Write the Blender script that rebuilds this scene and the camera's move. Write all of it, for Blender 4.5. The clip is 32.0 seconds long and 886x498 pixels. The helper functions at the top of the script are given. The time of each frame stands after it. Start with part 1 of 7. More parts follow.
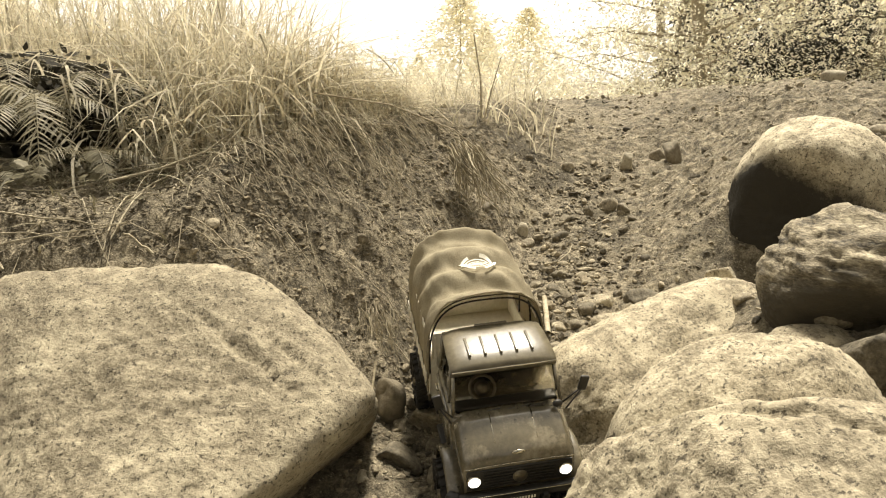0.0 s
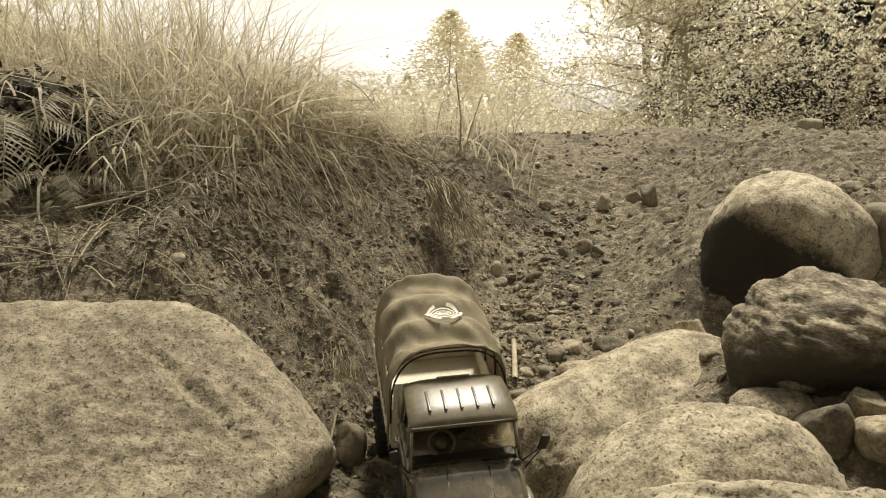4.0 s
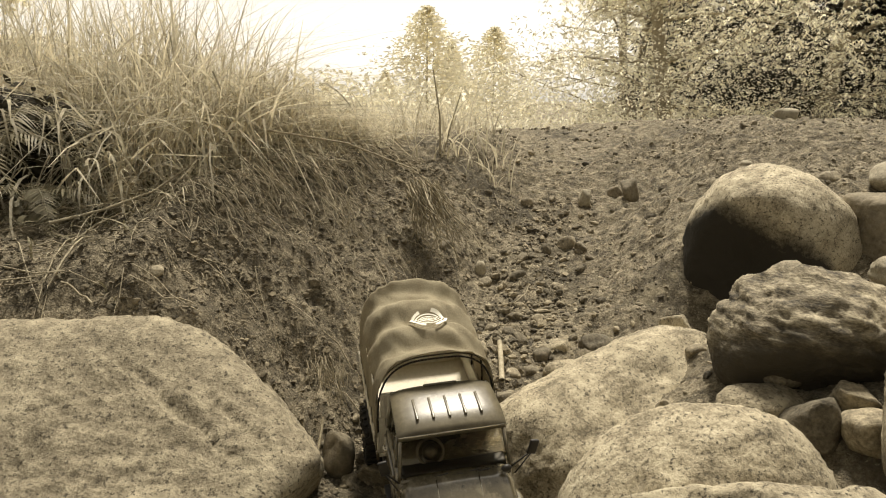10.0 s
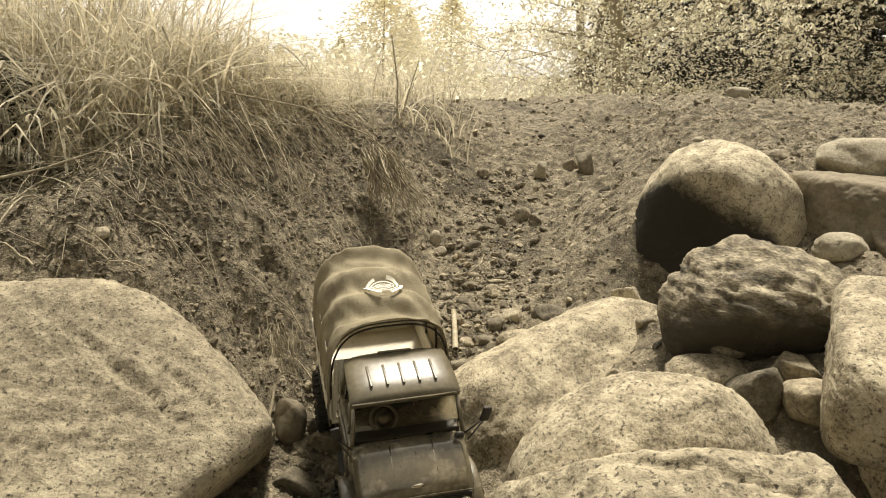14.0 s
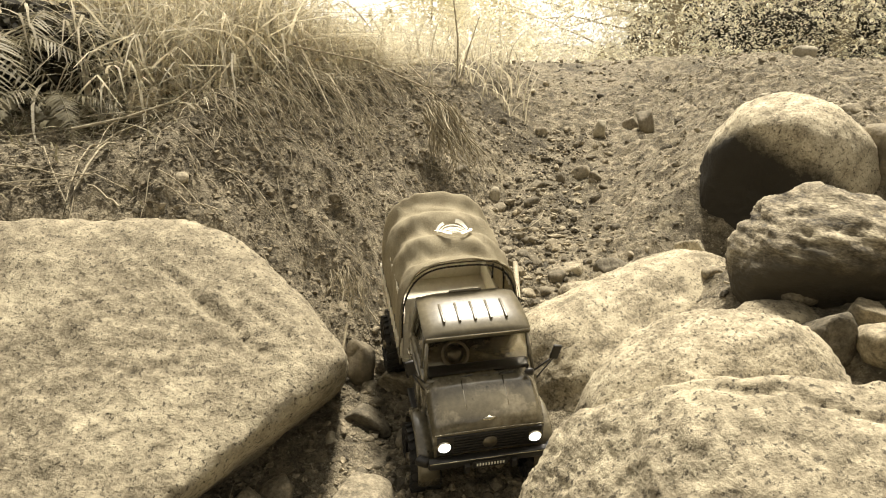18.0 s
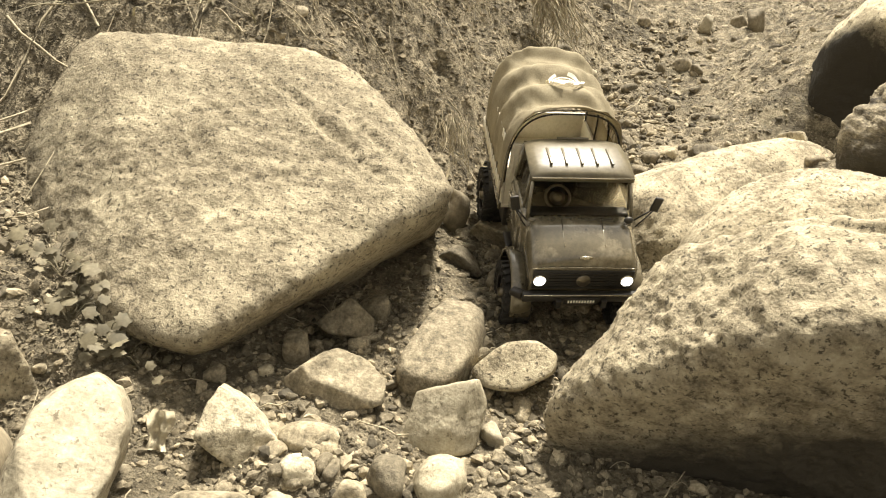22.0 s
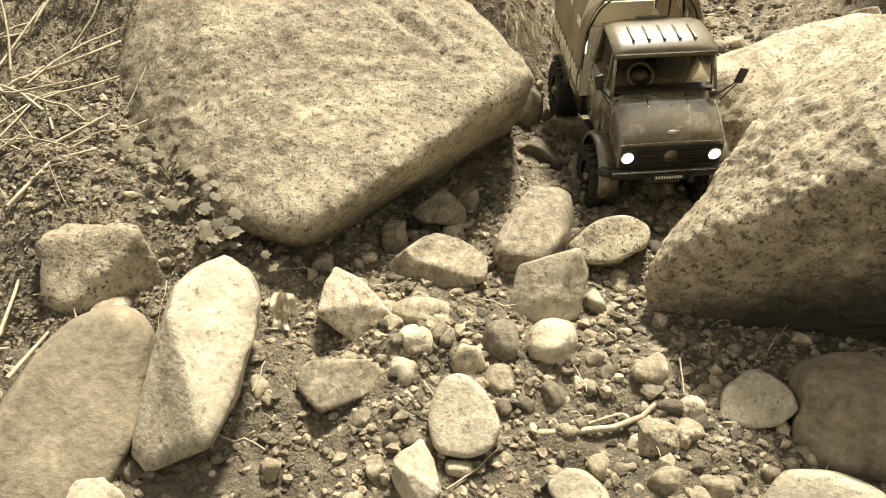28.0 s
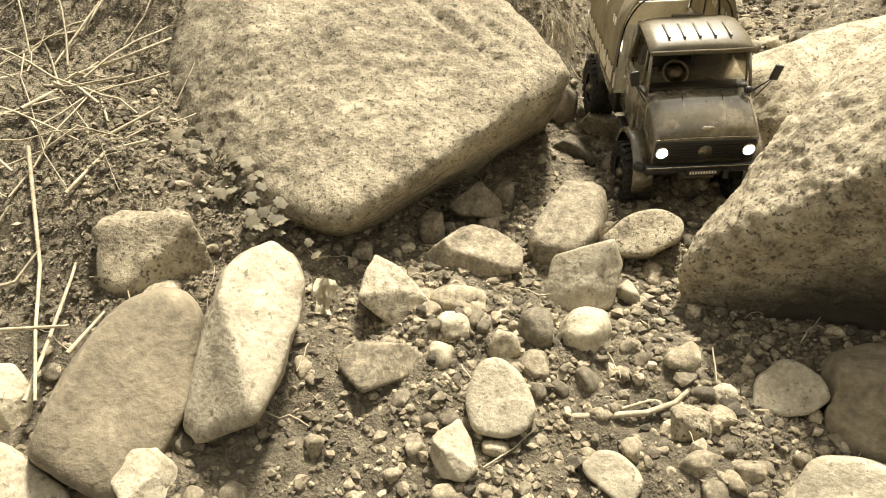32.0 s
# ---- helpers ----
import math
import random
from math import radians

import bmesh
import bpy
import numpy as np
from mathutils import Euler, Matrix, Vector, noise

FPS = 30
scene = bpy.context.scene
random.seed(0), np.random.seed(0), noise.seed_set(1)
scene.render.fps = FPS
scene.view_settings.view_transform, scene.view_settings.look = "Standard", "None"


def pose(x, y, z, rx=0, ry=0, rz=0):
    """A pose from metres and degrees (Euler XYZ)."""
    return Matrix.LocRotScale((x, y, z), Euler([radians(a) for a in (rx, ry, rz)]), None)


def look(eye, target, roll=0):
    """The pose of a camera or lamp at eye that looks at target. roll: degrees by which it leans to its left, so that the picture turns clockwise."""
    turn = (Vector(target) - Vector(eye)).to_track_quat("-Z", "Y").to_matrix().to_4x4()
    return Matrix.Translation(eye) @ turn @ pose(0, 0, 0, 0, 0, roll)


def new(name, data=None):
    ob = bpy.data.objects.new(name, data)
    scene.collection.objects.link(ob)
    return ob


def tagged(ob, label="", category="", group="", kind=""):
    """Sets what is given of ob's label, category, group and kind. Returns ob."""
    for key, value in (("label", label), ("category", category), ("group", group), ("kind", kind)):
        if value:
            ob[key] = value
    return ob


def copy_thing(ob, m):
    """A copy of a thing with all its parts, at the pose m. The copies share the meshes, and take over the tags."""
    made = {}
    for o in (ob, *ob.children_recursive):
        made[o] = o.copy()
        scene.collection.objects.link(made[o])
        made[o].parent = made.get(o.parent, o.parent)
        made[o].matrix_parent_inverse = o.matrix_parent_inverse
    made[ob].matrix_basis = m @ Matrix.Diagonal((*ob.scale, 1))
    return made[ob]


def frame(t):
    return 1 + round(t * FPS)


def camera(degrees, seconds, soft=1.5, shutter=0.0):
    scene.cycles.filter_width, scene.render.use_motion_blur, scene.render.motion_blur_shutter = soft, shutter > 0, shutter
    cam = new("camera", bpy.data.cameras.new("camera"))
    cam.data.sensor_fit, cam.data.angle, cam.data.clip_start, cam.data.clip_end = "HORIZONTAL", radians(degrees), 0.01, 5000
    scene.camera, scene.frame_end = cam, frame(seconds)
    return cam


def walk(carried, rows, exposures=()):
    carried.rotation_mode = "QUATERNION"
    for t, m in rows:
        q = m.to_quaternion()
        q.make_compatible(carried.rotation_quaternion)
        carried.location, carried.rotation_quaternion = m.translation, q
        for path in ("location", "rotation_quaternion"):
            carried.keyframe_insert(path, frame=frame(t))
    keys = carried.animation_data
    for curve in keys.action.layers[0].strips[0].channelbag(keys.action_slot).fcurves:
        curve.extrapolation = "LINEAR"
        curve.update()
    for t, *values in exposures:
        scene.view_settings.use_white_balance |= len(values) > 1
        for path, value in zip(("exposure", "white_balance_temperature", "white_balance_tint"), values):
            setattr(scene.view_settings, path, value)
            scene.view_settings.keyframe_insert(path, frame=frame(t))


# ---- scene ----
cam = camera(62.9, 32.0, 1.1)
PATH = [
    (0, (0.007, 0.003, 0.587), (-0.009, 1.949, 0.128), -0.8),
    (0.5, (0.02, 0.017, 0.605), (0.027, 1.974, 0.195), -1.6),
    (1, (0.046, 0.037, 0.624), (0.155, 1.996, 0.235), -1.3),
    (1.5, (0.04, 0.033, 0.627), (0.135, 1.998, 0.265), -0.8),
    (2, (0.023, 0.021, 0.622), (0.052, 1.983, 0.238), -0.3),
    (2.5, (0.02, 0.01, 0.615), (-0.029, 1.966, 0.202), 1.4),
    (3, (0.028, 0.024, 0.627), (0.045, 1.981, 0.214), 0.7),
    (3.5, (0.028, 0.022, 0.627), (0.059, 1.979, 0.215), 1.4),
    (5.5, (0.017, 0.021, 0.631), (0.044, 1.981, 0.234), 2.7),
    (6, (0.016, 0.017, 0.632), (0.038, 1.977, 0.233), 3.0),
    (6.5, (0.016, 0.017, 0.624), (0.041, 1.974, 0.216), 3.8),
    (7, (0.013, 0.02, 0.63), (0.041, 1.982, 0.238), 4.0),
    (7.5, (0.012, 0.026, 0.628), (0.038, 1.985, 0.23), 4.0),
    (8, (0.019, 0.026, 0.632), (0.066, 1.986, 0.239), 3.2),
    (8.5, (0.016, 0.024, 0.624), (0.055, 1.981, 0.215), 3.6),
    (9, (0.018, 0.027, 0.623), (0.077, 1.985, 0.22), 3.6),
    (9.5, (0.025, 0.033, 0.629), (0.113, 1.986, 0.206), 1.8),
    (10, (0.027, 0.034, 0.638), (0.109, 1.988, 0.22), 0.5),
    (10.5, (0.025, 0.034, 0.636), (0.094, 1.986, 0.205), 0.3),
    (11, (0.028, 0.04, 0.63), (0.134, 1.986, 0.181), 0.5),
    (11.5, (0.037, 0.047, 0.63), (0.211, 1.992, 0.202), 1.6),
    (12, (0.033, 0.043, 0.632), (0.208, 1.989, 0.207), 1.7),
    (12.5, (0.043, 0.048, 0.642), (0.238, 1.989, 0.202), 0.0),
    (13, (0.054, 0.051, 0.647), (0.288, 1.991, 0.223), 0.6),
    (13.5, (0.047, 0.056, 0.647), (0.328, 1.984, 0.196), 0.7),
    (14, (0.023, 0.041, 0.631), (0.234, 1.968, 0.139), 2.5),
    (14.5, (0.005, 0.029, 0.623), (0.162, 1.954, 0.104), 1.9),
    (16.5, (-0.005, 0.023, 0.608), (0.116, 1.953, 0.096), 3.0),
    (17, (-0.008, 0.019, 0.602), (0.094, 1.943, 0.068), 2.9),
    (17.5, (-0.009, 0.015, 0.598), (0.077, 1.937, 0.05), 2.4),
    (18, (-0.011, 0.016, 0.593), (0.075, 1.931, 0.024), 2.0),
    (18.5, (-0.02, 0.009, 0.575), (0.037, 1.917, -0.022), 2.1),
    (19, (-0.032, -0.024, 0.526), (-0.079, 1.79, -0.315), 0.9),
    (19.5, (-0.036, -0.033, 0.513), (-0.068, 1.773, -0.345), 1.6),
    (20, (-0.043, -0.03, 0.518), (-0.075, 1.793, -0.302), 2.9),
    (20.5, (-0.055, -0.032, 0.52), (-0.102, 1.8, -0.28), 3.7),
    (21, (-0.064, -0.038, 0.522), (-0.122, 1.799, -0.267), 4.2),
    (21.5, (-0.061, -0.046, 0.512), (-0.119, 1.786, -0.29), 5.0),
    (22, (-0.067, -0.052, 0.504), (-0.126, 1.779, -0.296), 6.5),
    (22.5, (-0.073, -0.053, 0.512), (-0.14, 1.785, -0.274), 7.3),
    (23, (-0.075, -0.055, 0.511), (-0.158, 1.787, -0.266), 7.9),
    (23.5, (-0.07, -0.059, 0.503), (-0.165, 1.781, -0.275), 8.1),
    (24, (-0.067, -0.054, 0.509), (-0.153, 1.787, -0.266), 6.3),
    (24.5, (-0.069, -0.055, 0.507), (-0.147, 1.787, -0.269), 7.0),
    (26.5, (-0.082, -0.064, 0.503), (-0.153, 1.775, -0.281), 7.5),
    (27, (-0.111, -0.078, 0.488), (-0.173, 1.744, -0.333), 5.5),
    (27.5, (-0.126, -0.102, 0.452), (-0.238, 1.678, -0.453), 3.7),
    (28, (-0.131, -0.117, 0.439), (-0.274, 1.643, -0.5), 1.8),
    (28.5, (-0.136, -0.123, 0.439), (-0.284, 1.638, -0.497), 2.0),
    (29, (-0.139, -0.136, 0.427), (-0.311, 1.613, -0.529), 1.6),
    (29.5, (-0.152, -0.148, 0.422), (-0.335, 1.598, -0.536), 1.9),
    (30, (-0.148, -0.154, 0.42), (-0.343, 1.572, -0.572), 1.5),
    (30.5, (-0.151, -0.158, 0.42), (-0.344, 1.571, -0.567), 1.9),
    (31, (-0.15, -0.157, 0.428), (-0.356, 1.579, -0.542), 1.1),
    (31.5, (-0.14, -0.155, 0.432), (-0.372, 1.589, -0.518), 1.0),
    (32, (-0.14, -0.149, 0.434), (-0.358, 1.609, -0.495), 1.4),
]
EXPOSURES = ((0, 1.3), (1, .92), (2, .5), (3, .68), (6, .70), (13, .9), (16, 1.2), (18.4, 1.48), (19.2, 1.74), (26, 1.68), (30, 1.68), (32, 1.73))
walk(cam, [(t, look(eye, target, roll)) for t, eye, target, roll in PATH], EXPOSURES)
# ---- world, sun, exposure ----
world = bpy.data.worlds.new("world")
scene.world = world
world.use_nodes = True
wn, wl = world.node_tree.nodes, world.node_tree.links
wn.clear()
sky = wn.new("ShaderNodeTexSky")
sky.sky_type, sky.sun_disc = "NISHITA", False
SUN_TO = Vector((.09, .41, .90)).normalized()
sky.sun_elevation = math.asin(SUN_TO.z)
sky.sun_rotation = math.atan2(SUN_TO.x, SUN_TO.y)
sky.dust_density = 1.0
sky.ozone_density = 0
grey = wn.new("ShaderNodeRGBToBW")
tone = wn.new("ShaderNodeMix")
tone.data_type, tone.blend_type = "RGBA", "MULTIPLY"
tone.inputs[0].default_value = 1
tone.inputs[7].default_value = (1.0, .93, .81, 1)
back = wn.new("ShaderNodeBackground")
back.inputs[1].default_value = .12
wout = wn.new("ShaderNodeOutputWorld")
wl.new(sky.outputs[0], grey.inputs[0])
wl.new(grey.outputs[0], tone.inputs[6])
wl.new(tone.outputs[2], back.inputs[0])
wl.new(back.outputs[0], wout.inputs[0])
sun_data = bpy.data.lights.new("sun", "SUN")
sun_data.energy, sun_data.angle, sun_data.color = 3.3, radians(9.0), (1.0, .915, .775)
sun = new("sun", sun_data)
sun.matrix_basis = look((0, 0, 0), -SUN_TO)


# ---- materials ----
def material(name, dark, mid, light, scale=30.0, fine=160.0, rough=.85, bump=.4, stains=None, spread=(.32, .5, .68), metal=0.0, coords="Object", random_tone=0.0, stretch=(1, 1, 1), flecks=None, moss=None, relief=.006):
    """A procedural surface: a three-tone mottle at two scales, fine relief and, where given, patches of a stain
    (colour, scale, from, to). moss darkens towards one side (colour, direction, from, to): growth, damp or painted
    shade.
    """
    m = bpy.data.materials.new(name)
    m.use_nodes = True
    n, l = m.node_tree.nodes, m.node_tree.links
    b = n["Principled BSDF"]
    b.inputs["Roughness"].default_value, b.inputs["Metallic"].default_value = rough, metal
    tc = n.new("ShaderNodeTexCoord")
    mp = n.new("ShaderNodeMapping")
    mp.inputs["Scale"].default_value = stretch
    l.new(tc.outputs[coords], mp.inputs[0])
    big, small = n.new("ShaderNodeTexNoise"), n.new("ShaderNodeTexNoise")
    for t, s, d in ((big, scale, 6), (small, fine, 4)):
        t.inputs["Scale"].default_value, t.inputs["Detail"].default_value, t.inputs["Roughness"].default_value = s, d, .65
        l.new(mp.outputs[0], t.inputs["Vector"])
    mix = n.new("ShaderNodeMath")
    mix.operation = "MULTIPLY_ADD"
    mix.inputs[1].default_value = .62
    half = n.new("ShaderNodeMath")
    half.operation = "MULTIPLY"
    half.inputs[1].default_value = .38
    l.new(small.outputs[0], half.inputs[0])
    l.new(big.outputs[0], mix.inputs[0])
    l.new(half.outputs[0], mix.inputs[2])
    ramp = n.new("ShaderNodeValToRGB")
    e = ramp.color_ramp.elements
    e[0].position, e[0].color = spread[0], (*dark, 1)
    e[1].position, e[1].color = spread[2], (*light, 1)
    k = e.new(spread[1])
    k.color = (*mid, 1)
    l.new(mix.outputs[0], ramp.inputs[0])
    colour = ramp.outputs[0]
    for tint, sc, lo, hi in stains or ():
        pt = n.new("ShaderNodeTexNoise")
        pt.inputs["Scale"].default_value, pt.inputs["Detail"].default_value, pt.inputs["Roughness"].default_value = sc, 5, .7
        l.new(tc.outputs[coords], pt.inputs["Vector"])
        mr = n.new("ShaderNodeMapRange")
        mr.inputs[1].default_value, mr.inputs[2].default_value = lo, hi
        l.new(pt.outputs[0], mr.inputs[0])
        mx = n.new("ShaderNodeMix")
        mx.data_type = "RGBA"
        mx.inputs[7].default_value = (*tint, 1)
        l.new(mr.outputs[0], mx.inputs[0])
        l.new(colour, mx.inputs[6])
        colour = mx.outputs[2]
    if flecks:
        tint, sc, lo, hi = flecks
        wob = n.new("ShaderNodeTexNoise")
        wob.inputs["Scale"].default_value, wob.inputs["Detail"].default_value, wob.inputs["Roughness"].default_value = sc, 4, .75
        l.new(tc.outputs[coords], wob.inputs["Vector"])
        both = n.new("ShaderNodeMapRange")
        both.inputs[1].default_value, both.inputs[2].default_value = lo, hi
        l.new(wob.outputs[0], both.inputs[0])
        mx = n.new("ShaderNodeMix")
        mx.data_type = "RGBA"
        mx.inputs[7].default_value = (*tint, 1)
        l.new(both.outputs[0], mx.inputs[0])
        l.new(colour, mx.inputs[6])
        colour = mx.outputs[2]
    # One-sided darkening; on the boulders it also puts shade into the colour.
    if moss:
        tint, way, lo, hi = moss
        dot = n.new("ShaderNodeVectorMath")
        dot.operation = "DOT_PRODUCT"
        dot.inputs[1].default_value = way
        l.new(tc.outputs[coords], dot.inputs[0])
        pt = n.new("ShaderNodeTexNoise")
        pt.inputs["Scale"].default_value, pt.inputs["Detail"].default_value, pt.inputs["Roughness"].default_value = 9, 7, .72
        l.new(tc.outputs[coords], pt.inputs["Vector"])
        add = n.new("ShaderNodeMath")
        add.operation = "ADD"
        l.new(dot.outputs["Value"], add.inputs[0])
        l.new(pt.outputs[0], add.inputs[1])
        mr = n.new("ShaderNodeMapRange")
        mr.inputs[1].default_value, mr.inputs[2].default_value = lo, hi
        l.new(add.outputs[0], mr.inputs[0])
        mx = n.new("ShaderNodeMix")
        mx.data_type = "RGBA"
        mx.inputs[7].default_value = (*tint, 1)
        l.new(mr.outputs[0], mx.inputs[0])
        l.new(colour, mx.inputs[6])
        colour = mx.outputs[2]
    if random_tone:
        oi = n.new("ShaderNodeObjectInfo")
        mr = n.new("ShaderNodeMapRange")
        mr.inputs[3].default_value, mr.inputs[4].default_value = 1 - random_tone, 1 + random_tone
        l.new(oi.outputs["Random"], mr.inputs[0])
        hv = n.new("ShaderNodeHueSaturation")
        l.new(mr.outputs[0], hv.inputs["Value"])
        l.new(colour, hv.inputs["Color"])
        colour = hv.outputs[0]
    l.new(colour, b.inputs["Base Color"])
    bp = n.new("ShaderNodeBump")
    bp.inputs["Strength"].default_value, bp.inputs["Distance"].default_value = bump, relief
    l.new(mix.outputs[0], bp.inputs["Height"])
    l.new(bp.outputs[0], b.inputs["Normal"])
    return m


def island_tone(m, amount):
    """Lets every loose piece of a joined mesh differ a little in brightness."""
    n, l = m.node_tree.nodes, m.node_tree.links
    b = n["Principled BSDF"]
    old = b.inputs["Base Color"].links[0].from_socket
    g, mr, hv = n.new("ShaderNodeNewGeometry"), n.new("ShaderNodeMapRange"), n.new("ShaderNodeHueSaturation")
    mr.inputs[3].default_value, mr.inputs[4].default_value = 1 - amount, 1 + amount
    l.new(g.outputs["Random Per Island"], mr.inputs[0])
    l.new(mr.outputs[0], hv.inputs["Value"])
    l.new(old, hv.inputs["Color"])
    l.new(hv.outputs[0], b.inputs["Base Color"])
    return m


def thin(m, amount):
    """Leaves and blades let some light through."""
    n, l = m.node_tree.nodes, m.node_tree.links
    b = n["Principled BSDF"]
    tr, mx = n.new("ShaderNodeBsdfTranslucent"), n.new("ShaderNodeMixShader")
    l.new(b.inputs["Base Color"].links[0].from_socket, tr.inputs[0])
    mx.inputs[0].default_value = amount
    l.new(b.outputs[0], mx.inputs[1])
    l.new(tr.outputs[0], mx.inputs[2])
    l.new(mx.outputs[0], n["Material Output"].inputs[0])
    return m


SOIL = material("soil", (.05, .042, .026), (.185, .156, .103), (.41, .355, .243), 42, 280, .95, 1.0, [((.06, .05, .032), 4, .52, .66), ((.33, .285, .19), 8, .57, .7), ((.07, .058, .037), 24, .57, .68)], (.38, .5, .62), flecks=((.44, .385, .27), 110, .6, .66), moss=((.085, .071, .046), (0, -3.0, 0), -2.5, .6), relief=.016)
ROCK_STAINS = [((.46, .405, .28), 7, .5, .68), ((.2, .168, .11), 17, .64, .8), ((.12, .1, .065), 85, .58, .67)]
GRANITE = material("granite", (.15, .126, .081), (.33, .284, .192), (.50, .44, .31), 24, 240, .88, .7, ROCK_STAINS, (.40, .5, .60), flecks=((.08, .067, .043), 170, .555, .625), relief=.006)
# Left flank and underside darkened: moss together with shade put into the colour.
GRANITE_MOSS_SHADE = material("lichened_shaded_granite", (.12, .1, .065), (.25, .214, .143), (.40, .35, .24), 62, 260, .9, .8, ROCK_STAINS, (.36, .5, .64), flecks=((.07, .058, .037), 170, .555, .625), moss=((.062, .052, .032), (-2.2, -.9, -.8), .94, 1.28), relief=.006)
# The overhang's shade is coloured in here, along with damp staining.
GRANITE_DAMP_SHADE = material("damp_shaded_granite", (.13, .109, .07), (.29, .249, .168), (.46, .405, .283), 50, 260, .88, .8, ROCK_STAINS, (.37, .5, .63), flecks=((.07, .058, .037), 140, .55, .62), moss=((.05, .042, .027), (2.0, -2.2, -4.4), .34, .66), relief=.006)
# Hollow tinted nearly black: its shadow painted over wet stone.
GRANITE_HOLLOW = material("granite_with_shaded_damp_hollow", (.2, .168, .109), (.42, .364, .25), (.62, .552, .395), 24, 240, .88, .7, ROCK_STAINS, (.40, .5, .60), flecks=((.08, .067, .043), 170, .555, .625), moss=((.026, .022, .014), (-8.4, -6.0, -7.9), .52, .86), relief=.006)
# Lower front tinted darker to carry the undercut's shade.
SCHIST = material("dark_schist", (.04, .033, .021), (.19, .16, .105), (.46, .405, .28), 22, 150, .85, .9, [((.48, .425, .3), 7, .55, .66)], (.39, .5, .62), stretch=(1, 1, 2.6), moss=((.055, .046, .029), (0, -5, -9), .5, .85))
PALE = material("pale_quartzite", (.2, .17, .113), (.39, .346, .245), (.56, .51, .38), 14, 190, .8, .6, [((.2, .168, .11), 13, .54, .72), ((.15, .125, .08), 60, .6, .66)], (.36, .5, .64), random_tone=.12, flecks=((.17, .143, .093), 120, .58, .68))
PEBBLE = material("river_stone", (.08, .067, .043), (.205, .175, .117), (.36, .313, .216), 40, 210, .85, .7, [((.10, .085, .055), 18, .58, .7)], (.36, .49, .62), random_tone=.45)
GRAVEL = island_tone(material("gravel", (.07, .058, .037), (.175, .148, .098), (.34, .295, .204), 60, 240, .9, .4, relief=.0015), .65)
STRAW = thin(island_tone(material("dry_straw", (.36, .315, .215), (.55, .498, .365), (.7, .648, .495), 60, 200, .7, .2), .4), .45)
EVERGREEN = thin(island_tone(material("fern_green", (.08, .071, .04), (.18, .16, .095), (.30, .265, .165), 40, 150, .7, .2), .35), .3)
# Leaf colour lifted towards white, standing for strong sun and haze.
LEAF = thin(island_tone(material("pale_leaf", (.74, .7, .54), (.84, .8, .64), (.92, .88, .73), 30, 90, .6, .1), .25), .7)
# Nearly white needles: distance haze and glare are put into the colour.
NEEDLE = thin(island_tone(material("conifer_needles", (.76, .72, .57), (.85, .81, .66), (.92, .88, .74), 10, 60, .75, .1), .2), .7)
DARK_NEEDLE = thin(island_tone(material("dark_needles", (.03, .027, .016), (.06, .053, .032), (.10, .088, .055), 10, 60, .75, .1), .4), .2)
BARK = material("bark", (.06, .05, .032), (.15, .125, .08), (.27, .23, .15), 14, 90, .95, 1.0, None, (.36, .5, .64), stretch=(3, 3, .5))
# Lighter copy of the bark: light and haze on the trunk, as colour.
PALE_BARK = material("pale_bark", (.12, .1, .066), (.25, .212, .14), (.4, .35, .24), 14, 90, .95, 1.0, None, (.36, .5, .64), stretch=(3, 3, .5))
TWIG = material("dead_twig", (.22, .185, .12), (.38, .33, .225), (.52, .463, .33), 40, 160, .8, .4)

# Very dark leaf tint: the shade inside the foliage is coloured in.
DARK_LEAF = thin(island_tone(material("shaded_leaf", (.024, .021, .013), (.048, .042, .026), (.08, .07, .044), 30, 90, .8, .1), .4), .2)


# ---- shape of the land ----
def smooth(a, b, v):
    t = np.clip((v - a) / (b - a), 0, 1)
    return t * t * (3 - 2 * t)


def lattice(ix, iy, seed):
    h = np.sin(ix * 127.1 + iy * 311.7 + seed * 74.7) * 43758.5453
    return h - np.floor(h)


def value_noise(x, y, seed=0):
    """Smooth noise from -1 to 1 over arrays."""
    x, y = np.asarray(x, float), np.asarray(y, float)
    ix, iy = np.floor(x), np.floor(y)
    fx, fy = x - ix, y - iy
    fx, fy = fx * fx * (3 - 2 * fx), fy * fy * (3 - 2 * fy)
    a, b = lattice(ix, iy, seed), lattice(ix + 1, iy, seed)
    c, d = lattice(ix, iy + 1, seed), lattice(ix + 1, iy + 1, seed)
    return 2 * ((a + (b - a) * fx) * (1 - fy) + (c + (d - c) * fx) * fy) - 1


def floor_height(y):
    return np.interp(y, (-60, -2, 0, .35, .45, .55, .67, .8, .94, 1.1, 1.26, 1.4, 1.6, 1.8, 2.0, 2.2, 2.4, 2.7, 3.2, 5, 10, 60),
                     (-1.5, -.5, -.2, -.09, -.062, -.038, -.018, .0, .022, .045, .08, .11, .15, .195, .255, .325, .395, .44, .47, .38, .0, -2.6))


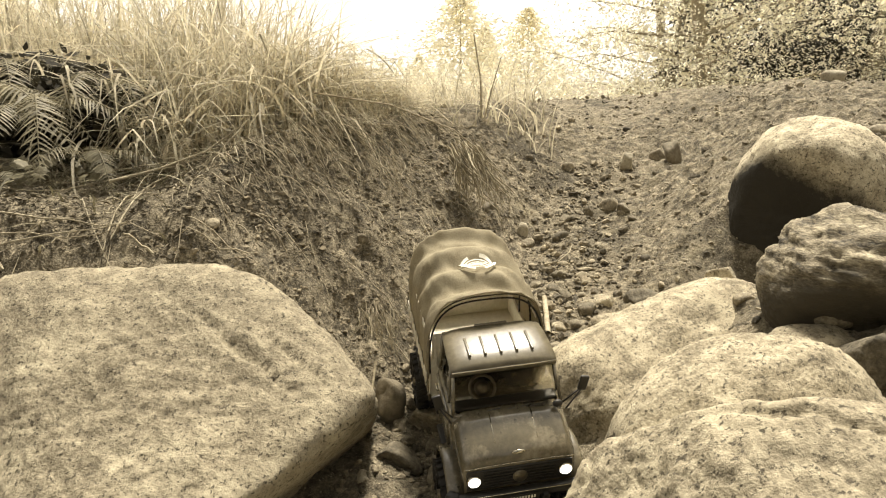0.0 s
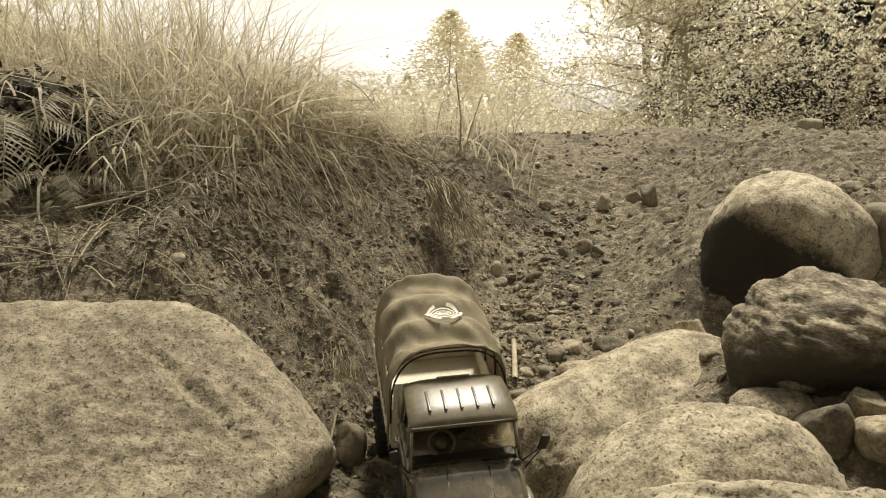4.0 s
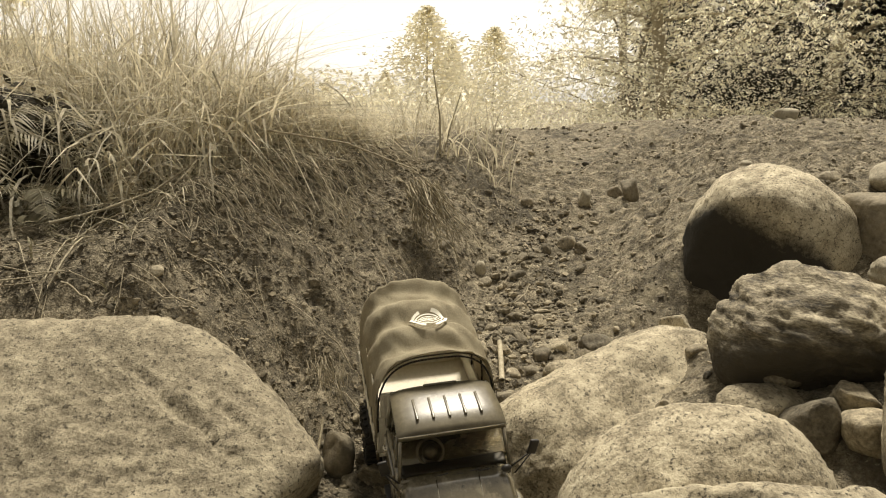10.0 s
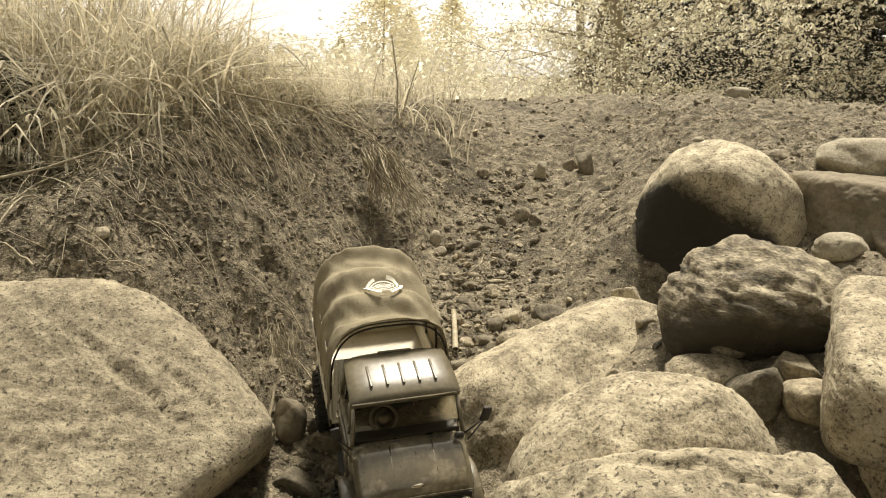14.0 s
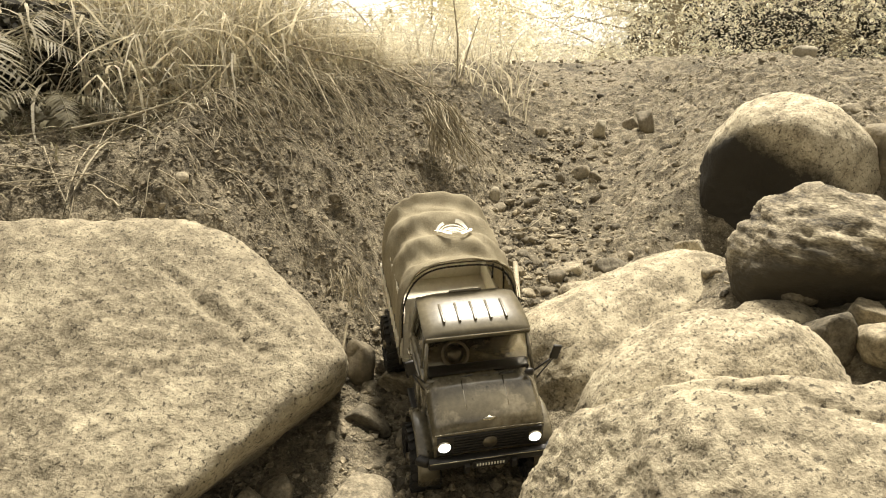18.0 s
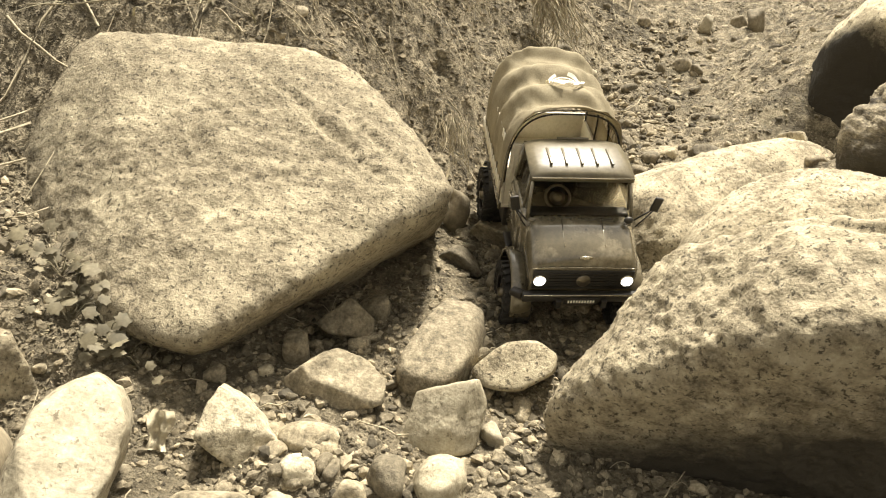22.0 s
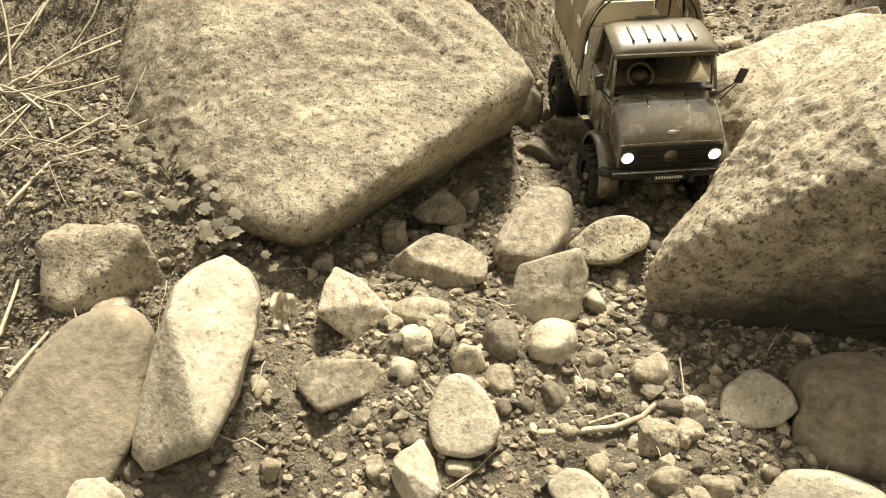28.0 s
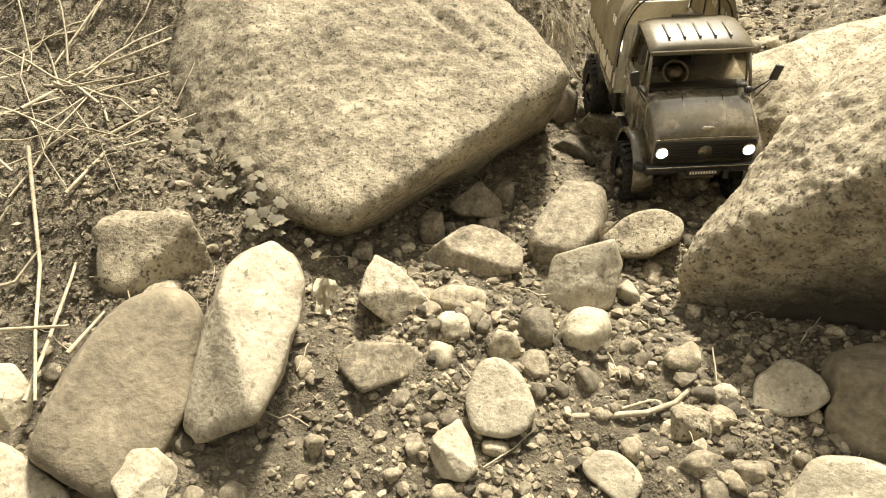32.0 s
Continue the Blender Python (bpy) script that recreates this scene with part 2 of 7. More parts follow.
def land(x, y, rough=1.0):
    """Height of the ground: a gully that climbs away from the camera, a cut bank on one side, a stony slope on the other."""
    x, y = np.asarray(x, float), np.asarray(y, float)
    base = floor_height(y)
    axis = np.interp(y, (.3, .65, .9, 1.1, 1.26, 1.4, 1.8, 2.1, 2.5, 4), (.12, .12, .02, .03, .12, .24, .31, .44, .55, .7))
    # the cut bank: distance from its foot
    d = -.93 * (x + .1) + .37 * (y - 1.07) + .02 * value_noise(x * 5, y * 5, 3)
    top = np.interp(y, (.6, 1.0, 1.4, 2.0, 2.6, 3.5, 6, 10, 60), (.1, .40, .48, .47, .50, .47, .30, -.02, -2.6))
    share = np.interp(d, (0, .05, .2, .27, .33, .37, .6, 1.2, 3, 60), (0, .15, .6, .72, .93, 1.0, 1.1, 1.25, 1.4, 1.5))
    share = share * (1 - .27 * smooth(-.28, -.6, x) * (1 - smooth(1.5, 2.4, y))) * smooth(.82, 1.2, y)
    left = np.maximum(top - base, 0) * share
    side = np.maximum(-.36 - x, 0)
    left = left + side * .42 * smooth(.42, .68, y) * (1 - smooth(.9, 1.35, y)) * np.exp(-side * .6)
    # the stony slope
    e = x - axis - np.interp(y, (.5, .7, .95, 1.4, 1.8, 2.2), (.26, .24, .12, .1, .08, .06))
    crest = np.interp(y, (.2, .5, .65, .8, 1.1, 1.35, 1.6, 2.0, 2.4, 3, 5, 10, 60), (-.08, .0, .18, .29, .30, .33, .46, .50, .52, .54, .46, .05, -2.6))
    right = np.maximum(crest - base, 0) * np.interp(e, (0, .1, .25, .4, .55, .8, 2, 60), (0, .1, .4, .75, .92, 1.0, 1.05, 1.2))
    z = base + left + right - .17 * np.exp(-((x - .69) / .15) ** 2 - ((y - 1.37) / .16) ** 2)
    near = rough * np.exp(-np.maximum(np.hypot(x, y - 1.2) - 2.5, 0) * .4)
    bare = smooth(-.02, .06, d) * (1 - smooth(.3, .4, d)) * smooth(.9, 1.1, y)
    z = z + near * (.012 * value_noise(x * 9, y * 9, 1) + .007 * value_noise(x * 22, y * 22, 2) + .0045 * value_noise(x * 47, y * 47, 4)
                    + .003 * value_noise(x * 95, y * 95, 5)
                    + bare * (.018 * value_noise(x * 17 + y * 5, y * 15, 6) + .009 * np.abs(value_noise(x * 34, y * 34, 7)) + .003 * value_noise(x * 70, y * 70, 12)))
    scree = smooth(.02, .2, e) * smooth(1.0, 1.3, y) * near
    z = z + scree * (.017 * value_noise(x * 13, y * 11, 8) + .013 * np.abs(value_noise(x * 30, y * 27, 9)) + .005 * value_noise(x * 62, y * 60, 10))
    return z


# ---- building blocks ----
def part(name, bm, mat, parent=None, label="", flat=False):
    """Links a bmesh as one mesh object under a thing or a part."""
    me = bpy.data.meshes.new(name)
    bm.to_mesh(me)
    bm.free()
    if not flat:
        me.shade_smooth()
    me.materials.append(mat)
    ob = new(name, me)
    ob.parent = parent
    if label:
        ob["label"] = label
    return ob


def from_arrays(name, verts, faces, mat, flat=False):
    me = bpy.data.meshes.new(name)
    me.from_pydata(verts, [], faces)
    if not flat:
        me.shade_smooth()
    me.materials.append(mat)
    return new(name, me)


# ---- the ground, one sheet to the horizon ----
def spread_axis(lo, hi, step, out_lo, out_hi):
    core = list(np.arange(lo, hi, step))
    left, right, s = [], [], step
    v = lo
    while v > out_lo:
        s *= 1.16
        v -= s
        left.append(v)
    v, s = hi, step
    while v < out_hi:
        right.append(v)
        s *= 1.16
        v += s
    return np.array(left[::-1] + core + right)


gx, gy = spread_axis(-1.0, 1.25, .0062, -300, 300), spread_axis(.15, 2.5, .0066, -300, 400)
GX, GY = np.meshgrid(gx, gy)
GZ = land(GX, GY)
nx, ny = len(gx), len(gy)
idx = np.arange(nx * ny).reshape(ny, nx)
quads = np.stack([idx[:-1, :-1], idx[:-1, 1:], idx[1:, 1:], idx[1:, :-1]], -1).reshape(-1, 4)
gm = bpy.data.meshes.new("ground")
gm.vertices.add(nx * ny)
gm.vertices.foreach_set("co", np.stack([GX, GY, GZ], -1).astype(np.float32).ravel())
gm.loops.add(quads.size)
gm.polygons.add(len(quads))
gm.loops.foreach_set("vertex_index", quads.astype(np.int32).ravel())
gm.polygons.foreach_set("loop_start", np.arange(0, quads.size, 4, dtype=np.int32))
gm.update(calc_edges=True)
gm.shade_smooth()
gm.materials.append(SOIL)
tagged(new("ground", gm), "crumbly bare earth of an eroded gully and its banks", "ground", kind="structure")


# ---- stones ----
def rock_mesh(seed, radii, cuts=(), power=2.3, lumps=.12, rough=.02, level=4, pits=0.0, edge=18, grain=.006, layers=0.0, dents=(), cracks=()):
    """A weathered stone: a rounded body trimmed by planes (direction, distance in metres), with lumps and fine relief."""
    bm = bmesh.new()
    bmesh.ops.create_icosphere(bm, subdivisions=level, radius=1)
    rng = random.Random(seed)
    off = Vector((rng.uniform(-50, 50), rng.uniform(-50, 50), rng.uniform(-50, 50)))
    planes = [(Vector(c[:3]).normalized(), c[3]) for c in cuts]
    R = Vector(radii)
    size = (R.x * R.y * R.z) ** (1 / 3)
    for v in bm.verts:
        d = v.co.normalized()
        r = (abs(d.x) ** power + abs(d.y) ** power + abs(d.z) ** power) ** (-1 / power)
        reach = Vector((d.x * R.x, d.y * R.y, d.z * R.z))
        inv = r ** -edge
        for nrm, dist in planes:
            s = nrm.dot(reach)
            if s > dist * .05:
                inv += (dist / s) ** -edge
        r = inv ** (-1 / edge)
        r *= 1 + lumps * noise.noise(d * 1.3 + off) + lumps * .5 * noise.noise(d * 2.9 + off)
        p = Vector((d.x * R.x, d.y * R.y, d.z * R.z)) * r
        w = p / size
        f = rough * noise.fractal(w * 4 + off, 1.0, 2.0, 4)
        if pits:
            f -= pits * .5 * max(0, noise.noise(w * 9 + off) - .25) + pits * .9 * max(0, noise.noise(w * 19 + off) - .15) + pits * .5 * max(0, noise.noise(w * 42 + off) - .1)
        if grain and level > 3:
            f += grain * noise.fractal(w * 22 + off, .7, 2.1, 4)
        if layers:
            f += layers * (noise.noise(Vector((w.x * 1.6, w.y * 1.6, w.z * 6 + w.x * 1.5)) + off) + .6 * noise.noise(Vector((w.x * 4, w.y * 4, w.z * 13)) + off)) * max(0, min(1, d.z * 3 + .4))
        p = p + d * f * size
        for c, reach_m, deep in dents:
            q = (p - Vector(c)).length / reach_m
            if q < 1:
                p -= d * deep * (1 - q * q) ** 1.2
        for c, across, long_m, wide, deep in cracks:
            o = p - Vector(c)
            s = o.dot(Vector(across).normalized()) + .012 * noise.noise(p * 26 + off)
            if o.length < long_m:
                p -= d * deep * math.exp(-(s / wide) ** 2) * (1 - (o.length / long_m) ** 2)
                p += d * deep * .5 * max(0, 1 - abs(s - 2.2 * wide) / (2 * wide)) * (1 - (o.length / long_m) ** 2)
        v.co = p
    return bm


def stone(name, label, at, radii, turn=(0, 0, 0), seed=1, mat=None, cuts=(), power=2.3, lumps=.12, rough=.02, level=4, pits=0.0, edge=18, category="stone", group="loose stones", **more):
    ob = part(name, rock_mesh(seed, radii, cuts, power, lumps, rough, level, pits, edge, **more), mat or PEBBLE)
    ob.matrix_basis = pose(*at, *turn)
    return tagged(ob, label, category, group)


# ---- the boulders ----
stone("boulder", "huge pale granite boulder with a sloping flat top, flank darkened as moss and shade", (-.403, .941, .039), (.54, .42, .36), (0, 0, 0), 3, GRANITE_MOSS_SHADE,
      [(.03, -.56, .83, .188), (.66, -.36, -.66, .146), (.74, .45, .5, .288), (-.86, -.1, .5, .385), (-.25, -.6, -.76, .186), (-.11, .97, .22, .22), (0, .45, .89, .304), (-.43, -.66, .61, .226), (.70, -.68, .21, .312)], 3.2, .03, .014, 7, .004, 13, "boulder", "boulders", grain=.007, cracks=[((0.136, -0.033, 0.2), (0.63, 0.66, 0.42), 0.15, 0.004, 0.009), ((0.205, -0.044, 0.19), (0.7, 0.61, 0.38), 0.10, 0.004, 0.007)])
stone("boulder", "large lichen-flecked granite boulder with a shaded overhanging face", (.40, .66, .10), (.50, .34, .30), (0, 0, 0), 11, GRANITE_DAMP_SHADE,
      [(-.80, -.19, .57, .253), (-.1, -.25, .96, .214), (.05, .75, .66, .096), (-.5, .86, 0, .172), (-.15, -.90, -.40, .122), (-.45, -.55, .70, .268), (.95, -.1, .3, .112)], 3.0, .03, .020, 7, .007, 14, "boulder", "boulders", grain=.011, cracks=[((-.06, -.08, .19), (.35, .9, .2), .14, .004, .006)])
stone("boulder", "rounded granite boulder bedded behind a larger one", (.35, .75, .10), (.17, .112, .208), (0, 0, 6), 12, GRANITE, [(-.4, -.3, .85, .192)], 2.3, .04, .02, 6, .025, 14, "boulder", "boulders", grain=.015)
stone("boulder", "long wedge-shaped granite boulder leaning up the gully", (.36, 1.175, .072), (.31, .14, .14), (0, -13, 37), 13, GRANITE, [(0, -.5, .8, .118), (.9, 0, .4, .275), (.1, .5, .85, .128), (-.75, -.2, .6, .21)], 2.6, .05, .02, 6, .014, 16, "boulder", "boulders", grain=.015)
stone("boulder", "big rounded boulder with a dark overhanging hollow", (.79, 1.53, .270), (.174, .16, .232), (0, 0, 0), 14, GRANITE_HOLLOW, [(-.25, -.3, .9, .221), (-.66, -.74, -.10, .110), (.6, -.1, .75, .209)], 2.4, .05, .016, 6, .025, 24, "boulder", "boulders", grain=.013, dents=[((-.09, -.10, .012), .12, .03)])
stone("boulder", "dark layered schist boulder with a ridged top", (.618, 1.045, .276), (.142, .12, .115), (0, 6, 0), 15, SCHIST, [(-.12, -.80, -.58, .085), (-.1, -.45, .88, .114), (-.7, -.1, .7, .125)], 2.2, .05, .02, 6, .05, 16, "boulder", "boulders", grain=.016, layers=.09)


# ---- stones that can be told apart ----
SCHIST2 = material("brown_sandstone", (.09, .075, .048), (.19, .16, .105), (.29, .248, .168), 16, 120, .85, .8, [((.38, .33, .23), 10, .6, .72)], (.34, .5, .66), random_tone=.15)
SPECKLED = material("speckled_granite", (.11, .093, .061), (.34, .298, .207), (.54, .48, .345), 90, 320, .85, .6, None, (.36, .46, .58), random_tone=.15)
SPECKLED2 = material("grey_granite", (.075, .063, .041), (.19, .162, .108), (.34, .295, .205), 90, 320, .85, .6, None, (.36, .48, .62))
stone("stone", "tall pale upright stone with a cracked face", (-0.417, 0.456, 0.000), (0.154, 0.139, 0.154), (0, 0, 0), 20, PALE, cuts=[(-0.449, 0.252, 0.857, 0.077), (-0.707, 0.06, 0.704, 0.063), (-0.898, -0.203, 0.391, 0.046), (-0.916, -0.295, 0.271, 0.049), (-0.62, -0.691, -0.372, 0.112), (0.442, -0.46, -0.77, 0.091), (0.894, 0.012, -0.448, 0.051), (0.941, 0.131, -0.312, 0.045), (0.959, 0.222, -0.178, 0.049), (0.867, 0.433, 0.245, 0.068), (0.577, 0.528, 0.623, 0.086), (0.427, -0.411, 0.806, 0.051), (0.711, -0.284, 0.644, 0.052), (-0.439, -0.703, 0.56, 0.052), (0.407, -0.289, 0.866, 0.042), (-0.34, 0.784, -0.519, 0.048)], power=2.2, rough=.02, edge=40, lumps=.03, level=5)
stone("stone", "long smooth brown stone lying on gravel", (-0.540, 0.401, -0.056), (0.165, 0.148, 0.165), (0, 0, 0), 21, SCHIST2, cuts=[(-0.374, 0.308, 0.875, 0.092), (-0.712, -0.024, 0.701, 0.064), (-0.808, -0.209, 0.551, 0.061), (-0.834, -0.33, 0.443, 0.069), (-0.417, -0.807, -0.419, 0.1), (-0.156, -0.786, -0.598, 0.107), (0.655, -0.278, -0.703, 0.087), (0.836, 0.004, -0.548, 0.071), (0.917, 0.303, -0.26, 0.068), (0.769, 0.576, 0.278, 0.108), (0.245, 0.596, 0.765, 0.12), (0.427, -0.529, 0.734, 0.051), (-0.471, 0.68, -0.562, 0.061)], power=2.2, rough=.01, edge=13, lumps=.03, grain=.003, level=5)
stone("stone", "mossy half-buried stone in dark shade", (-0.576, 0.579, 0.020), (0.094, 0.069, 0.057), (0, 0, 0), 22, GRANITE_MOSS_SHADE, cuts=[(-0.89, 0.18, -0.43, 0.0498), (0.58, -0.79, 0.17, 0.0339), (0.09, 0.85, 0.52, 0.0354), (-0.15, -0.13, 0.98, 0.042), (0.98, -0.02, 0.2, 0.0582), (-0.71, 0.68, -0.21, 0.0487), (0.05, -0.77, 0.64, 0.0296), (0.62, 0.77, 0.16, 0.0385)], power=2.8, lumps=.06, rough=.03, edge=34, level=4)
stone("stone", "blocky white stone on the gravel", (-0.479, 0.321, -0.089), (0.054, 0.049, 0.054), (0, 0, 0), 23, PALE, cuts=[(-0.751, 0.094, 0.653, 0.032), (-0.149, 0.626, 0.765, 0.029), (0.562, 0.73, 0.388, 0.026), (0.921, 0.245, -0.304, 0.035), (0.463, -0.495, -0.735, 0.028), (-0.232, -0.79, -0.567, 0.025), (-0.701, -0.695, -0.158, 0.028), (0.05, -0.475, 0.878, 0.017), (0.653, -0.527, 0.544, 0.018), (0.726, -0.353, 0.59, 0.018), (0.303, -0.338, 0.891, 0.017), (-0.429, 0.63, -0.647, 0.02)], power=2.2, rough=.02, edge=40, lumps=.03, level=5)
stone("stone", "large smooth white stone on the gravel", (-0.606, 0.297, -0.093), (0.084, 0.076, 0.084), (0, 0, 0), 24, PALE, cuts=[(-0.614, 0.136, 0.778, 0.049), (0.008, 0.7, 0.714, 0.04), (0.405, 0.807, 0.43, 0.029), (0.428, 0.806, 0.409, 0.029), (0.855, 0.207, -0.476, 0.056), (0.422, -0.502, -0.755, 0.047), (-0.031, -0.791, -0.611, 0.046), (-0.772, -0.583, 0.254, 0.047), (0.496, -0.411, 0.765, 0.026), (-0.555, 0.563, -0.612, 0.031)], power=2.2, rough=.01, edge=13, lumps=.03, grain=.003, level=5)
stone("stone", "rough white stone beside dry straw", (-0.668, 0.380, -0.066), (0.060, 0.054, 0.060), (0, 0, 0), 25, PALE, cuts=[(-0.561, 0.113, 0.82, 0.04), (0.057, 0.651, 0.757, 0.037), (0.613, 0.749, 0.253, 0.031), (0.824, 0.506, -0.254, 0.031), (0.543, -0.256, -0.8, 0.041), (-0.051, -0.724, -0.688, 0.041), (-0.777, -0.578, 0.251, 0.033), (0.874, -0.349, 0.339, 0.025), (0.643, -0.609, 0.464, 0.022), (0.033, -0.976, 0.213, 0.02), (0.544, -0.098, 0.833, 0.021), (-0.582, 0.612, -0.535, 0.023)], power=2.2, rough=.02, edge=40, lumps=.03, level=5)
stone("stone", "small angular stone wedged between larger ones", (-0.482, 0.369, -0.077), (0.033, 0.029, 0.033), (0, 0, 0), 26, PEBBLE, cuts=[(-0.146, 0.599, 0.787, 0.016), (0.738, 0.635, 0.226, 0.018), (0.907, 0.179, -0.38, 0.023), (-0.141, -0.728, -0.671, 0.015), (-0.795, -0.602, -0.079, 0.018), (-0.846, -0.087, 0.526, 0.021), (0.456, -0.268, 0.848, 0.011), (0.337, -0.864, 0.374, 0.013), (0.046, -0.666, 0.744, 0.014), (0.582, -0.112, 0.805, 0.012), (-0.419, 0.67, -0.612, 0.012)], power=2.2, rough=.02, edge=40, lumps=.03, level=5)
stone("stone", "speckled pale granite stone on gravel", (-0.287, 0.582, -0.016), (0.066, 0.059, 0.066), (0, 0, 0), 27, SPECKLED, cuts=[(0.389, 0.485, 0.783, 0.029), (0.677, 0.436, 0.593, 0.024), (0.989, 0.041, -0.141, 0.05), (0.457, -0.422, -0.783, 0.046), (-0.561, -0.52, -0.645, 0.034), (-0.957, -0.072, 0.283, 0.041), (-0.879, 0.049, 0.474, 0.043), (0.49, -0.401, 0.774, 0.028), (0.348, -0.461, 0.816, 0.025), (0.49, -0.791, 0.365, 0.026), (0.497, -0.468, 0.73, 0.025), (-0.162, 0.856, -0.491, 0.027)], power=2.2, rough=.02, edge=40, lumps=.03, level=5)
stone("stone", "blocky tan stone on the gravel", (-0.285, 0.477, -0.040), (0.066, 0.059, 0.066), (0, 0, 0), 28, PEBBLE, cuts=[(-0.501, 0.392, 0.772, 0.028), (-0.069, 0.544, 0.836, 0.019), (0.515, 0.534, 0.671, 0.033), (0.969, -0.03, -0.244, 0.045), (0.421, -0.488, -0.765, 0.027), (-0.618, -0.569, -0.542, 0.036), (-0.96, -0.08, 0.268, 0.04), (0.591, -0.373, 0.716, 0.023), (0.708, -0.435, 0.557, 0.02), (-0.337, -0.414, 0.846, 0.023), (0.092, -0.516, 0.852, 0.021), (-0.175, 0.805, -0.567, 0.021)], power=2.2, rough=.02, edge=40, lumps=.03, level=5)
stone("stone", "flat brown stone on gravel", (-0.210, 0.587, -0.025), (0.036, 0.022, 0.019), (0, 0, 0), 29, PEBBLE, cuts=[(0.41, -0.65, 0.64, 0.0191), (0.48, -0.47, 0.74, 0.0206), (0.67, 0.37, -0.64, 0.0204)], lumps=.13, rough=.018, edge=14, level=4)
stone("stone", "speckled round stone on gravel", (-0.214, 0.540, -0.033), (0.022, 0.023, 0.019), (0, 0, 0), 30, SPECKLED, cuts=[(-0.94, 0.32, -0.12, 0.0175), (0.26, -0.92, 0.31, 0.0162), (-0.75, -0.66, 0.09, 0.0158)], lumps=.13, rough=.018, edge=14, level=4)
stone("stone", "small pale cobble on gravel", (-0.221, 0.500, -0.045), (0.017, 0.018, 0.016), (0, 0, 0), 31, PALE, cuts=[(-0.53, -0.81, 0.26, 0.0133), (0.97, -0.24, 0.04, 0.0144), (-0.94, -0.33, 0.06, 0.0129)], lumps=.13, rough=.018, edge=14, level=4)
stone("stone", "smooth pear-shaped white stone", (-0.151, 0.443, -0.045), (0.060, 0.054, 0.060), (0, 0, 0), 32, PALE, cuts=[(-0.026, 0.558, 0.83, 0.04), (0.55, 0.47, 0.691, 0.033), (0.886, 0.25, 0.389, 0.031), (0.973, -0.17, -0.154, 0.039), (0.592, -0.521, -0.615, 0.041), (-0.082, -0.638, -0.765, 0.04), (-0.913, -0.286, -0.292, 0.037), (-0.992, 0.03, 0.125, 0.034), (-0.793, 0.32, 0.518, 0.038), (-0.007, -0.64, 0.768, 0.019), (-0.007, 0.8, -0.6, 0.023)], power=2.2, rough=.01, edge=13, lumps=.03, grain=.003, level=5)
stone("stone", "brown cobble among gravel", (-0.152, 0.523, -0.037), (0.019, 0.021, 0.021), (0, 0, 0), 33, PEBBLE, cuts=[(-0.9, 0.38, 0.22, 0.0132), (0.23, -0.88, 0.42, 0.0154), (0.17, 0.56, 0.81, 0.0162)], lumps=.13, rough=.018, edge=14, level=4)
stone("stone", "brown cobble among gravel", (-0.115, 0.501, -0.044), (0.019, 0.018, 0.016), (0, 0, 0), 34, PEBBLE, cuts=[(0.96, 0.04, 0.28, 0.0135), (0.2, -0.1, 0.97, 0.0144), (0.22, -0.44, 0.87, 0.0117)], lumps=.13, rough=.018, edge=14, level=4)
stone("stone", "crumbly dark stone beside a root", (0.043, 0.449, -0.055), (0.032, 0.023, 0.019), (0, 0, 0), 35, GRANITE_MOSS_SHADE, cuts=[(0.74, 0.59, -0.33, 0.0163), (-1.0, 0.06, 0.04, 0.0182), (0.48, -0.5, 0.72, 0.0129), (-0.01, 0.37, 0.93, 0.0107), (-0.64, -0.73, 0.24, 0.0184), (0.98, 0.11, -0.14, 0.0209), (-0.39, 0.29, 0.87, 0.0138), (0.2, -0.98, -0.02, 0.0167)], power=2.8, lumps=.06, rough=.03, edge=34, level=4)
stone("stone", "small pocked stone on gravel", (0.082, 0.486, -0.048), (0.013, 0.014, 0.013), (0, 0, 0), 36, SPECKLED, cuts=[(-0.02, -0.95, 0.32, 0.0121), (-0.03, -0.86, 0.51, 0.0098), (0.63, -0.75, 0.21, 0.0112)], lumps=.13, rough=.018, edge=14, level=3)
stone("stone", "rounded pale stone shaded below", (0.151, 0.498, -0.040), (0.061, 0.055, 0.061), (0, 0, 0), 37, PALE, cuts=[(0.136, 0.484, 0.865, 0.03), (0.512, 0.283, 0.811, 0.029), (0.852, -0.074, 0.518, 0.033), (0.685, -0.614, -0.392, 0.03), (0.202, -0.636, -0.745, 0.027), (-0.127, -0.551, -0.825, 0.031), (-0.949, 0.302, -0.094, 0.037), (-0.679, 0.57, 0.462, 0.031), (-0.338, -0.622, 0.706, 0.018), (0.344, 0.776, -0.528, 0.022)], power=2.2, rough=.01, edge=13, lumps=.03, grain=.003, level=5)
stone("stone", "broad flat brown rock at the gully side", (0.240, 0.486, -0.037), (0.077, 0.066, 0.057), (0, 0, 0), 38, SCHIST2, cuts=[(-0.1, 0.07, 0.99, 0.0495), (-0.96, 0.27, 0.11, 0.0593), (-0.45, -0.72, 0.53, 0.0514)], lumps=.13, rough=.018, edge=14, level=5)
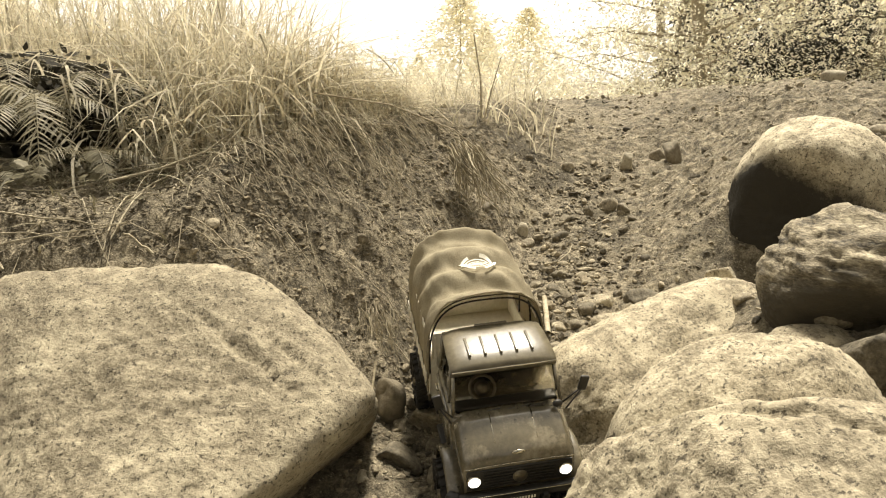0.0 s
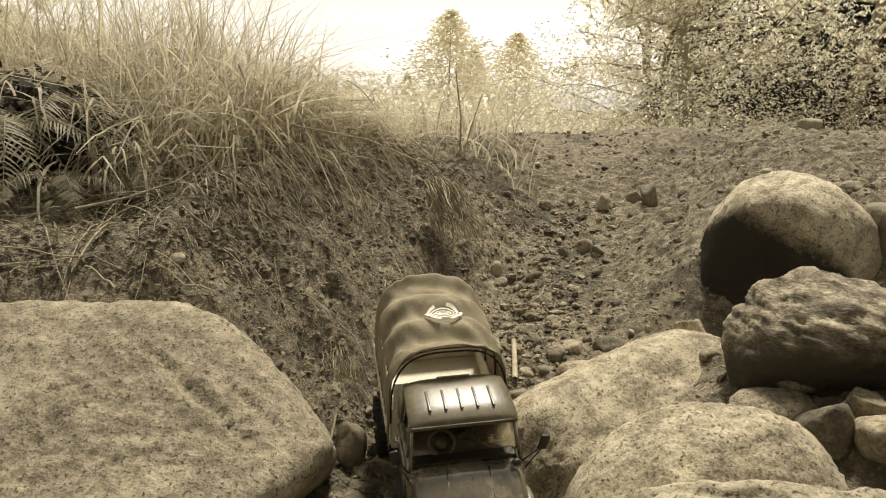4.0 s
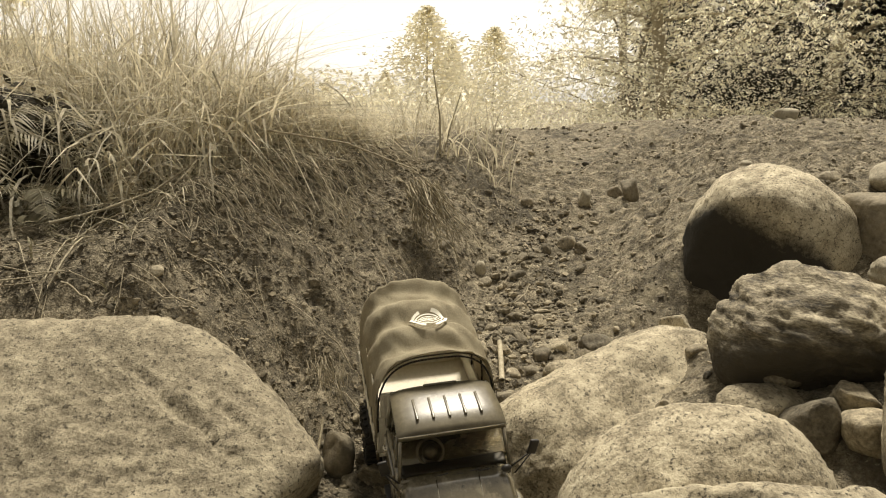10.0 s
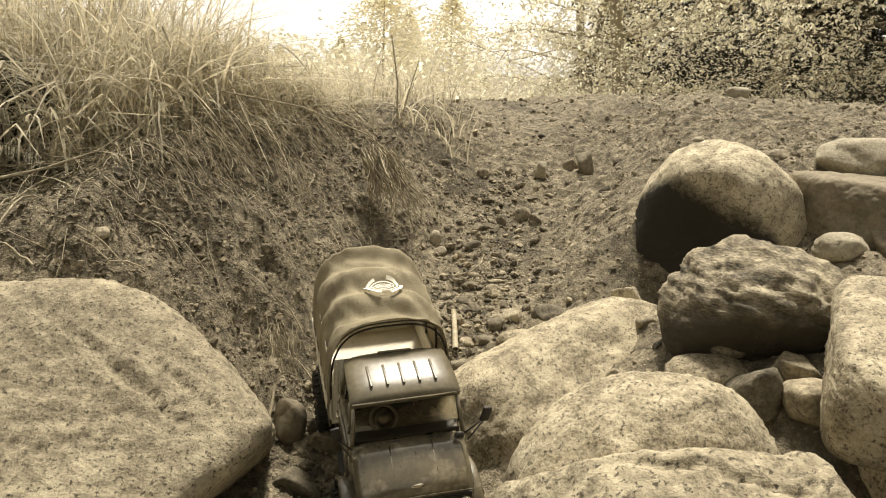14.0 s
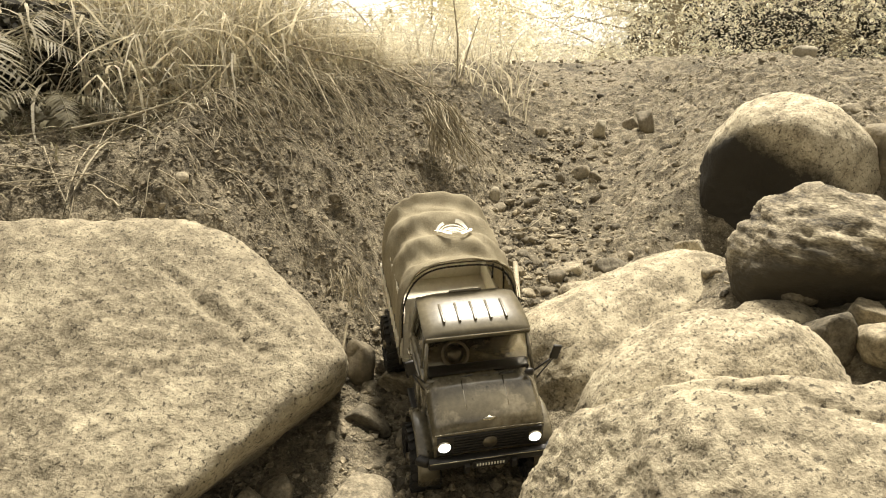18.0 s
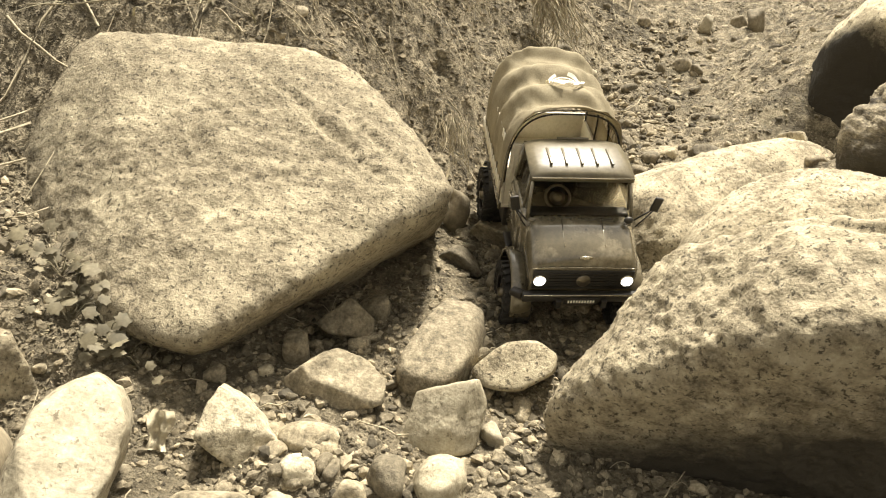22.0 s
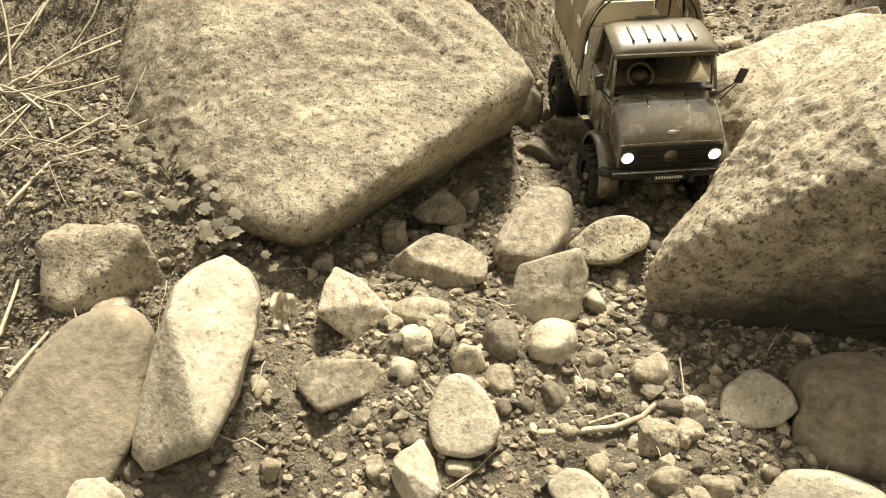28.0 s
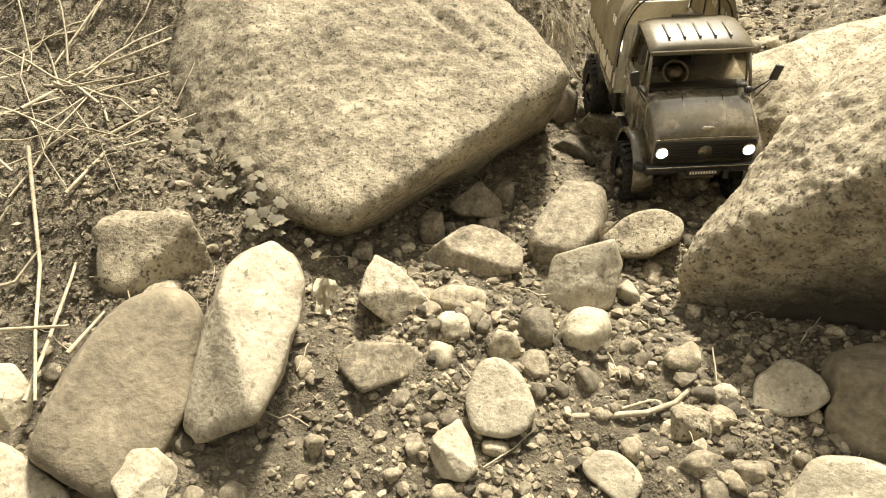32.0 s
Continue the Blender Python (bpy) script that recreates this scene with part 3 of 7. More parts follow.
stone("stone", "large smooth white rock on gravel", (0.159, 0.376, -0.064), (0.108, 0.097, 0.108), (0, 0, 0), 39, PALE, cuts=[(-0.137, 0.66, 0.738, 0.035), (0.13, 0.568, 0.813, 0.04), (0.368, 0.431, 0.824, 0.048), (0.887, -0.357, 0.294, 0.067), (0.092, -0.736, -0.671, 0.054), (-0.938, 0.112, -0.329, 0.068), (-0.783, 0.579, 0.229, 0.033), (-0.815, 0.551, 0.181, 0.034), (-0.567, 0.672, 0.477, 0.035), (-0.369, -0.531, 0.763, 0.029), (0.387, 0.694, -0.608, 0.035)], power=2.2, rough=.01, edge=13, lumps=.03, grain=.003, level=5)
stone("stone", "small pale cobble on gravel", (0.205, 0.468, -0.054), (0.013, 0.012, 0.010), (0, 0, 0), 40, PALE, cuts=[(0.27, 0.24, 0.93, 0.0087), (0.88, -0.41, 0.22, 0.0106), (-0.54, -0.47, 0.7, 0.0083)], lumps=.13, rough=.018, edge=14, level=3)
stone("stone", "small pale cobble on gravel", (0.194, 0.443, -0.061), (0.013, 0.010, 0.008), (0, 0, 0), 41, PALE, cuts=[(0.92, 0.15, 0.36, 0.0093), (0.77, 0.62, -0.16, 0.0091), (0.38, -0.78, 0.5, 0.0071)], lumps=.13, rough=.018, edge=14, level=3)
stone("stone", "egg-shaped pale stone on gravel", (-0.036, 0.379, -0.072), (0.043, 0.039, 0.043), (0, 0, 0), 42, PALE, cuts=[(0.017, 0.64, 0.768, 0.022), (0.571, 0.458, 0.682, 0.019), (0.887, 0.166, 0.431, 0.023), (0.873, -0.428, -0.232, 0.027), (-0.035, -0.683, -0.729, 0.024), (-0.537, -0.518, -0.666, 0.018), (-0.926, -0.165, -0.34, 0.027), (-0.681, 0.533, 0.502, 0.027), (-0.149, -0.573, 0.806, 0.014), (0.147, 0.74, -0.657, 0.016)], power=2.2, rough=.01, edge=13, lumps=.03, grain=.003, level=5)
stone("stone", "square-cut white stone standing on end", (-0.190, 0.379, -0.069), (0.044, 0.040, 0.044), (0, 0, 0), 43, PALE, cuts=[(-0.623, 0.46, 0.633, 0.026), (0.795, 0.415, 0.442, 0.022), (0.95, 0.228, 0.211, 0.02), (0.777, -0.406, -0.48, 0.026), (-0.074, -0.686, -0.724, 0.024), (-0.825, -0.43, -0.368, 0.021), (-0.996, -0.056, 0.075, 0.023), (-0.533, -0.815, 0.225, 0.016), (0.316, -0.251, 0.915, 0.014), (-0.057, -0.792, 0.607, 0.016), (-0.004, -0.262, 0.965, 0.015), (-0.061, 0.749, -0.66, 0.016)], power=2.2, rough=.02, edge=40, lumps=.03, level=5)
stone("stone", "flat white pebble on gravel", (-0.152, 0.400, -0.074), (0.015, 0.009, 0.008), (0, 0, 0), 44, PALE, cuts=[(-0.99, 0.13, -0.11, 0.0122), (0.02, 0.73, 0.68, 0.007), (-0.97, -0.24, 0.06, 0.0124)], lumps=.13, rough=.018, edge=14, level=4)
stone("stone", "grey cobble on the gravel", (-0.230, 0.394, -0.074), (0.017, 0.015, 0.012), (0, 0, 0), 45, PEBBLE, cuts=[(-0.88, -0.09, -0.46, 0.0078), (0.8, -0.59, 0.11, 0.0101), (-0.17, 0.85, 0.5, 0.0095), (-0.11, -0.19, 0.98, 0.0064), (0.9, 0.26, 0.35, 0.0073), (-0.88, 0.43, -0.21, 0.0095), (0.27, -0.69, 0.67, 0.01), (0.36, 0.93, 0.04, 0.0081)], power=2.8, lumps=.06, rough=.03, edge=34, level=4)
stone("stone", "dark wet cobble on gravel", (0.047, 0.406, -0.070), (0.022, 0.014, 0.012), (0, 0, 0), 46, PEBBLE, cuts=[(0.46, -0.74, 0.5, 0.011), (-0.66, 0.5, 0.56, 0.0127), (-0.7, 0.5, 0.51, 0.0149)], lumps=.13, rough=.018, edge=14, level=4)
stone("stone", "flat grey cobble on gravel", (0.094, 0.402, -0.070), (0.035, 0.020, 0.016), (0, 0, 0), 47, PEBBLE, cuts=[(0.61, 0.73, -0.31, 0.0137), (-0.99, -0.14, 0.07, 0.0174), (0.64, -0.44, 0.63, 0.0137), (-0.09, 0.39, 0.92, 0.0089), (-0.45, -0.8, 0.4, 0.0143), (0.95, 0.31, -0.01, 0.0179), (-0.47, 0.22, 0.86, 0.0131), (0.39, -0.92, 0.08, 0.0134)], power=2.8, lumps=.06, rough=.03, edge=34, level=4)
stone("stone", "white wedge-shaped stone with sharp corners", (-0.059, 0.624, -0.003), (0.073, 0.066, 0.073), (0, 0, 0), 48, PALE, cuts=[(-0.314, 0.542, 0.779, 0.041), (0.899, 0.191, 0.393, 0.047), (0.981, -0.167, -0.101, 0.035), (0.375, -0.603, -0.704, 0.039), (-0.152, -0.63, -0.762, 0.042), (-0.981, 0.099, 0.168, 0.047), (-0.54, -0.707, 0.456, 0.027), (0.586, -0.721, 0.369, 0.026), (-0.365, -0.887, 0.283, 0.026), (-0.455, -0.661, 0.597, 0.024), (0.033, 0.797, -0.603, 0.029)], power=2.2, rough=.02, edge=40, lumps=.03, level=5)
stone("stone", "oval speckled stone below the truck", (0.018, 0.734, 0.014), (0.079, 0.071, 0.079), (0, 0, 0), 49, GRANITE, cuts=[(-0.705, 0.414, 0.576, 0.033), (-0.195, 0.513, 0.836, 0.031), (0.426, 0.402, 0.811, 0.04), (0.983, -0.185, 0.007, 0.047), (0.557, -0.519, -0.648, 0.03), (-0.017, -0.56, -0.828, 0.034), (-0.777, -0.307, -0.55, 0.052), (-0.141, -0.696, 0.704, 0.021), (0.112, 0.842, -0.528, 0.025)], power=2.2, rough=.01, edge=13, lumps=.03, grain=.003, level=5)
stone("stone", "long grey speckled stone half buried in the gully floor", (-.078, .772, .002), (.046, .088, .042), (6, 0, -14), 50, SPECKLED2, cuts=[(0, -.2, .95, .036), (-.9, .1, .3, .040)], power=3.0, lumps=.06, rough=.02, edge=16, level=5)
stone("stone", "broad flat stone dusted with soil", (-0.214, 0.687, -0.014), (0.115, 0.104, 0.115), (0, 0, 0), 51, PEBBLE, cuts=[(-0.679, 0.309, 0.666, 0.034), (0.571, 0.495, 0.655, 0.05), (0.289, 0.548, 0.785, 0.043), (0.998, 0.054, -0.03, 0.072), (0.339, -0.542, -0.769, 0.043), (-0.168, -0.632, -0.756, 0.052), (-0.768, -0.508, -0.39, 0.076), (-0.545, 0.388, 0.743, 0.033), (-0.451, -0.888, 0.094, 0.041), (-0.003, -0.359, 0.933, 0.032), (-0.238, -0.965, 0.112, 0.036), (-0.531, -0.797, 0.287, 0.036), (-0.139, 0.809, -0.571, 0.038)], power=2.2, rough=.02, edge=40, lumps=.03, level=5)
stone("stone", "angular stone under the big boulder", (-0.208, 0.786, 0.014), (0.057, 0.052, 0.057), (0, 0, 0), 52, PEBBLE, cuts=[(-0.668, 0.28, 0.689, 0.026), (0.596, 0.448, 0.666, 0.027), (0.993, 0.039, -0.11, 0.034), (0.024, -0.521, -0.853, 0.018), (-0.519, -0.512, -0.685, 0.028), (0.158, -0.745, 0.648, 0.02), (-0.14, -0.661, 0.737, 0.02), (0.663, -0.624, 0.413, 0.019), (0.604, -0.721, 0.341, 0.017), (-0.124, 0.855, -0.504, 0.02)], power=2.2, rough=.02, edge=40, lumps=.03, level=5)
stone("stone", "angular stone under the big boulder", (-0.174, 0.841, 0.016), (0.031, 0.031, 0.028), (0, 0, 0), 53, PEBBLE, cuts=[(-0.33, 0.82, -0.47, 0.0205), (-0.34, -0.91, 0.25, 0.0166), (0.78, 0.4, 0.49, 0.0138), (-0.47, 0.13, 0.87, 0.0141), (0.51, -0.81, 0.28, 0.0186), (0.18, 0.97, -0.18, 0.0145), (-0.47, -0.35, 0.81, 0.0138), (0.99, -0.09, -0.04, 0.015)], power=2.8, lumps=.06, rough=.03, edge=34, level=4)
stone("stone", "upright grey stone under the big boulder", (-0.260, 0.736, -0.000), (0.022, 0.022, 0.026), (0, 0, 0), 54, PEBBLE, cuts=[(-0.62, 0.63, -0.47, 0.0131), (0.03, -0.99, 0.09, 0.0148), (0.51, 0.6, 0.62, 0.017), (-0.22, -0.03, 0.98, 0.0184), (0.77, -0.55, 0.32, 0.0125), (-0.21, 0.98, -0.0, 0.0141), (-0.23, -0.4, 0.89, 0.0176), (0.95, 0.29, 0.11, 0.0108)], power=2.8, lumps=.06, rough=.03, edge=34, level=4)
stone("stone", "flat slab of brown stone", (-0.210, 0.594, -0.025), (0.036, 0.022, 0.016), (0, 0, 0), 55, PEBBLE, cuts=[(0.84, -0.52, -0.18, 0.0226), (-0.63, -0.55, 0.55, 0.0202), (-0.88, 0.22, 0.43, 0.0227)], lumps=.13, rough=.018, edge=14, level=4)
stone("stone", "brown cobble on the gravel", (-0.116, 0.544, -0.029), (0.023, 0.025, 0.027), (0, 0, 0), 56, PEBBLE, cuts=[(-0.74, -0.65, 0.14, 0.02), (1.0, -0.02, 0.0, 0.0173), (-0.45, -0.77, -0.46, 0.02)], lumps=.13, rough=.018, edge=14, level=4)
stone("stone", "smooth pale cobble on gravel", (-0.060, 0.552, -0.028), (0.032, 0.030, 0.026), (0, 0, 0), 57, PALE, cuts=[(0.94, 0.23, -0.25, 0.0247), (-0.9, 0.19, 0.39, 0.0267), (0.58, -0.8, 0.11, 0.0262)], lumps=.13, rough=.018, edge=14, level=4)
stone("stone", "grey cobble on the gravel", (-0.174, 0.551, -0.031), (0.014, 0.015, 0.019), (0, 0, 0), 58, PEBBLE, cuts=[(-0.9, 0.23, -0.37, 0.0083), (0.54, -0.81, 0.23, 0.0104), (0.13, 0.78, 0.61, 0.0123), (-0.17, -0.14, 0.97, 0.0096), (0.92, -0.07, 0.39, 0.0083), (-0.67, 0.71, -0.23, 0.0104), (0.01, -0.79, 0.61, 0.0104), (0.66, 0.75, 0.04, 0.0098)], power=2.8, lumps=.06, rough=.03, edge=34, level=3)
stone("stone", "dark pebble on the gravel", (-0.347, 0.675, -0.013), (0.018, 0.016, 0.013), (0, 0, 0), 59, PEBBLE, cuts=[(-0.7, 0.56, -0.44, 0.0083), (0.15, -0.99, 0.06, 0.0096), (0.46, 0.69, 0.56, 0.0102), (-0.47, -0.12, 0.87, 0.0081), (0.86, -0.47, 0.22, 0.0117), (-0.32, 0.95, 0.0, 0.0109), (-0.25, -0.57, 0.79, 0.0084), (0.91, 0.4, -0.06, 0.0111)], power=2.8, lumps=.06, rough=.03, edge=34, level=3)
stone("stone", "small white pebble on gravel", (-0.290, 0.689, -0.012), (0.010, 0.009, 0.008), (0, 0, 0), 60, PALE, cuts=[(-0.02, -1.0, -0.08, 0.0065), (0.7, 0.71, -0.07, 0.0079), (-0.39, 0.1, 0.91, 0.0069)], lumps=.13, rough=.018, edge=14, level=3)
stone("stone", "thin pale shard of stone", (-0.118, 0.940, 0.028), (0.021, 0.020, 0.016), (0, 0, 0), 61, PALE, cuts=[(0.28, -0.88, -0.39, 0.0088), (0.41, 0.9, 0.15, 0.012), (-0.79, -0.34, 0.51, 0.0105), (0.42, -0.15, 0.9, 0.0083), (-0.46, 0.86, 0.24, 0.0109), (-0.25, -0.96, -0.11, 0.0128), (0.58, 0.38, 0.72, 0.0135), (-0.98, 0.16, 0.14, 0.0135)], power=2.8, lumps=.06, rough=.03, edge=34, level=3)
stone("stone", "small white shard of stone", (-0.010, 0.631, -0.017), (0.017, 0.017, 0.021), (0, 0, 0), 62, PALE, cuts=[(-0.34, -0.89, -0.3, 0.0105), (0.87, 0.44, 0.24, 0.009), (-0.75, 0.21, 0.63, 0.0122), (0.15, -0.25, 0.96, 0.0121), (0.18, 0.97, 0.17, 0.0082), (-0.79, -0.59, -0.14, 0.01), (0.56, -0.06, 0.83, 0.0138), (-0.67, 0.74, -0.01, 0.0117)], power=2.8, lumps=.06, rough=.03, edge=34, level=3)
stone("stone", "flat grey stone in the gully", (-0.024, 1.092, 0.051), (0.048, 0.027, 0.020), (0, 0, 0), 63, PEBBLE, cuts=[(-0.15, 0.95, -0.29, 0.0125), (-0.54, -0.81, 0.23, 0.0208), (0.66, 0.16, 0.74, 0.0236), (-0.19, 0.1, 0.98, 0.016), (0.3, -0.88, 0.37, 0.0175), (0.39, 0.9, -0.19, 0.0178), (-0.45, -0.2, 0.87, 0.0146), (0.93, -0.31, 0.19, 0.0255)], power=2.8, lumps=.06, rough=.03, edge=34, level=4)
stone("stone", "wedge of brown rock in the gully", (0.111, 1.011, 0.043), (0.042, 0.037, 0.031), (0, 0, 0), 64, PEBBLE, cuts=[(-0.68, 0.54, -0.5, 0.0209), (0.16, -0.99, 0.05, 0.0237), (0.38, 0.58, 0.72, 0.0253), (-0.21, -0.05, 0.98, 0.0191), (0.86, -0.47, 0.18, 0.0248), (-0.33, 0.94, -0.08, 0.0244), (-0.28, -0.64, 0.71, 0.025), (0.91, 0.41, -0.04, 0.0208)], power=2.8, lumps=.06, rough=.03, edge=34, level=4)
stone("stone", "broad flat stone on the gully floor", (0.025, 0.947, 0.030), (0.056, 0.043, 0.037), (0, 0, 0), 65, PEBBLE, cuts=[(-0.47, -0.0, 0.88, 0.031), (0.76, 0.65, -0.02, 0.0355), (0.14, 0.36, 0.92, 0.0326)], lumps=.13, rough=.018, edge=14, level=4)
stone("stone", "squarish stone on the gully floor", (0.110, 0.916, 0.028), (0.044, 0.043, 0.036), (0, 0, 0), 66, PEBBLE, cuts=[(-0.8, 0.46, -0.37, 0.0247), (0.29, -0.92, 0.27, 0.0229), (0.36, 0.77, 0.53, 0.026), (-0.19, -0.08, 0.98, 0.0198), (0.93, -0.34, 0.16, 0.0198), (-0.46, 0.88, -0.08, 0.0265), (-0.19, -0.73, 0.66, 0.0209), (0.84, 0.54, 0.08, 0.0263)], power=2.8, lumps=.06, rough=.03, edge=34, level=4)
stone("stone", "flat stone under the big boulder", (-0.076, 0.990, 0.036), (0.050, 0.034, 0.028), (0, 0, 0), 67, PEBBLE, cuts=[(-0.35, -0.89, -0.28, 0.0163), (0.89, 0.43, 0.15, 0.0298), (-0.65, 0.19, 0.74, 0.0203), (0.11, -0.18, 0.98, 0.0195), (0.18, 0.89, 0.43, 0.0172), (-0.81, -0.59, -0.04, 0.0289), (0.66, -0.08, 0.74, 0.0181), (-0.65, 0.75, -0.04, 0.0193)], power=2.8, lumps=.06, rough=.03, edge=34, level=4)
stone("stone", "smooth dark egg-shaped stone behind the big boulder", (-0.093, 1.104, 0.072), (0.025, 0.028, 0.044), (0, 0, 0), 68, SCHIST2, cuts=[(-0.67, -0.62, 0.41, 0.0217), (0.55, 0.19, 0.81, 0.0336), (0.37, 0.42, 0.83, 0.0328)], lumps=.13, rough=.018, edge=14, level=4)
stone("stone", "half-buried brown stone with a shaded underside", (0.051, 1.223, 0.097), (0.110, 0.099, 0.110), (0, 0, 0), 69, SCHIST2, cuts=[(-0.302, 0.36, 0.883, 0.052), (0.184, 0.361, 0.914, 0.056), (0.921, 0.098, 0.378, 0.066), (0.978, -0.142, -0.15, 0.067), (0.49, -0.409, -0.77, 0.064), (-0.356, -0.419, -0.835, 0.06), (-0.915, -0.205, -0.348, 0.079), (-0.698, 0.265, 0.665, 0.058), (-0.015, -0.794, 0.607, 0.034), (0.017, 0.912, -0.41, 0.041)], power=2.2, rough=.01, edge=13, lumps=.03, grain=.003, level=5)
stone("stone", "flat pale stone in the gully", (0.317, 1.448, 0.127), (0.056, 0.031, 0.022), (0, 0, 0), 70, GRANITE, cuts=[(-0.63, 0.63, -0.46, 0.024), (0.04, -0.99, 0.11, 0.0197), (0.51, 0.61, 0.6, 0.0254), (-0.2, -0.03, 0.98, 0.0117), (0.76, -0.53, 0.38, 0.0281), (-0.21, 0.96, -0.16, 0.0153), (-0.33, -0.58, 0.74, 0.0165), (0.95, 0.3, 0.12, 0.035)], power=2.8, lumps=.06, rough=.03, edge=34, level=4)
stone("stone", "grey cobble in the gully", (0.161, 1.434, 0.125), (0.024, 0.023, 0.021), (0, 0, 0), 71, PEBBLE, cuts=[(-0.35, -0.79, 0.51, 0.0187), (0.98, -0.13, 0.14, 0.0181), (0.92, -0.22, -0.31, 0.0183)], lumps=.13, rough=.018, edge=14, level=3)
stone("stone", "angular stone in the gully", (0.195, 1.264, 0.090), (0.030, 0.031, 0.025), (0, 0, 0), 72, PEBBLE, cuts=[(0.07, 0.95, -0.3, 0.0142), (-0.73, -0.68, 0.08, 0.0139), (0.8, 0.01, 0.59, 0.0203), (-0.2, 0.18, 0.96, 0.0156), (0.09, -0.9, 0.43, 0.0143), (0.59, 0.79, -0.14, 0.0201), (-0.79, -0.15, 0.6, 0.0186), (0.85, -0.53, 0.01, 0.013)], power=2.8, lumps=.06, rough=.03, edge=34, level=3)
stone("stone", "rounded stone in the gully", (0.096, 1.106, 0.056), (0.038, 0.029, 0.025), (0, 0, 0), 73, PEBBLE, cuts=[(-0.83, -0.45, 0.33, 0.0278), (-0.61, -0.44, 0.66, 0.0244), (-0.06, -1.0, 0.07, 0.025)], lumps=.13, rough=.018, edge=14, level=4)
stone("stone", "flat stone in the gully", (-0.026, 1.082, 0.052), (0.052, 0.032, 0.027), (0, 0, 0), 74, PEBBLE, cuts=[(-0.36, -0.86, -0.35, 0.016), (0.9, 0.42, 0.12, 0.0306), (-0.78, 0.25, 0.58, 0.0259), (0.1, -0.18, 0.98, 0.0189), (0.21, 0.92, 0.34, 0.0151), (-0.8, -0.55, -0.24, 0.0287), (0.68, -0.09, 0.72, 0.0275), (-0.63, 0.76, 0.15, 0.028)], power=2.8, lumps=.06, rough=.03, edge=34, level=4)
stone("stone", "pale stone wedged beside the long boulder", (0.318, 1.346, 0.113), (0.043, 0.028, 0.025), (0, 0, 0), 75, GRANITE, cuts=[(-0.26, 0.64, 0.73, 0.0241), (-0.89, 0.32, 0.32, 0.0349), (0.82, -0.54, 0.2, 0.0285)], lumps=.13, rough=.018, edge=14, level=4)
stone("stone", "long dark stone in the gully", (0.400, 1.424, 0.138), (0.039, 0.027, 0.024), (0, 0, 0), 76, PEBBLE, cuts=[(-0.08, -0.69, 0.72, 0.0181), (-0.89, -0.36, -0.27, 0.0279), (0.88, 0.46, -0.05, 0.0255)], lumps=.13, rough=.018, edge=14, level=4)
stone("stone", "dark clod of stone in the bank", (0.016, 1.493, 0.177), (0.027, 0.027, 0.024), (0, 0, 0), 77, SCHIST2, cuts=[(0.46, -0.86, -0.21, 0.0166), (0.25, 0.97, 0.04, 0.0141), (-0.58, -0.38, 0.73, 0.0181), (0.58, -0.1, 0.81, 0.0125), (-0.59, 0.76, 0.28, 0.0138), (-0.08, -1.0, -0.02, 0.0152), (0.4, 0.38, 0.83, 0.0124), (-1.0, -0.01, 0.06, 0.0181)], power=2.8, lumps=.06, rough=.03, edge=34, level=3)
stone("stone", "pale stone in the bank", (-0.010, 1.402, 0.157), (0.027, 0.019, 0.018), (0, 0, 0), 78, PEBBLE, cuts=[(0.42, -0.89, -0.16, 0.0167), (-0.43, -0.71, 0.56, 0.0162), (0.78, -0.51, 0.37, 0.0175)], lumps=.13, rough=.018, edge=14, level=3)
stone("stone", "flat pale stone on the bank", (-0.404, 1.171, 0.359), (0.034, 0.021, 0.012), (0, 0, 0), 79, PEBBLE, cuts=[(0.39, 0.74, -0.55, 0.0165), (0.32, -0.77, 0.55, 0.0156), (0.01, -0.03, 1.0, 0.0086)], lumps=.13, rough=.018, edge=14, level=4)
stone("stone", "tan stone stuck in the bank", (-0.317, 1.301, 0.375), (0.015, 0.016, 0.015), (0, 0, 0), 80, PEBBLE, cuts=[(0.0, -0.98, 0.21, 0.0121), (-0.85, -0.46, 0.25, 0.0122), (0.83, -0.4, 0.38, 0.0122)], lumps=.13, rough=.018, edge=14, level=3)
stone("stone", "round stone at the root line of the bank", (-0.280, 1.530, 0.446), (0.052, 0.030, 0.026), (0, 0, 0), 81, GRANITE, cuts=[(0.9, -0.38, -0.22, 0.033), (-0.42, 0.9, 0.09, 0.0168), (-0.21, -0.65, 0.73, 0.014), (0.31, 0.18, 0.93, 0.0198), (-0.93, 0.21, 0.31, 0.0256), (0.57, -0.82, 0.03, 0.0197), (0.09, 0.64, 0.77, 0.0197), (-0.77, -0.64, -0.06, 0.0228)], power=2.8, lumps=.06, rough=.03, edge=34, level=4)
stone("stone", "pale stone half hidden by dry grass", (-0.526, 1.459, 0.440), (0.058, 0.042, 0.037), (0, 0, 0), 82, GRANITE, cuts=[(-0.94, 0.04, -0.33, 0.0266), (0.7, -0.7, 0.14, 0.0225), (-0.04, 0.88, 0.48, 0.0227), (-0.34, -0.41, 0.84, 0.0299), (0.96, 0.13, 0.23, 0.0279), (-0.82, 0.57, -0.01, 0.0333), (0.16, -0.72, 0.68, 0.0281), (0.49, 0.87, 0.09, 0.0254)], power=2.8, lumps=.06, rough=.03, edge=34, level=4)
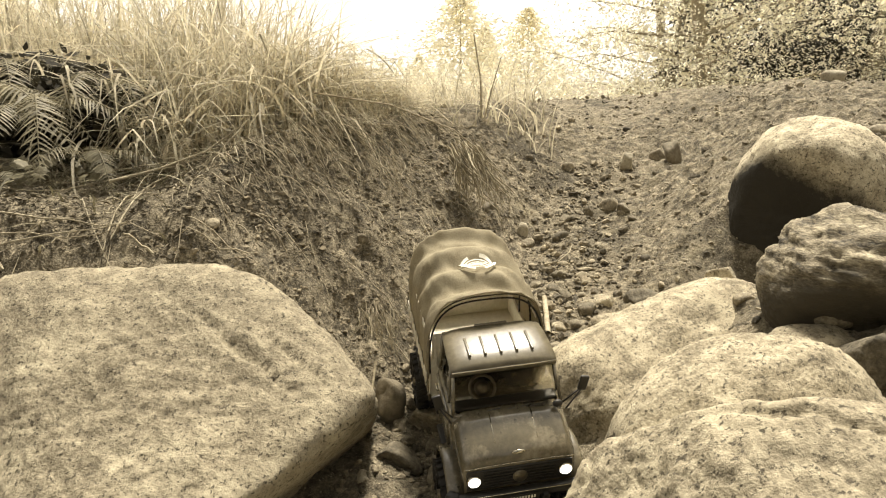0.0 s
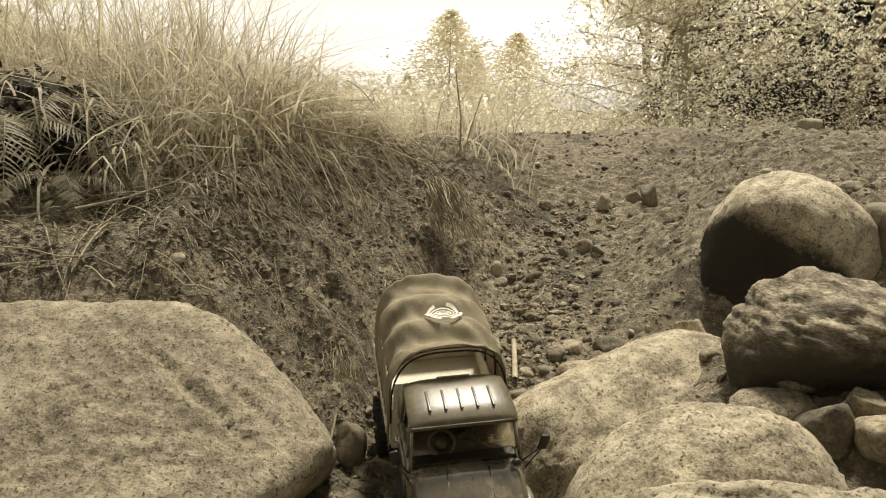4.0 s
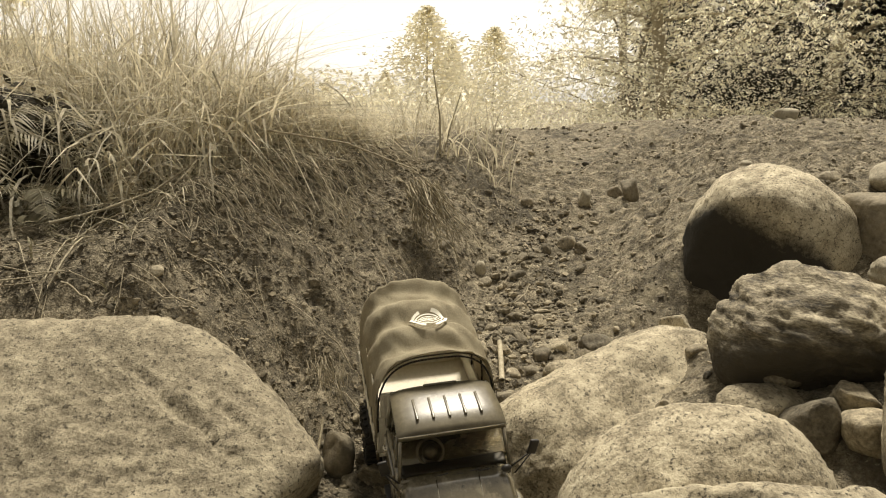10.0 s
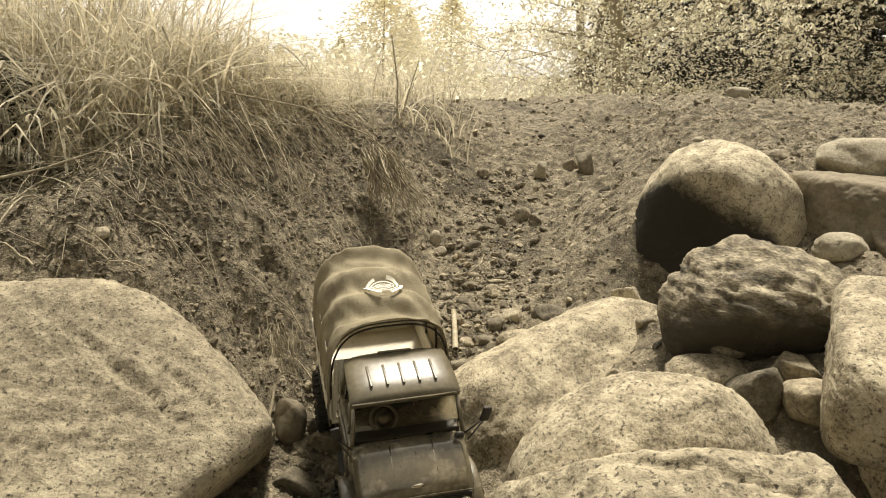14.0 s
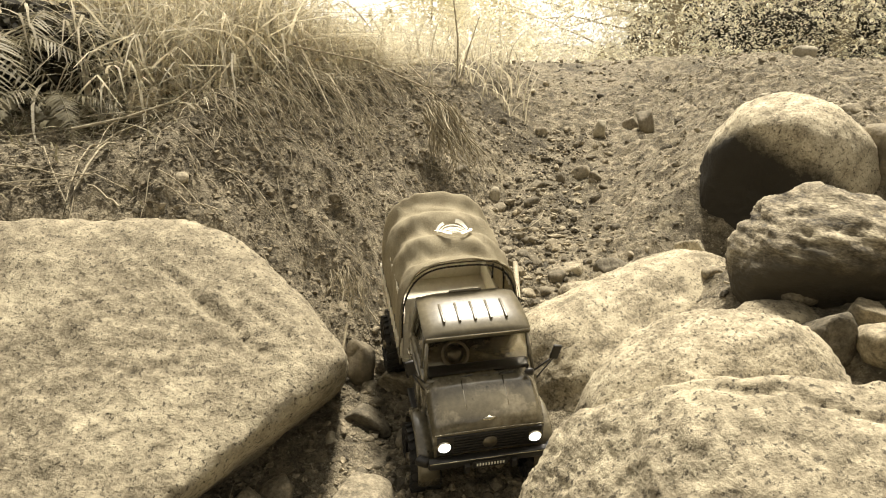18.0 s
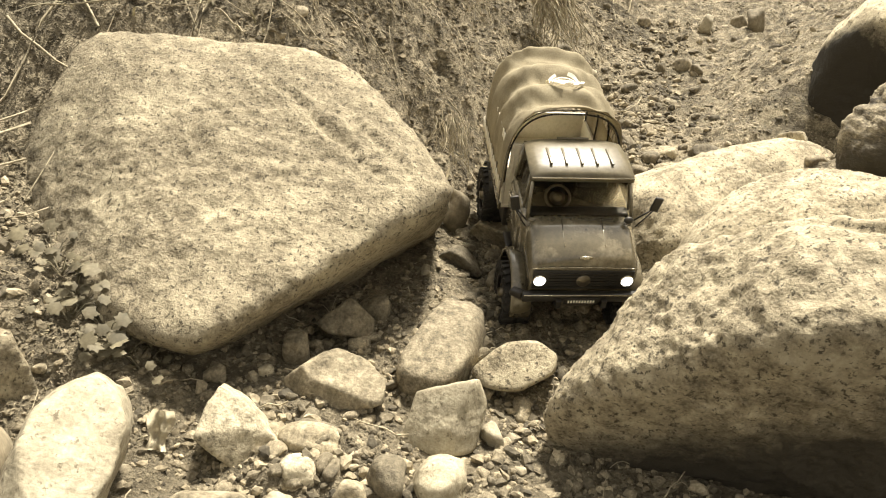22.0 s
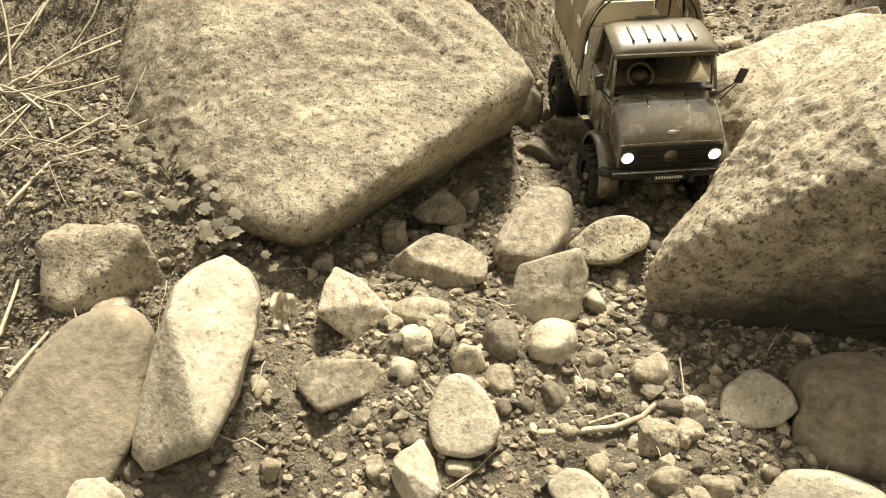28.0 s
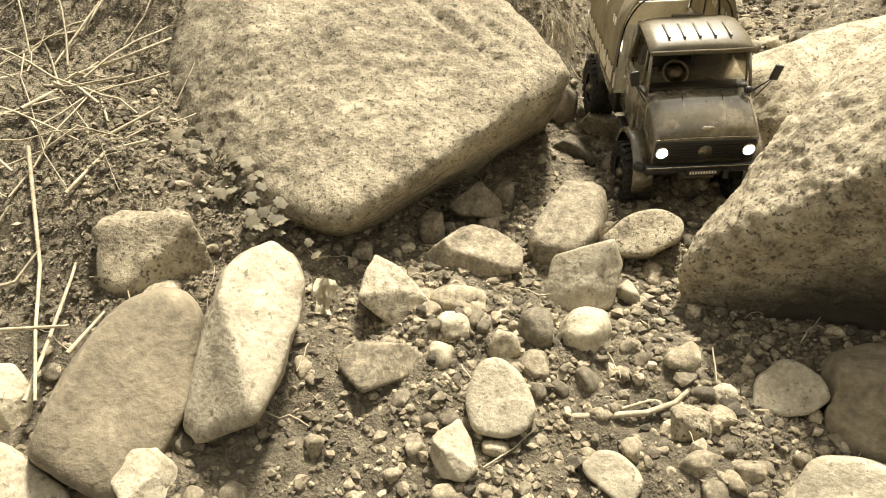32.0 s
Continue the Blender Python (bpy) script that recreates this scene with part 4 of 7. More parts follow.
stone("stone", "pale stone stuck in the bank", (0.194, 1.817, 0.204), (0.017, 0.019, 0.023), (0, 0, 0), 83, PALE, cuts=[(0.39, -0.92, 0.06, 0.0159), (-0.27, 0.95, -0.15, 0.0136), (-0.89, 0.18, 0.43, 0.0127)], lumps=.13, rough=.018, edge=14, level=3)
stone("stone", "bright white angular stone on the slope", (0.539, 2.156, 0.345), (0.033, 0.033, 0.031), (0, 0, 0), 84, PALE, cuts=[(0.93, 0.26, -0.25, 0.018), (-0.86, 0.44, 0.26, 0.0142), (0.27, -0.73, 0.63, 0.0157), (0.08, 0.2, 0.98, 0.0201), (-0.85, -0.41, 0.33, 0.0159), (0.96, -0.29, 0.03, 0.0146), (-0.4, 0.68, 0.62, 0.0209), (-0.2, -0.98, -0.07, 0.0155)], power=2.8, lumps=.06, rough=.03, edge=34, level=3)
stone("stone", "dark upright stone on the slope", (0.671, 2.143, 0.366), (0.038, 0.039, 0.041), (0, 0, 0), 85, SCHIST2, cuts=[(-0.92, 0.24, -0.31, 0.0253), (0.53, -0.82, 0.22, 0.0177), (0.12, 0.76, 0.64, 0.0278), (-0.43, -0.34, 0.84, 0.0273), (0.97, -0.07, 0.23, 0.0189), (-0.66, 0.71, -0.25, 0.0248), (0.01, -0.66, 0.75, 0.029), (0.67, 0.74, 0.04, 0.0182)], power=2.8, lumps=.06, rough=.03, edge=34, level=3)
stone("stone", "dark stone on the slope", (0.641, 2.188, 0.355), (0.030, 0.030, 0.026), (0, 0, 0), 86, SCHIST2, cuts=[(0.19, 0.89, -0.42, 0.0214), (-0.81, -0.58, 0.06, 0.0135), (0.82, -0.1, 0.56, 0.013), (-0.24, 0.28, 0.93, 0.0174), (-0.03, -0.94, 0.35, 0.015), (0.69, 0.7, -0.21, 0.017), (-0.59, -0.03, 0.81, 0.0159), (0.77, -0.64, 0.07, 0.0204)], power=2.8, lumps=.06, rough=.03, edge=34, level=3)
stone("stone", "flat stone on the gully slope", (0.446, 1.948, 0.247), (0.040, 0.025, 0.022), (0, 0, 0), 87, PEBBLE, cuts=[(0.56, 0.72, -0.42, 0.0171), (-0.97, -0.17, 0.16, 0.0255), (0.66, -0.43, 0.62, 0.0192), (-0.1, 0.37, 0.93, 0.0158), (-0.43, -0.81, 0.4, 0.0146), (0.92, 0.33, -0.22, 0.0184), (-0.65, 0.27, 0.71, 0.0209), (0.42, -0.91, -0.02, 0.0174)], power=2.8, lumps=.06, rough=.03, edge=34, level=3)
stone("stone", "pale curved stone on the gully slope", (0.471, 1.906, 0.244), (0.024, 0.022, 0.019), (0, 0, 0), 88, PEBBLE, cuts=[(-0.62, -0.75, -0.21, 0.0106), (0.96, 0.14, 0.23, 0.0122), (-0.72, 0.5, 0.48, 0.0137), (0.05, -0.2, 0.98, 0.0122), (0.48, 0.86, 0.16, 0.0159), (-0.94, -0.31, -0.13, 0.0141), (0.52, -0.24, 0.82, 0.0108), (-0.39, 0.92, 0.02, 0.0119)], power=2.8, lumps=.06, rough=.03, edge=34, level=3)
stone("stone", "pale stone on the gully slope", (0.383, 1.917, 0.236), (0.025, 0.022, 0.019), (0, 0, 0), 89, PEBBLE, cuts=[(0.72, 0.5, -0.48, 0.0143), (-0.98, 0.14, 0.12, 0.0157), (0.56, -0.68, 0.47, 0.0116), (0.03, 0.52, 0.85, 0.0147), (-0.66, -0.65, 0.39, 0.0155), (0.99, 0.04, -0.1, 0.0108), (-0.52, 0.45, 0.72, 0.0108), (0.12, -0.99, -0.09, 0.0134)], power=2.8, lumps=.06, rough=.03, edge=34, level=3)
stone("stone", "white stone on the track", (1.474, 2.836, 0.572), (0.052, 0.031, 0.026), (0, 0, 0), 90, PALE, cuts=[(-0.42, -0.83, 0.37, 0.0301), (0.95, -0.27, -0.18, 0.0413), (-0.96, -0.17, -0.24, 0.0434)], lumps=.13, rough=.018, edge=14, level=3)
stone("stone", "stone at the gully edge", (0.369, 2.175, 0.322), (0.022, 0.018, 0.016), (0, 0, 0), 91, PEBBLE, cuts=[(0.27, -0.95, 0.17, 0.0141), (0.95, -0.32, -0.03, 0.017), (0.79, -0.37, 0.49, 0.0173)], lumps=.13, rough=.018, edge=14, level=3)
stone("stone", "pale pebble behind the round boulder", (0.926, 1.965, 0.459), (0.023, 0.014, 0.012), (0, 0, 0), 92, PALE, cuts=[(-0.58, 0.5, 0.65, 0.0121), (-0.84, 0.47, 0.29, 0.0157), (0.92, -0.09, 0.39, 0.016)], lumps=.13, rough=.018, edge=14, level=3)
stone("stone", "stone behind the round boulder", (0.980, 1.650, 0.454), (0.033, 0.022, 0.020), (0, 0, 0), 93, PEBBLE, cuts=[(0.59, -0.71, 0.38, 0.0218), (0.26, -0.97, -0.04, 0.0188), (0.33, -0.61, 0.72, 0.0162)], lumps=.13, rough=.018, edge=14, level=4)
stone("stone", "smooth grey stone against the dark boulder", (0.559, 0.996, 0.247), (0.034, 0.022, 0.020), (0, 0, 0), 94, PEBBLE, cuts=[(.6, 0, .8, .03), (-.7, 0, .5, .034)], power=2.2, lumps=.05, rough=.006, level=4)
stone("stone", "sharp-edged grey stone among boulders", (0.554, 0.887, 0.226), (0.048, 0.045, 0.038), (0, 0, 0), 95, PEBBLE, cuts=[(0.44, 0.77, -0.47, 0.0254), (-0.94, -0.3, 0.19, 0.0304), (0.79, -0.36, 0.5, 0.0281), (-0.22, 0.51, 0.83, 0.0261), (-0.33, -0.92, 0.23, 0.0247), (0.86, 0.45, -0.23, 0.0288), (-0.75, 0.19, 0.64, 0.0286), (0.54, -0.84, 0.0, 0.0277)], power=2.8, lumps=.06, rough=.03, edge=34, level=4)
stone("stone", "lichened flat stone among boulders", (0.512, 0.959, 0.219), (0.060, 0.036, 0.026), (0, 0, 0), 96, GRANITE_MOSS_SHADE, cuts=[(0.31, -0.24, 0.92, 0.0275), (-0.41, -0.44, 0.8, 0.0259), (-0.15, -0.32, 0.93, 0.0209)], lumps=.13, rough=.018, edge=14, level=4)
stone("stone", "tan stone among boulders", (0.611, 0.914, 0.249), (0.040, 0.026, 0.022), (0, 0, 0), 97, PEBBLE, cuts=[(-0.54, -0.79, -0.27, 0.0195), (0.97, 0.23, 0.0, 0.0261), (-0.73, 0.41, 0.54, 0.022), (0.07, -0.21, 0.98, 0.0137), (0.38, 0.84, 0.4, 0.0178), (-0.91, -0.39, -0.15, 0.0232), (0.62, -0.22, 0.75, 0.0194), (-0.47, 0.88, 0.08, 0.0196)], power=2.8, lumps=.06, rough=.03, edge=34, level=4)
stone("stone", "rounded dull stone among boulders", (0.600, 0.853, 0.228), (0.034, 0.034, 0.029), (0, 0, 0), 98, PEBBLE, cuts=[(-0.88, -0.27, -0.39, 0.028), (0.79, 0.5, -0.36, 0.0264), (-0.05, -1.0, -0.05, 0.029)], lumps=.13, rough=.018, edge=14, level=4)
stone("stone", "smooth white oval stone among boulders", (0.917, 1.293, 0.327), (0.059, 0.035, 0.030), (0, 0, 0), 99, PALE, cuts=[(0.58, -0.51, 0.64, 0.0348), (-0.99, 0.14, -0.01, 0.0432), (-0.91, 0.05, 0.42, 0.0452)], lumps=.13, rough=.018, edge=14, level=4)
stone("stone", "speckled stone beside the round boulder", (0.839, 1.415, 0.339), (0.056, 0.037, 0.032), (0, 0, 0), 100, SPECKLED, cuts=[(-0.93, -0.02, -0.37, 0.0266), (0.73, -0.64, 0.22, 0.0251), (-0.09, 0.77, 0.63, 0.0235), (-0.21, -0.29, 0.93, 0.0222), (0.97, 0.19, 0.17, 0.0266), (-0.86, 0.52, 0.0, 0.0236), (0.22, -0.76, 0.62, 0.0164), (0.44, 0.89, 0.13, 0.0191)], power=2.8, lumps=.06, rough=.03, edge=34, level=4)
stone("stone", "dull grey stone among boulders", (1.049, 1.319, 0.340), (0.082, 0.052, 0.046), (0, 0, 0), 101, SCHIST2, cuts=[(-0.9, 0.24, -0.37, 0.0484), (0.53, -0.84, 0.14, 0.0357), (0.16, 0.88, 0.46, 0.0351), (-0.17, -0.13, 0.98, 0.0304), (0.91, -0.08, 0.4, 0.0448), (-0.67, 0.74, -0.04, 0.0442), (-0.0, -0.62, 0.79, 0.0224), (0.67, 0.73, 0.17, 0.0466)], power=2.8, lumps=.06, rough=.03, edge=34, level=4)
stone("stone", "pale cobble between boulders", (0.614, 0.803, 0.203), (0.020, 0.022, 0.024), (0, 0, 0), 102, PEBBLE, cuts=[(-0.55, -0.82, 0.13, 0.0152), (-0.29, -0.96, -0.02, 0.015), (-0.17, -0.62, 0.77, 0.0182)], lumps=.13, rough=.018, edge=14, level=4)
stone("stone", "small stone lodged at the boulder's upper end", (0.534, 1.352, 0.210), (0.035, 0.034, 0.029), (0, 0, 0), 103, GRANITE, cuts=[(0.49, 0.84, -0.21, 0.0233), (-0.93, -0.29, 0.21, 0.0164), (0.74, -0.35, 0.57, 0.0183), (-0.15, 0.36, 0.92, 0.0142), (-0.33, -0.9, 0.29, 0.0222), (0.89, 0.46, -0.04, 0.0224), (-0.57, 0.16, 0.8, 0.0208), (0.53, -0.83, 0.16, 0.0236)], power=2.8, lumps=.06, rough=.03, edge=34, level=4)
stone("stone", "broad white stone lying on a block", (1.155, 1.567, 0.464), (0.122, 0.073, 0.048), (0, 0, 0), 104, PALE, cuts=[(0.67, -0.38, 0.64, 0.0738), (0.93, 0.17, 0.33, 0.0829), (-0.38, -0.66, 0.65, 0.061)], lumps=.13, rough=.018, edge=14, level=4)

# squared blocks on the stony slope
stone("rough_block", "squared grey slab of coarse concrete among boulders", (.727, .750, .300), (.152, .135, .062), (14, 0, -32.7), 301, GRANITE, [(-.6, -.6, .5, .17)], 9, .03, .02, 6, .05, 30, "block", "blocks", grain=.012)
stone("rough_block", "dark squared stone block under a white stone", (1.115, 1.43, .372), (.19, .11, .070), (0, 2, 8), 302, SCHIST2, [(-.8, -.5, .2, .165)], 9, .05, .03, 6, .05, 24, "block", "blocks")
stone("boulder", "tan rounded boulder among smaller stones", (.72, .73, .24), (.10, .10, .13), (0, 20, 0), 303, GRANITE, [(-.8, -.2, .5, .08)], 2.4, .08, .02, 5, .02, 16, "boulder", "boulders")


# ---- gravel, cobbles and clods ----
def chunk_shapes(count, seed, level=1):
    """A few rough lumps of unit size, as arrays."""
    shapes = []
    for k in range(count):
        rng = random.Random(seed + k)
        cuts = []
        for _ in range(7):
            v = Vector((rng.uniform(-1, 1), rng.uniform(-1, 1), rng.uniform(-1, 1))).normalized()
            cuts.append((*v, rng.uniform(.28, .52)))
        bm = rock_mesh(seed + k, (1, rng.uniform(.5, .95), rng.uniform(.35, .65)), cuts, 2.8, .2, .05, level, 0, 30)
        bm.verts.ensure_lookup_table()
        shapes.append((np.array([v.co[:] for v in bm.verts]), np.array([[v.index for v in f.verts] for f in bm.faces])))
        bm.free()
    return shapes


def scatter(name, label, places, shapes, mat, seed, category, flat=True):
    """Many small lumps joined into one mesh; places: x, y, z, size."""
    rng = np.random.default_rng(seed)
    verts, faces, base = [], [], 0
    for x, y, z, s in places:
        v, f = shapes[rng.integers(len(shapes))]
        a, b = rng.uniform(0, 6.28), rng.uniform(-.5, .5)
        ca, sa, cb, sb = math.cos(a), math.sin(a), math.cos(b), math.sin(b)
        turn = np.array([[ca, -sa, 0], [sa, ca, 0], [0, 0, 1]]) @ np.array([[1, 0, 0], [0, cb, -sb], [0, sb, cb]])
        verts.append(v @ turn.T * s + (x, y, z))
        faces.append(f + base)
        base += len(v)
    V, Fc = np.concatenate(verts).astype(np.float32), np.concatenate(faces).astype(np.int32)
    me = bpy.data.meshes.new(name)
    me.vertices.add(len(V))
    me.vertices.foreach_set("co", V.ravel())
    me.loops.add(Fc.size)
    me.polygons.add(len(Fc))
    me.loops.foreach_set("vertex_index", Fc.ravel())
    me.polygons.foreach_set("loop_start", np.arange(0, Fc.size, 3, dtype=np.int32))
    me.update(calc_edges=True)
    if flat:
        me.shade_flat()
    else:
        me.shade_smooth()
    me.materials.append(mat)
    return tagged(new(name, me), label, category, kind="stuff")


def sow(count, seed, box, size, keep, sink=.5):
    """Random places on the ground within a box, with sizes that favour the small."""
    rng = np.random.default_rng(seed)
    x, y = rng.uniform(box[0], box[1], count * 4), rng.uniform(box[2], box[3], count * 4)
    ok = rng.uniform(0, 1, count * 4) < keep(x, y)
    x, y = x[ok][:count], y[ok][:count]
    s = size[0] * (size[1] / size[0]) ** (rng.uniform(0, 1, len(x)) ** 2.4)
    z = land(x, y) + s * (.5 - sink)
    return list(zip(x, y, z, s))


def bank_distance(x, y):
    return -.93 * (x + .1) + .37 * (y - 1.07)


def gully_axis(y):
    return np.interp(y, (.3, .65, .9, 1.1, 1.26, 1.4, 1.8, 2.1, 2.5), (.12, .12, .02, .03, .12, .24, .31, .44, .55))


PEBBLE_MIX = island_tone(material("mixed_pebble", (.09, .075, .048), (.215, .183, .123), (.43, .38, .27), 50, 240, .88, .6, [((.12, .1, .064), 20, .56, .7)], relief=.003), .75)
SHAPES = chunk_shapes(20, 900, 1)
ROUND = chunk_shapes(10, 950, 2)
CLOD = island_tone(material("earth_clod", (.055, .046, .029), (.16, .134, .088), (.3, .257, .173), 50, 240, .95, .4, relief=.0015), .45)
scatter("gravel", "dark angular gravel and grit in front of the boulders", sow(20000, 1, (-.75, .5, .22, .9), (.0013, .012), lambda x, y: .35 + .65 * smooth(-.1, .5, value_noise(x * 7, y * 7, 21))), SHAPES, GRAVEL, 2, "gravel")
scatter("pebbles", "small dull pebbles in front of the boulders", sow(1200, 15, (-.72, .48, .22, .85), (.005, .013), lambda x, y: .3 + .7 * smooth(-.3, .3, value_noise(x * 6, y * 6, 27))), ROUND, GRAVEL, 16, "gravel")
scatter("gravel", "stony rubble along the gully floor", sow(3200, 3, (-.15, .8, .85, 2.2), (.003, .016), lambda x, y: np.exp(-(np.abs(x - gully_axis(y)) / .11) ** 2) * (1 - .6 * smooth(1.5, 2.1, y))), SHAPES, GRAVEL, 4, "gravel")
scatter("gravel", "scattered grit on the stony slope and track", sow(11000, 5, (.25, 2.2, .9, 3.6), (.002, .012), lambda x, y: .5 + .5 * value_noise(x * 5, y * 5, 22), .62), SHAPES, GRAVEL, 6, "gravel")
scatter("earth_clods", "crumbled dark clods on the cut bank", sow(11000, 7, (-.75, .35, 1.02, 2.2), (.002, .013), lambda x, y: smooth(-.03, .03, bank_distance(x, y)) * (1 - smooth(.3, .42, bank_distance(x, y))), .72), SHAPES, CLOD, 8, "soil clods")
scatter("earth_clods", "crumbled dark clods on the slope", sow(9000, 9, (.1, 1.3, 1.1, 2.5), (.0016, .009), lambda x, y: smooth(-.2, .6, value_noise(x * 6, y * 6, 24)), .7), SHAPES, CLOD, 10, "soil clods")

scatter("gravel", "pale chips of stone stuck in the cut bank", sow(1100, 11, (-.75, .35, 1.02, 2.2), (.0025, .013), lambda x, y: smooth(-.03, .03, bank_distance(x, y)) * (1 - smooth(.3, .36, bank_distance(x, y))), .55), SHAPES, PEBBLE, 12, "gravel")

COARSE = chunk_shapes(16, 980, 2)
scatter("pebbles", "coarse angular pebbles in front of the boulders", sow(3000, 17, (-.72, .48, .22, .85), (.005, .017), lambda x, y: .15 + .85 * smooth(-.35, .3, value_noise(x * 5, y * 5, 28)), .42), COARSE, PEBBLE_MIX, 18, "gravel")
scatter("pebbles", "coarse angular pebbles along the gully floor", sow(1200, 19, (-.15, .8, .85, 2.2), (.006, .022), lambda x, y: np.exp(-(np.abs(x - gully_axis(y)) / .10) ** 2), .45), COARSE, GRAVEL, 20, "gravel")
scatter("pebbles", "angular stones scattered on the stony slope", sow(2200, 21, (.3, 2.2, 1.0, 3.4), (.004, .020), lambda x, y: .4 + .6 * value_noise(x * 4, y * 4, 23), .45), COARSE, PEBBLE_MIX, 22, "gravel")

# cobbles, each a thing of its own
COBBLE = material("cobble", (.08, .067, .043), (.195, .166, .111), (.36, .313, .216), 2.2, 14, .88, .8, [((.46, .41, .3), 1.1, .58, .72), ((.11, .092, .06), 3, .56, .68)], (.34, .5, .66), random_tone=.5, relief=.0025)
cobble_meshes = []
for k in range(10):
    rng = random.Random(700 + k)
    cuts = [(rng.uniform(-1, 1), rng.uniform(-1, 1), rng.uniform(-.5, 1), rng.uniform(.36, .6)) for _ in range(7 if k % 3 else 2)]
    bm = rock_mesh(700 + k, (1, rng.uniform(.65, .95), rng.uniform(.45, .7)), cuts, 2.4, .12, .06, 3, 0, 50)
    me = bpy.data.meshes.new("cobble")
    bm.to_mesh(me)
    bm.free()
    me.shade_smooth()
    cobble_meshes.append(me)
rng = random.Random(71)
spots = (sow(110, 30, (-.7, .45, .26, .8), (.011, .024), lambda x, y: .3 + .7 * smooth(-.3, .3, value_noise(x * 6, y * 6, 29)))
         + sow(70, 31, (-.7, .45, .24, .8), (.008, .016), lambda x, y: np.ones_like(x))
         + sow(70, 32, (-.12, .6, .85, 1.9), (.012, .028), lambda x, y: np.exp(-(np.abs(x - gully_axis(y)) / .11) ** 2))
         + sow(22, 33, (.35, 1.8, .8, 3.0), (.012, .030), lambda x, y: np.ones_like(x))
         + sow(22, 34, (-.6, .3, 1.1, 2.2), (.008, .018), lambda x, y: smooth(-.03, .03, bank_distance(x, y)) * (1 - smooth(.3, .36, bank_distance(x, y)))))
for me in cobble_meshes:
    me.materials.append(COBBLE)
for x, y, z, s in spots:
    ob = new("cobble", rng.choice(cobble_meshes))
    ob.matrix_basis = pose(x, y, z, rng.uniform(-15, 15), rng.uniform(-15, 15), rng.uniform(0, 360)) @ Matrix.Scale(s, 4)
    tagged(ob, "small dull cobble half sunk in the earth", "stone", "cobbles")


# ---- dry grass, straw, roots, ferns ----
def ribbon(verts, faces, points, width, side):
    """A thin blade along points, tapering to its tip."""
    base = len(verts)
    n = len(points)
    for i, p in enumerate(points):
        w = side * (width * (1 - (i / (n - 1)) ** 2 * .9) * .5)
        verts.append(p - w)
        verts.append(p + w)
    for i in range(n - 1):
        a = base + 2 * i
        faces.append((a, a + 1, a + 3, a + 2))


def stalk(verts, faces, points, radius, taper=.6, sides=4):
    """A thin round stem along points."""
    base, n = len(verts), len(points)
    for i, p in enumerate(points):
        t = (points[min(i + 1, n - 1)] - points[max(i - 1, 0)]).normalized()
        u = t.orthogonal().normalized()
        w = t.cross(u)
        r = radius * (1 - (1 - taper) * i / (n - 1))
        for k in range(sides):
            a = 2 * math.pi * k / sides
            verts.append(p + (u * math.cos(a) + w * math.sin(a)) * r)
    for i in range(n - 1):
        for k in range(sides):
            a, b = base + i * sides + k, base + i * sides + (k + 1) % sides
            faces.append((a, b, b + sides, a + sides))


def blade_points(root, lean, height, bend, steps=5):
    out = []
    for i in range(steps + 1):
        t = i / steps
        out.append(root + lean * (height * bend * t * t) + Vector((0, 0, height * (t - .45 * bend * t * t))))
    return out


def grass(name, label, spots, height, width, bend, mat, seed):
    rng = random.Random(seed)
    verts, faces = [], []
    for x, y in spots:
        a = rng.uniform(0, 2 * math.pi)
        lean = Vector((math.cos(a), math.sin(a), 0))
        h = rng.uniform(*height) * (.6 + .4 * rng.random())
        root = Vector((x, y, float(land(x, y)) - .005))
        ribbon(verts, faces, blade_points(root, lean, h, rng.uniform(*bend)), rng.uniform(*width), Vector((-lean.y, lean.x, rng.uniform(-.4, .4))).normalized())
    return tagged(from_arrays(name, verts, faces, mat), label, "grass", kind="stuff")


def meadow(count, seed, box, keep):
    rng = np.random.default_rng(seed)
    x, y = rng.uniform(box[0], box[1], count * 5), rng.uniform(box[2], box[3], count * 5)
    ok = rng.uniform(0, 1, len(x)) < keep(x, y)
    return list(zip(x[ok][:count], y[ok][:count]))


def on_bank(x, y):
    tuft = smooth(-.35, .35, value_noise(x * 9, y * 9, 40))
    return smooth(.385, .45, bank_distance(x, y)) * smooth(1.40, 1.50, y) * (.25 + .75 * tuft)


def tangle(name, label, spots, reach, width, seed, lift, mat):
    """Bent and broken blades that lie across one another."""
    rng = random.Random(seed)
    verts, faces = [], []
    for x, y in spots:
        p = Vector((x, y, float(land(x, y, 0)) + rng.uniform(0, lift)))
        a, n = rng.uniform(0, 2 * math.pi), rng.uniform(*reach)
        d = Vector((math.cos(a), math.sin(a), rng.uniform(-.1, .9))).normalized()
        pts, kink = [p.copy()], rng.randint(1, 4)
        for k in range(6):
            d = (d + Vector((rng.uniform(-.12, .12), rng.uniform(-.12, .12), -.16 - (.7 if k == kink else 0)))).normalized()
            p = p + d * n / 6
            p.z = max(p.z, float(land(p.x, p.y, 0)) + .006)
            pts.append(p.copy())
        side = d.cross(Vector((rng.uniform(-.4, .4), rng.uniform(-.4, .4), 1))).normalized()
        ribbon(verts, faces, pts, rng.uniform(*width), side)
    return tagged(from_arrays(name, verts, faces, mat), label, "grass", kind="stuff")


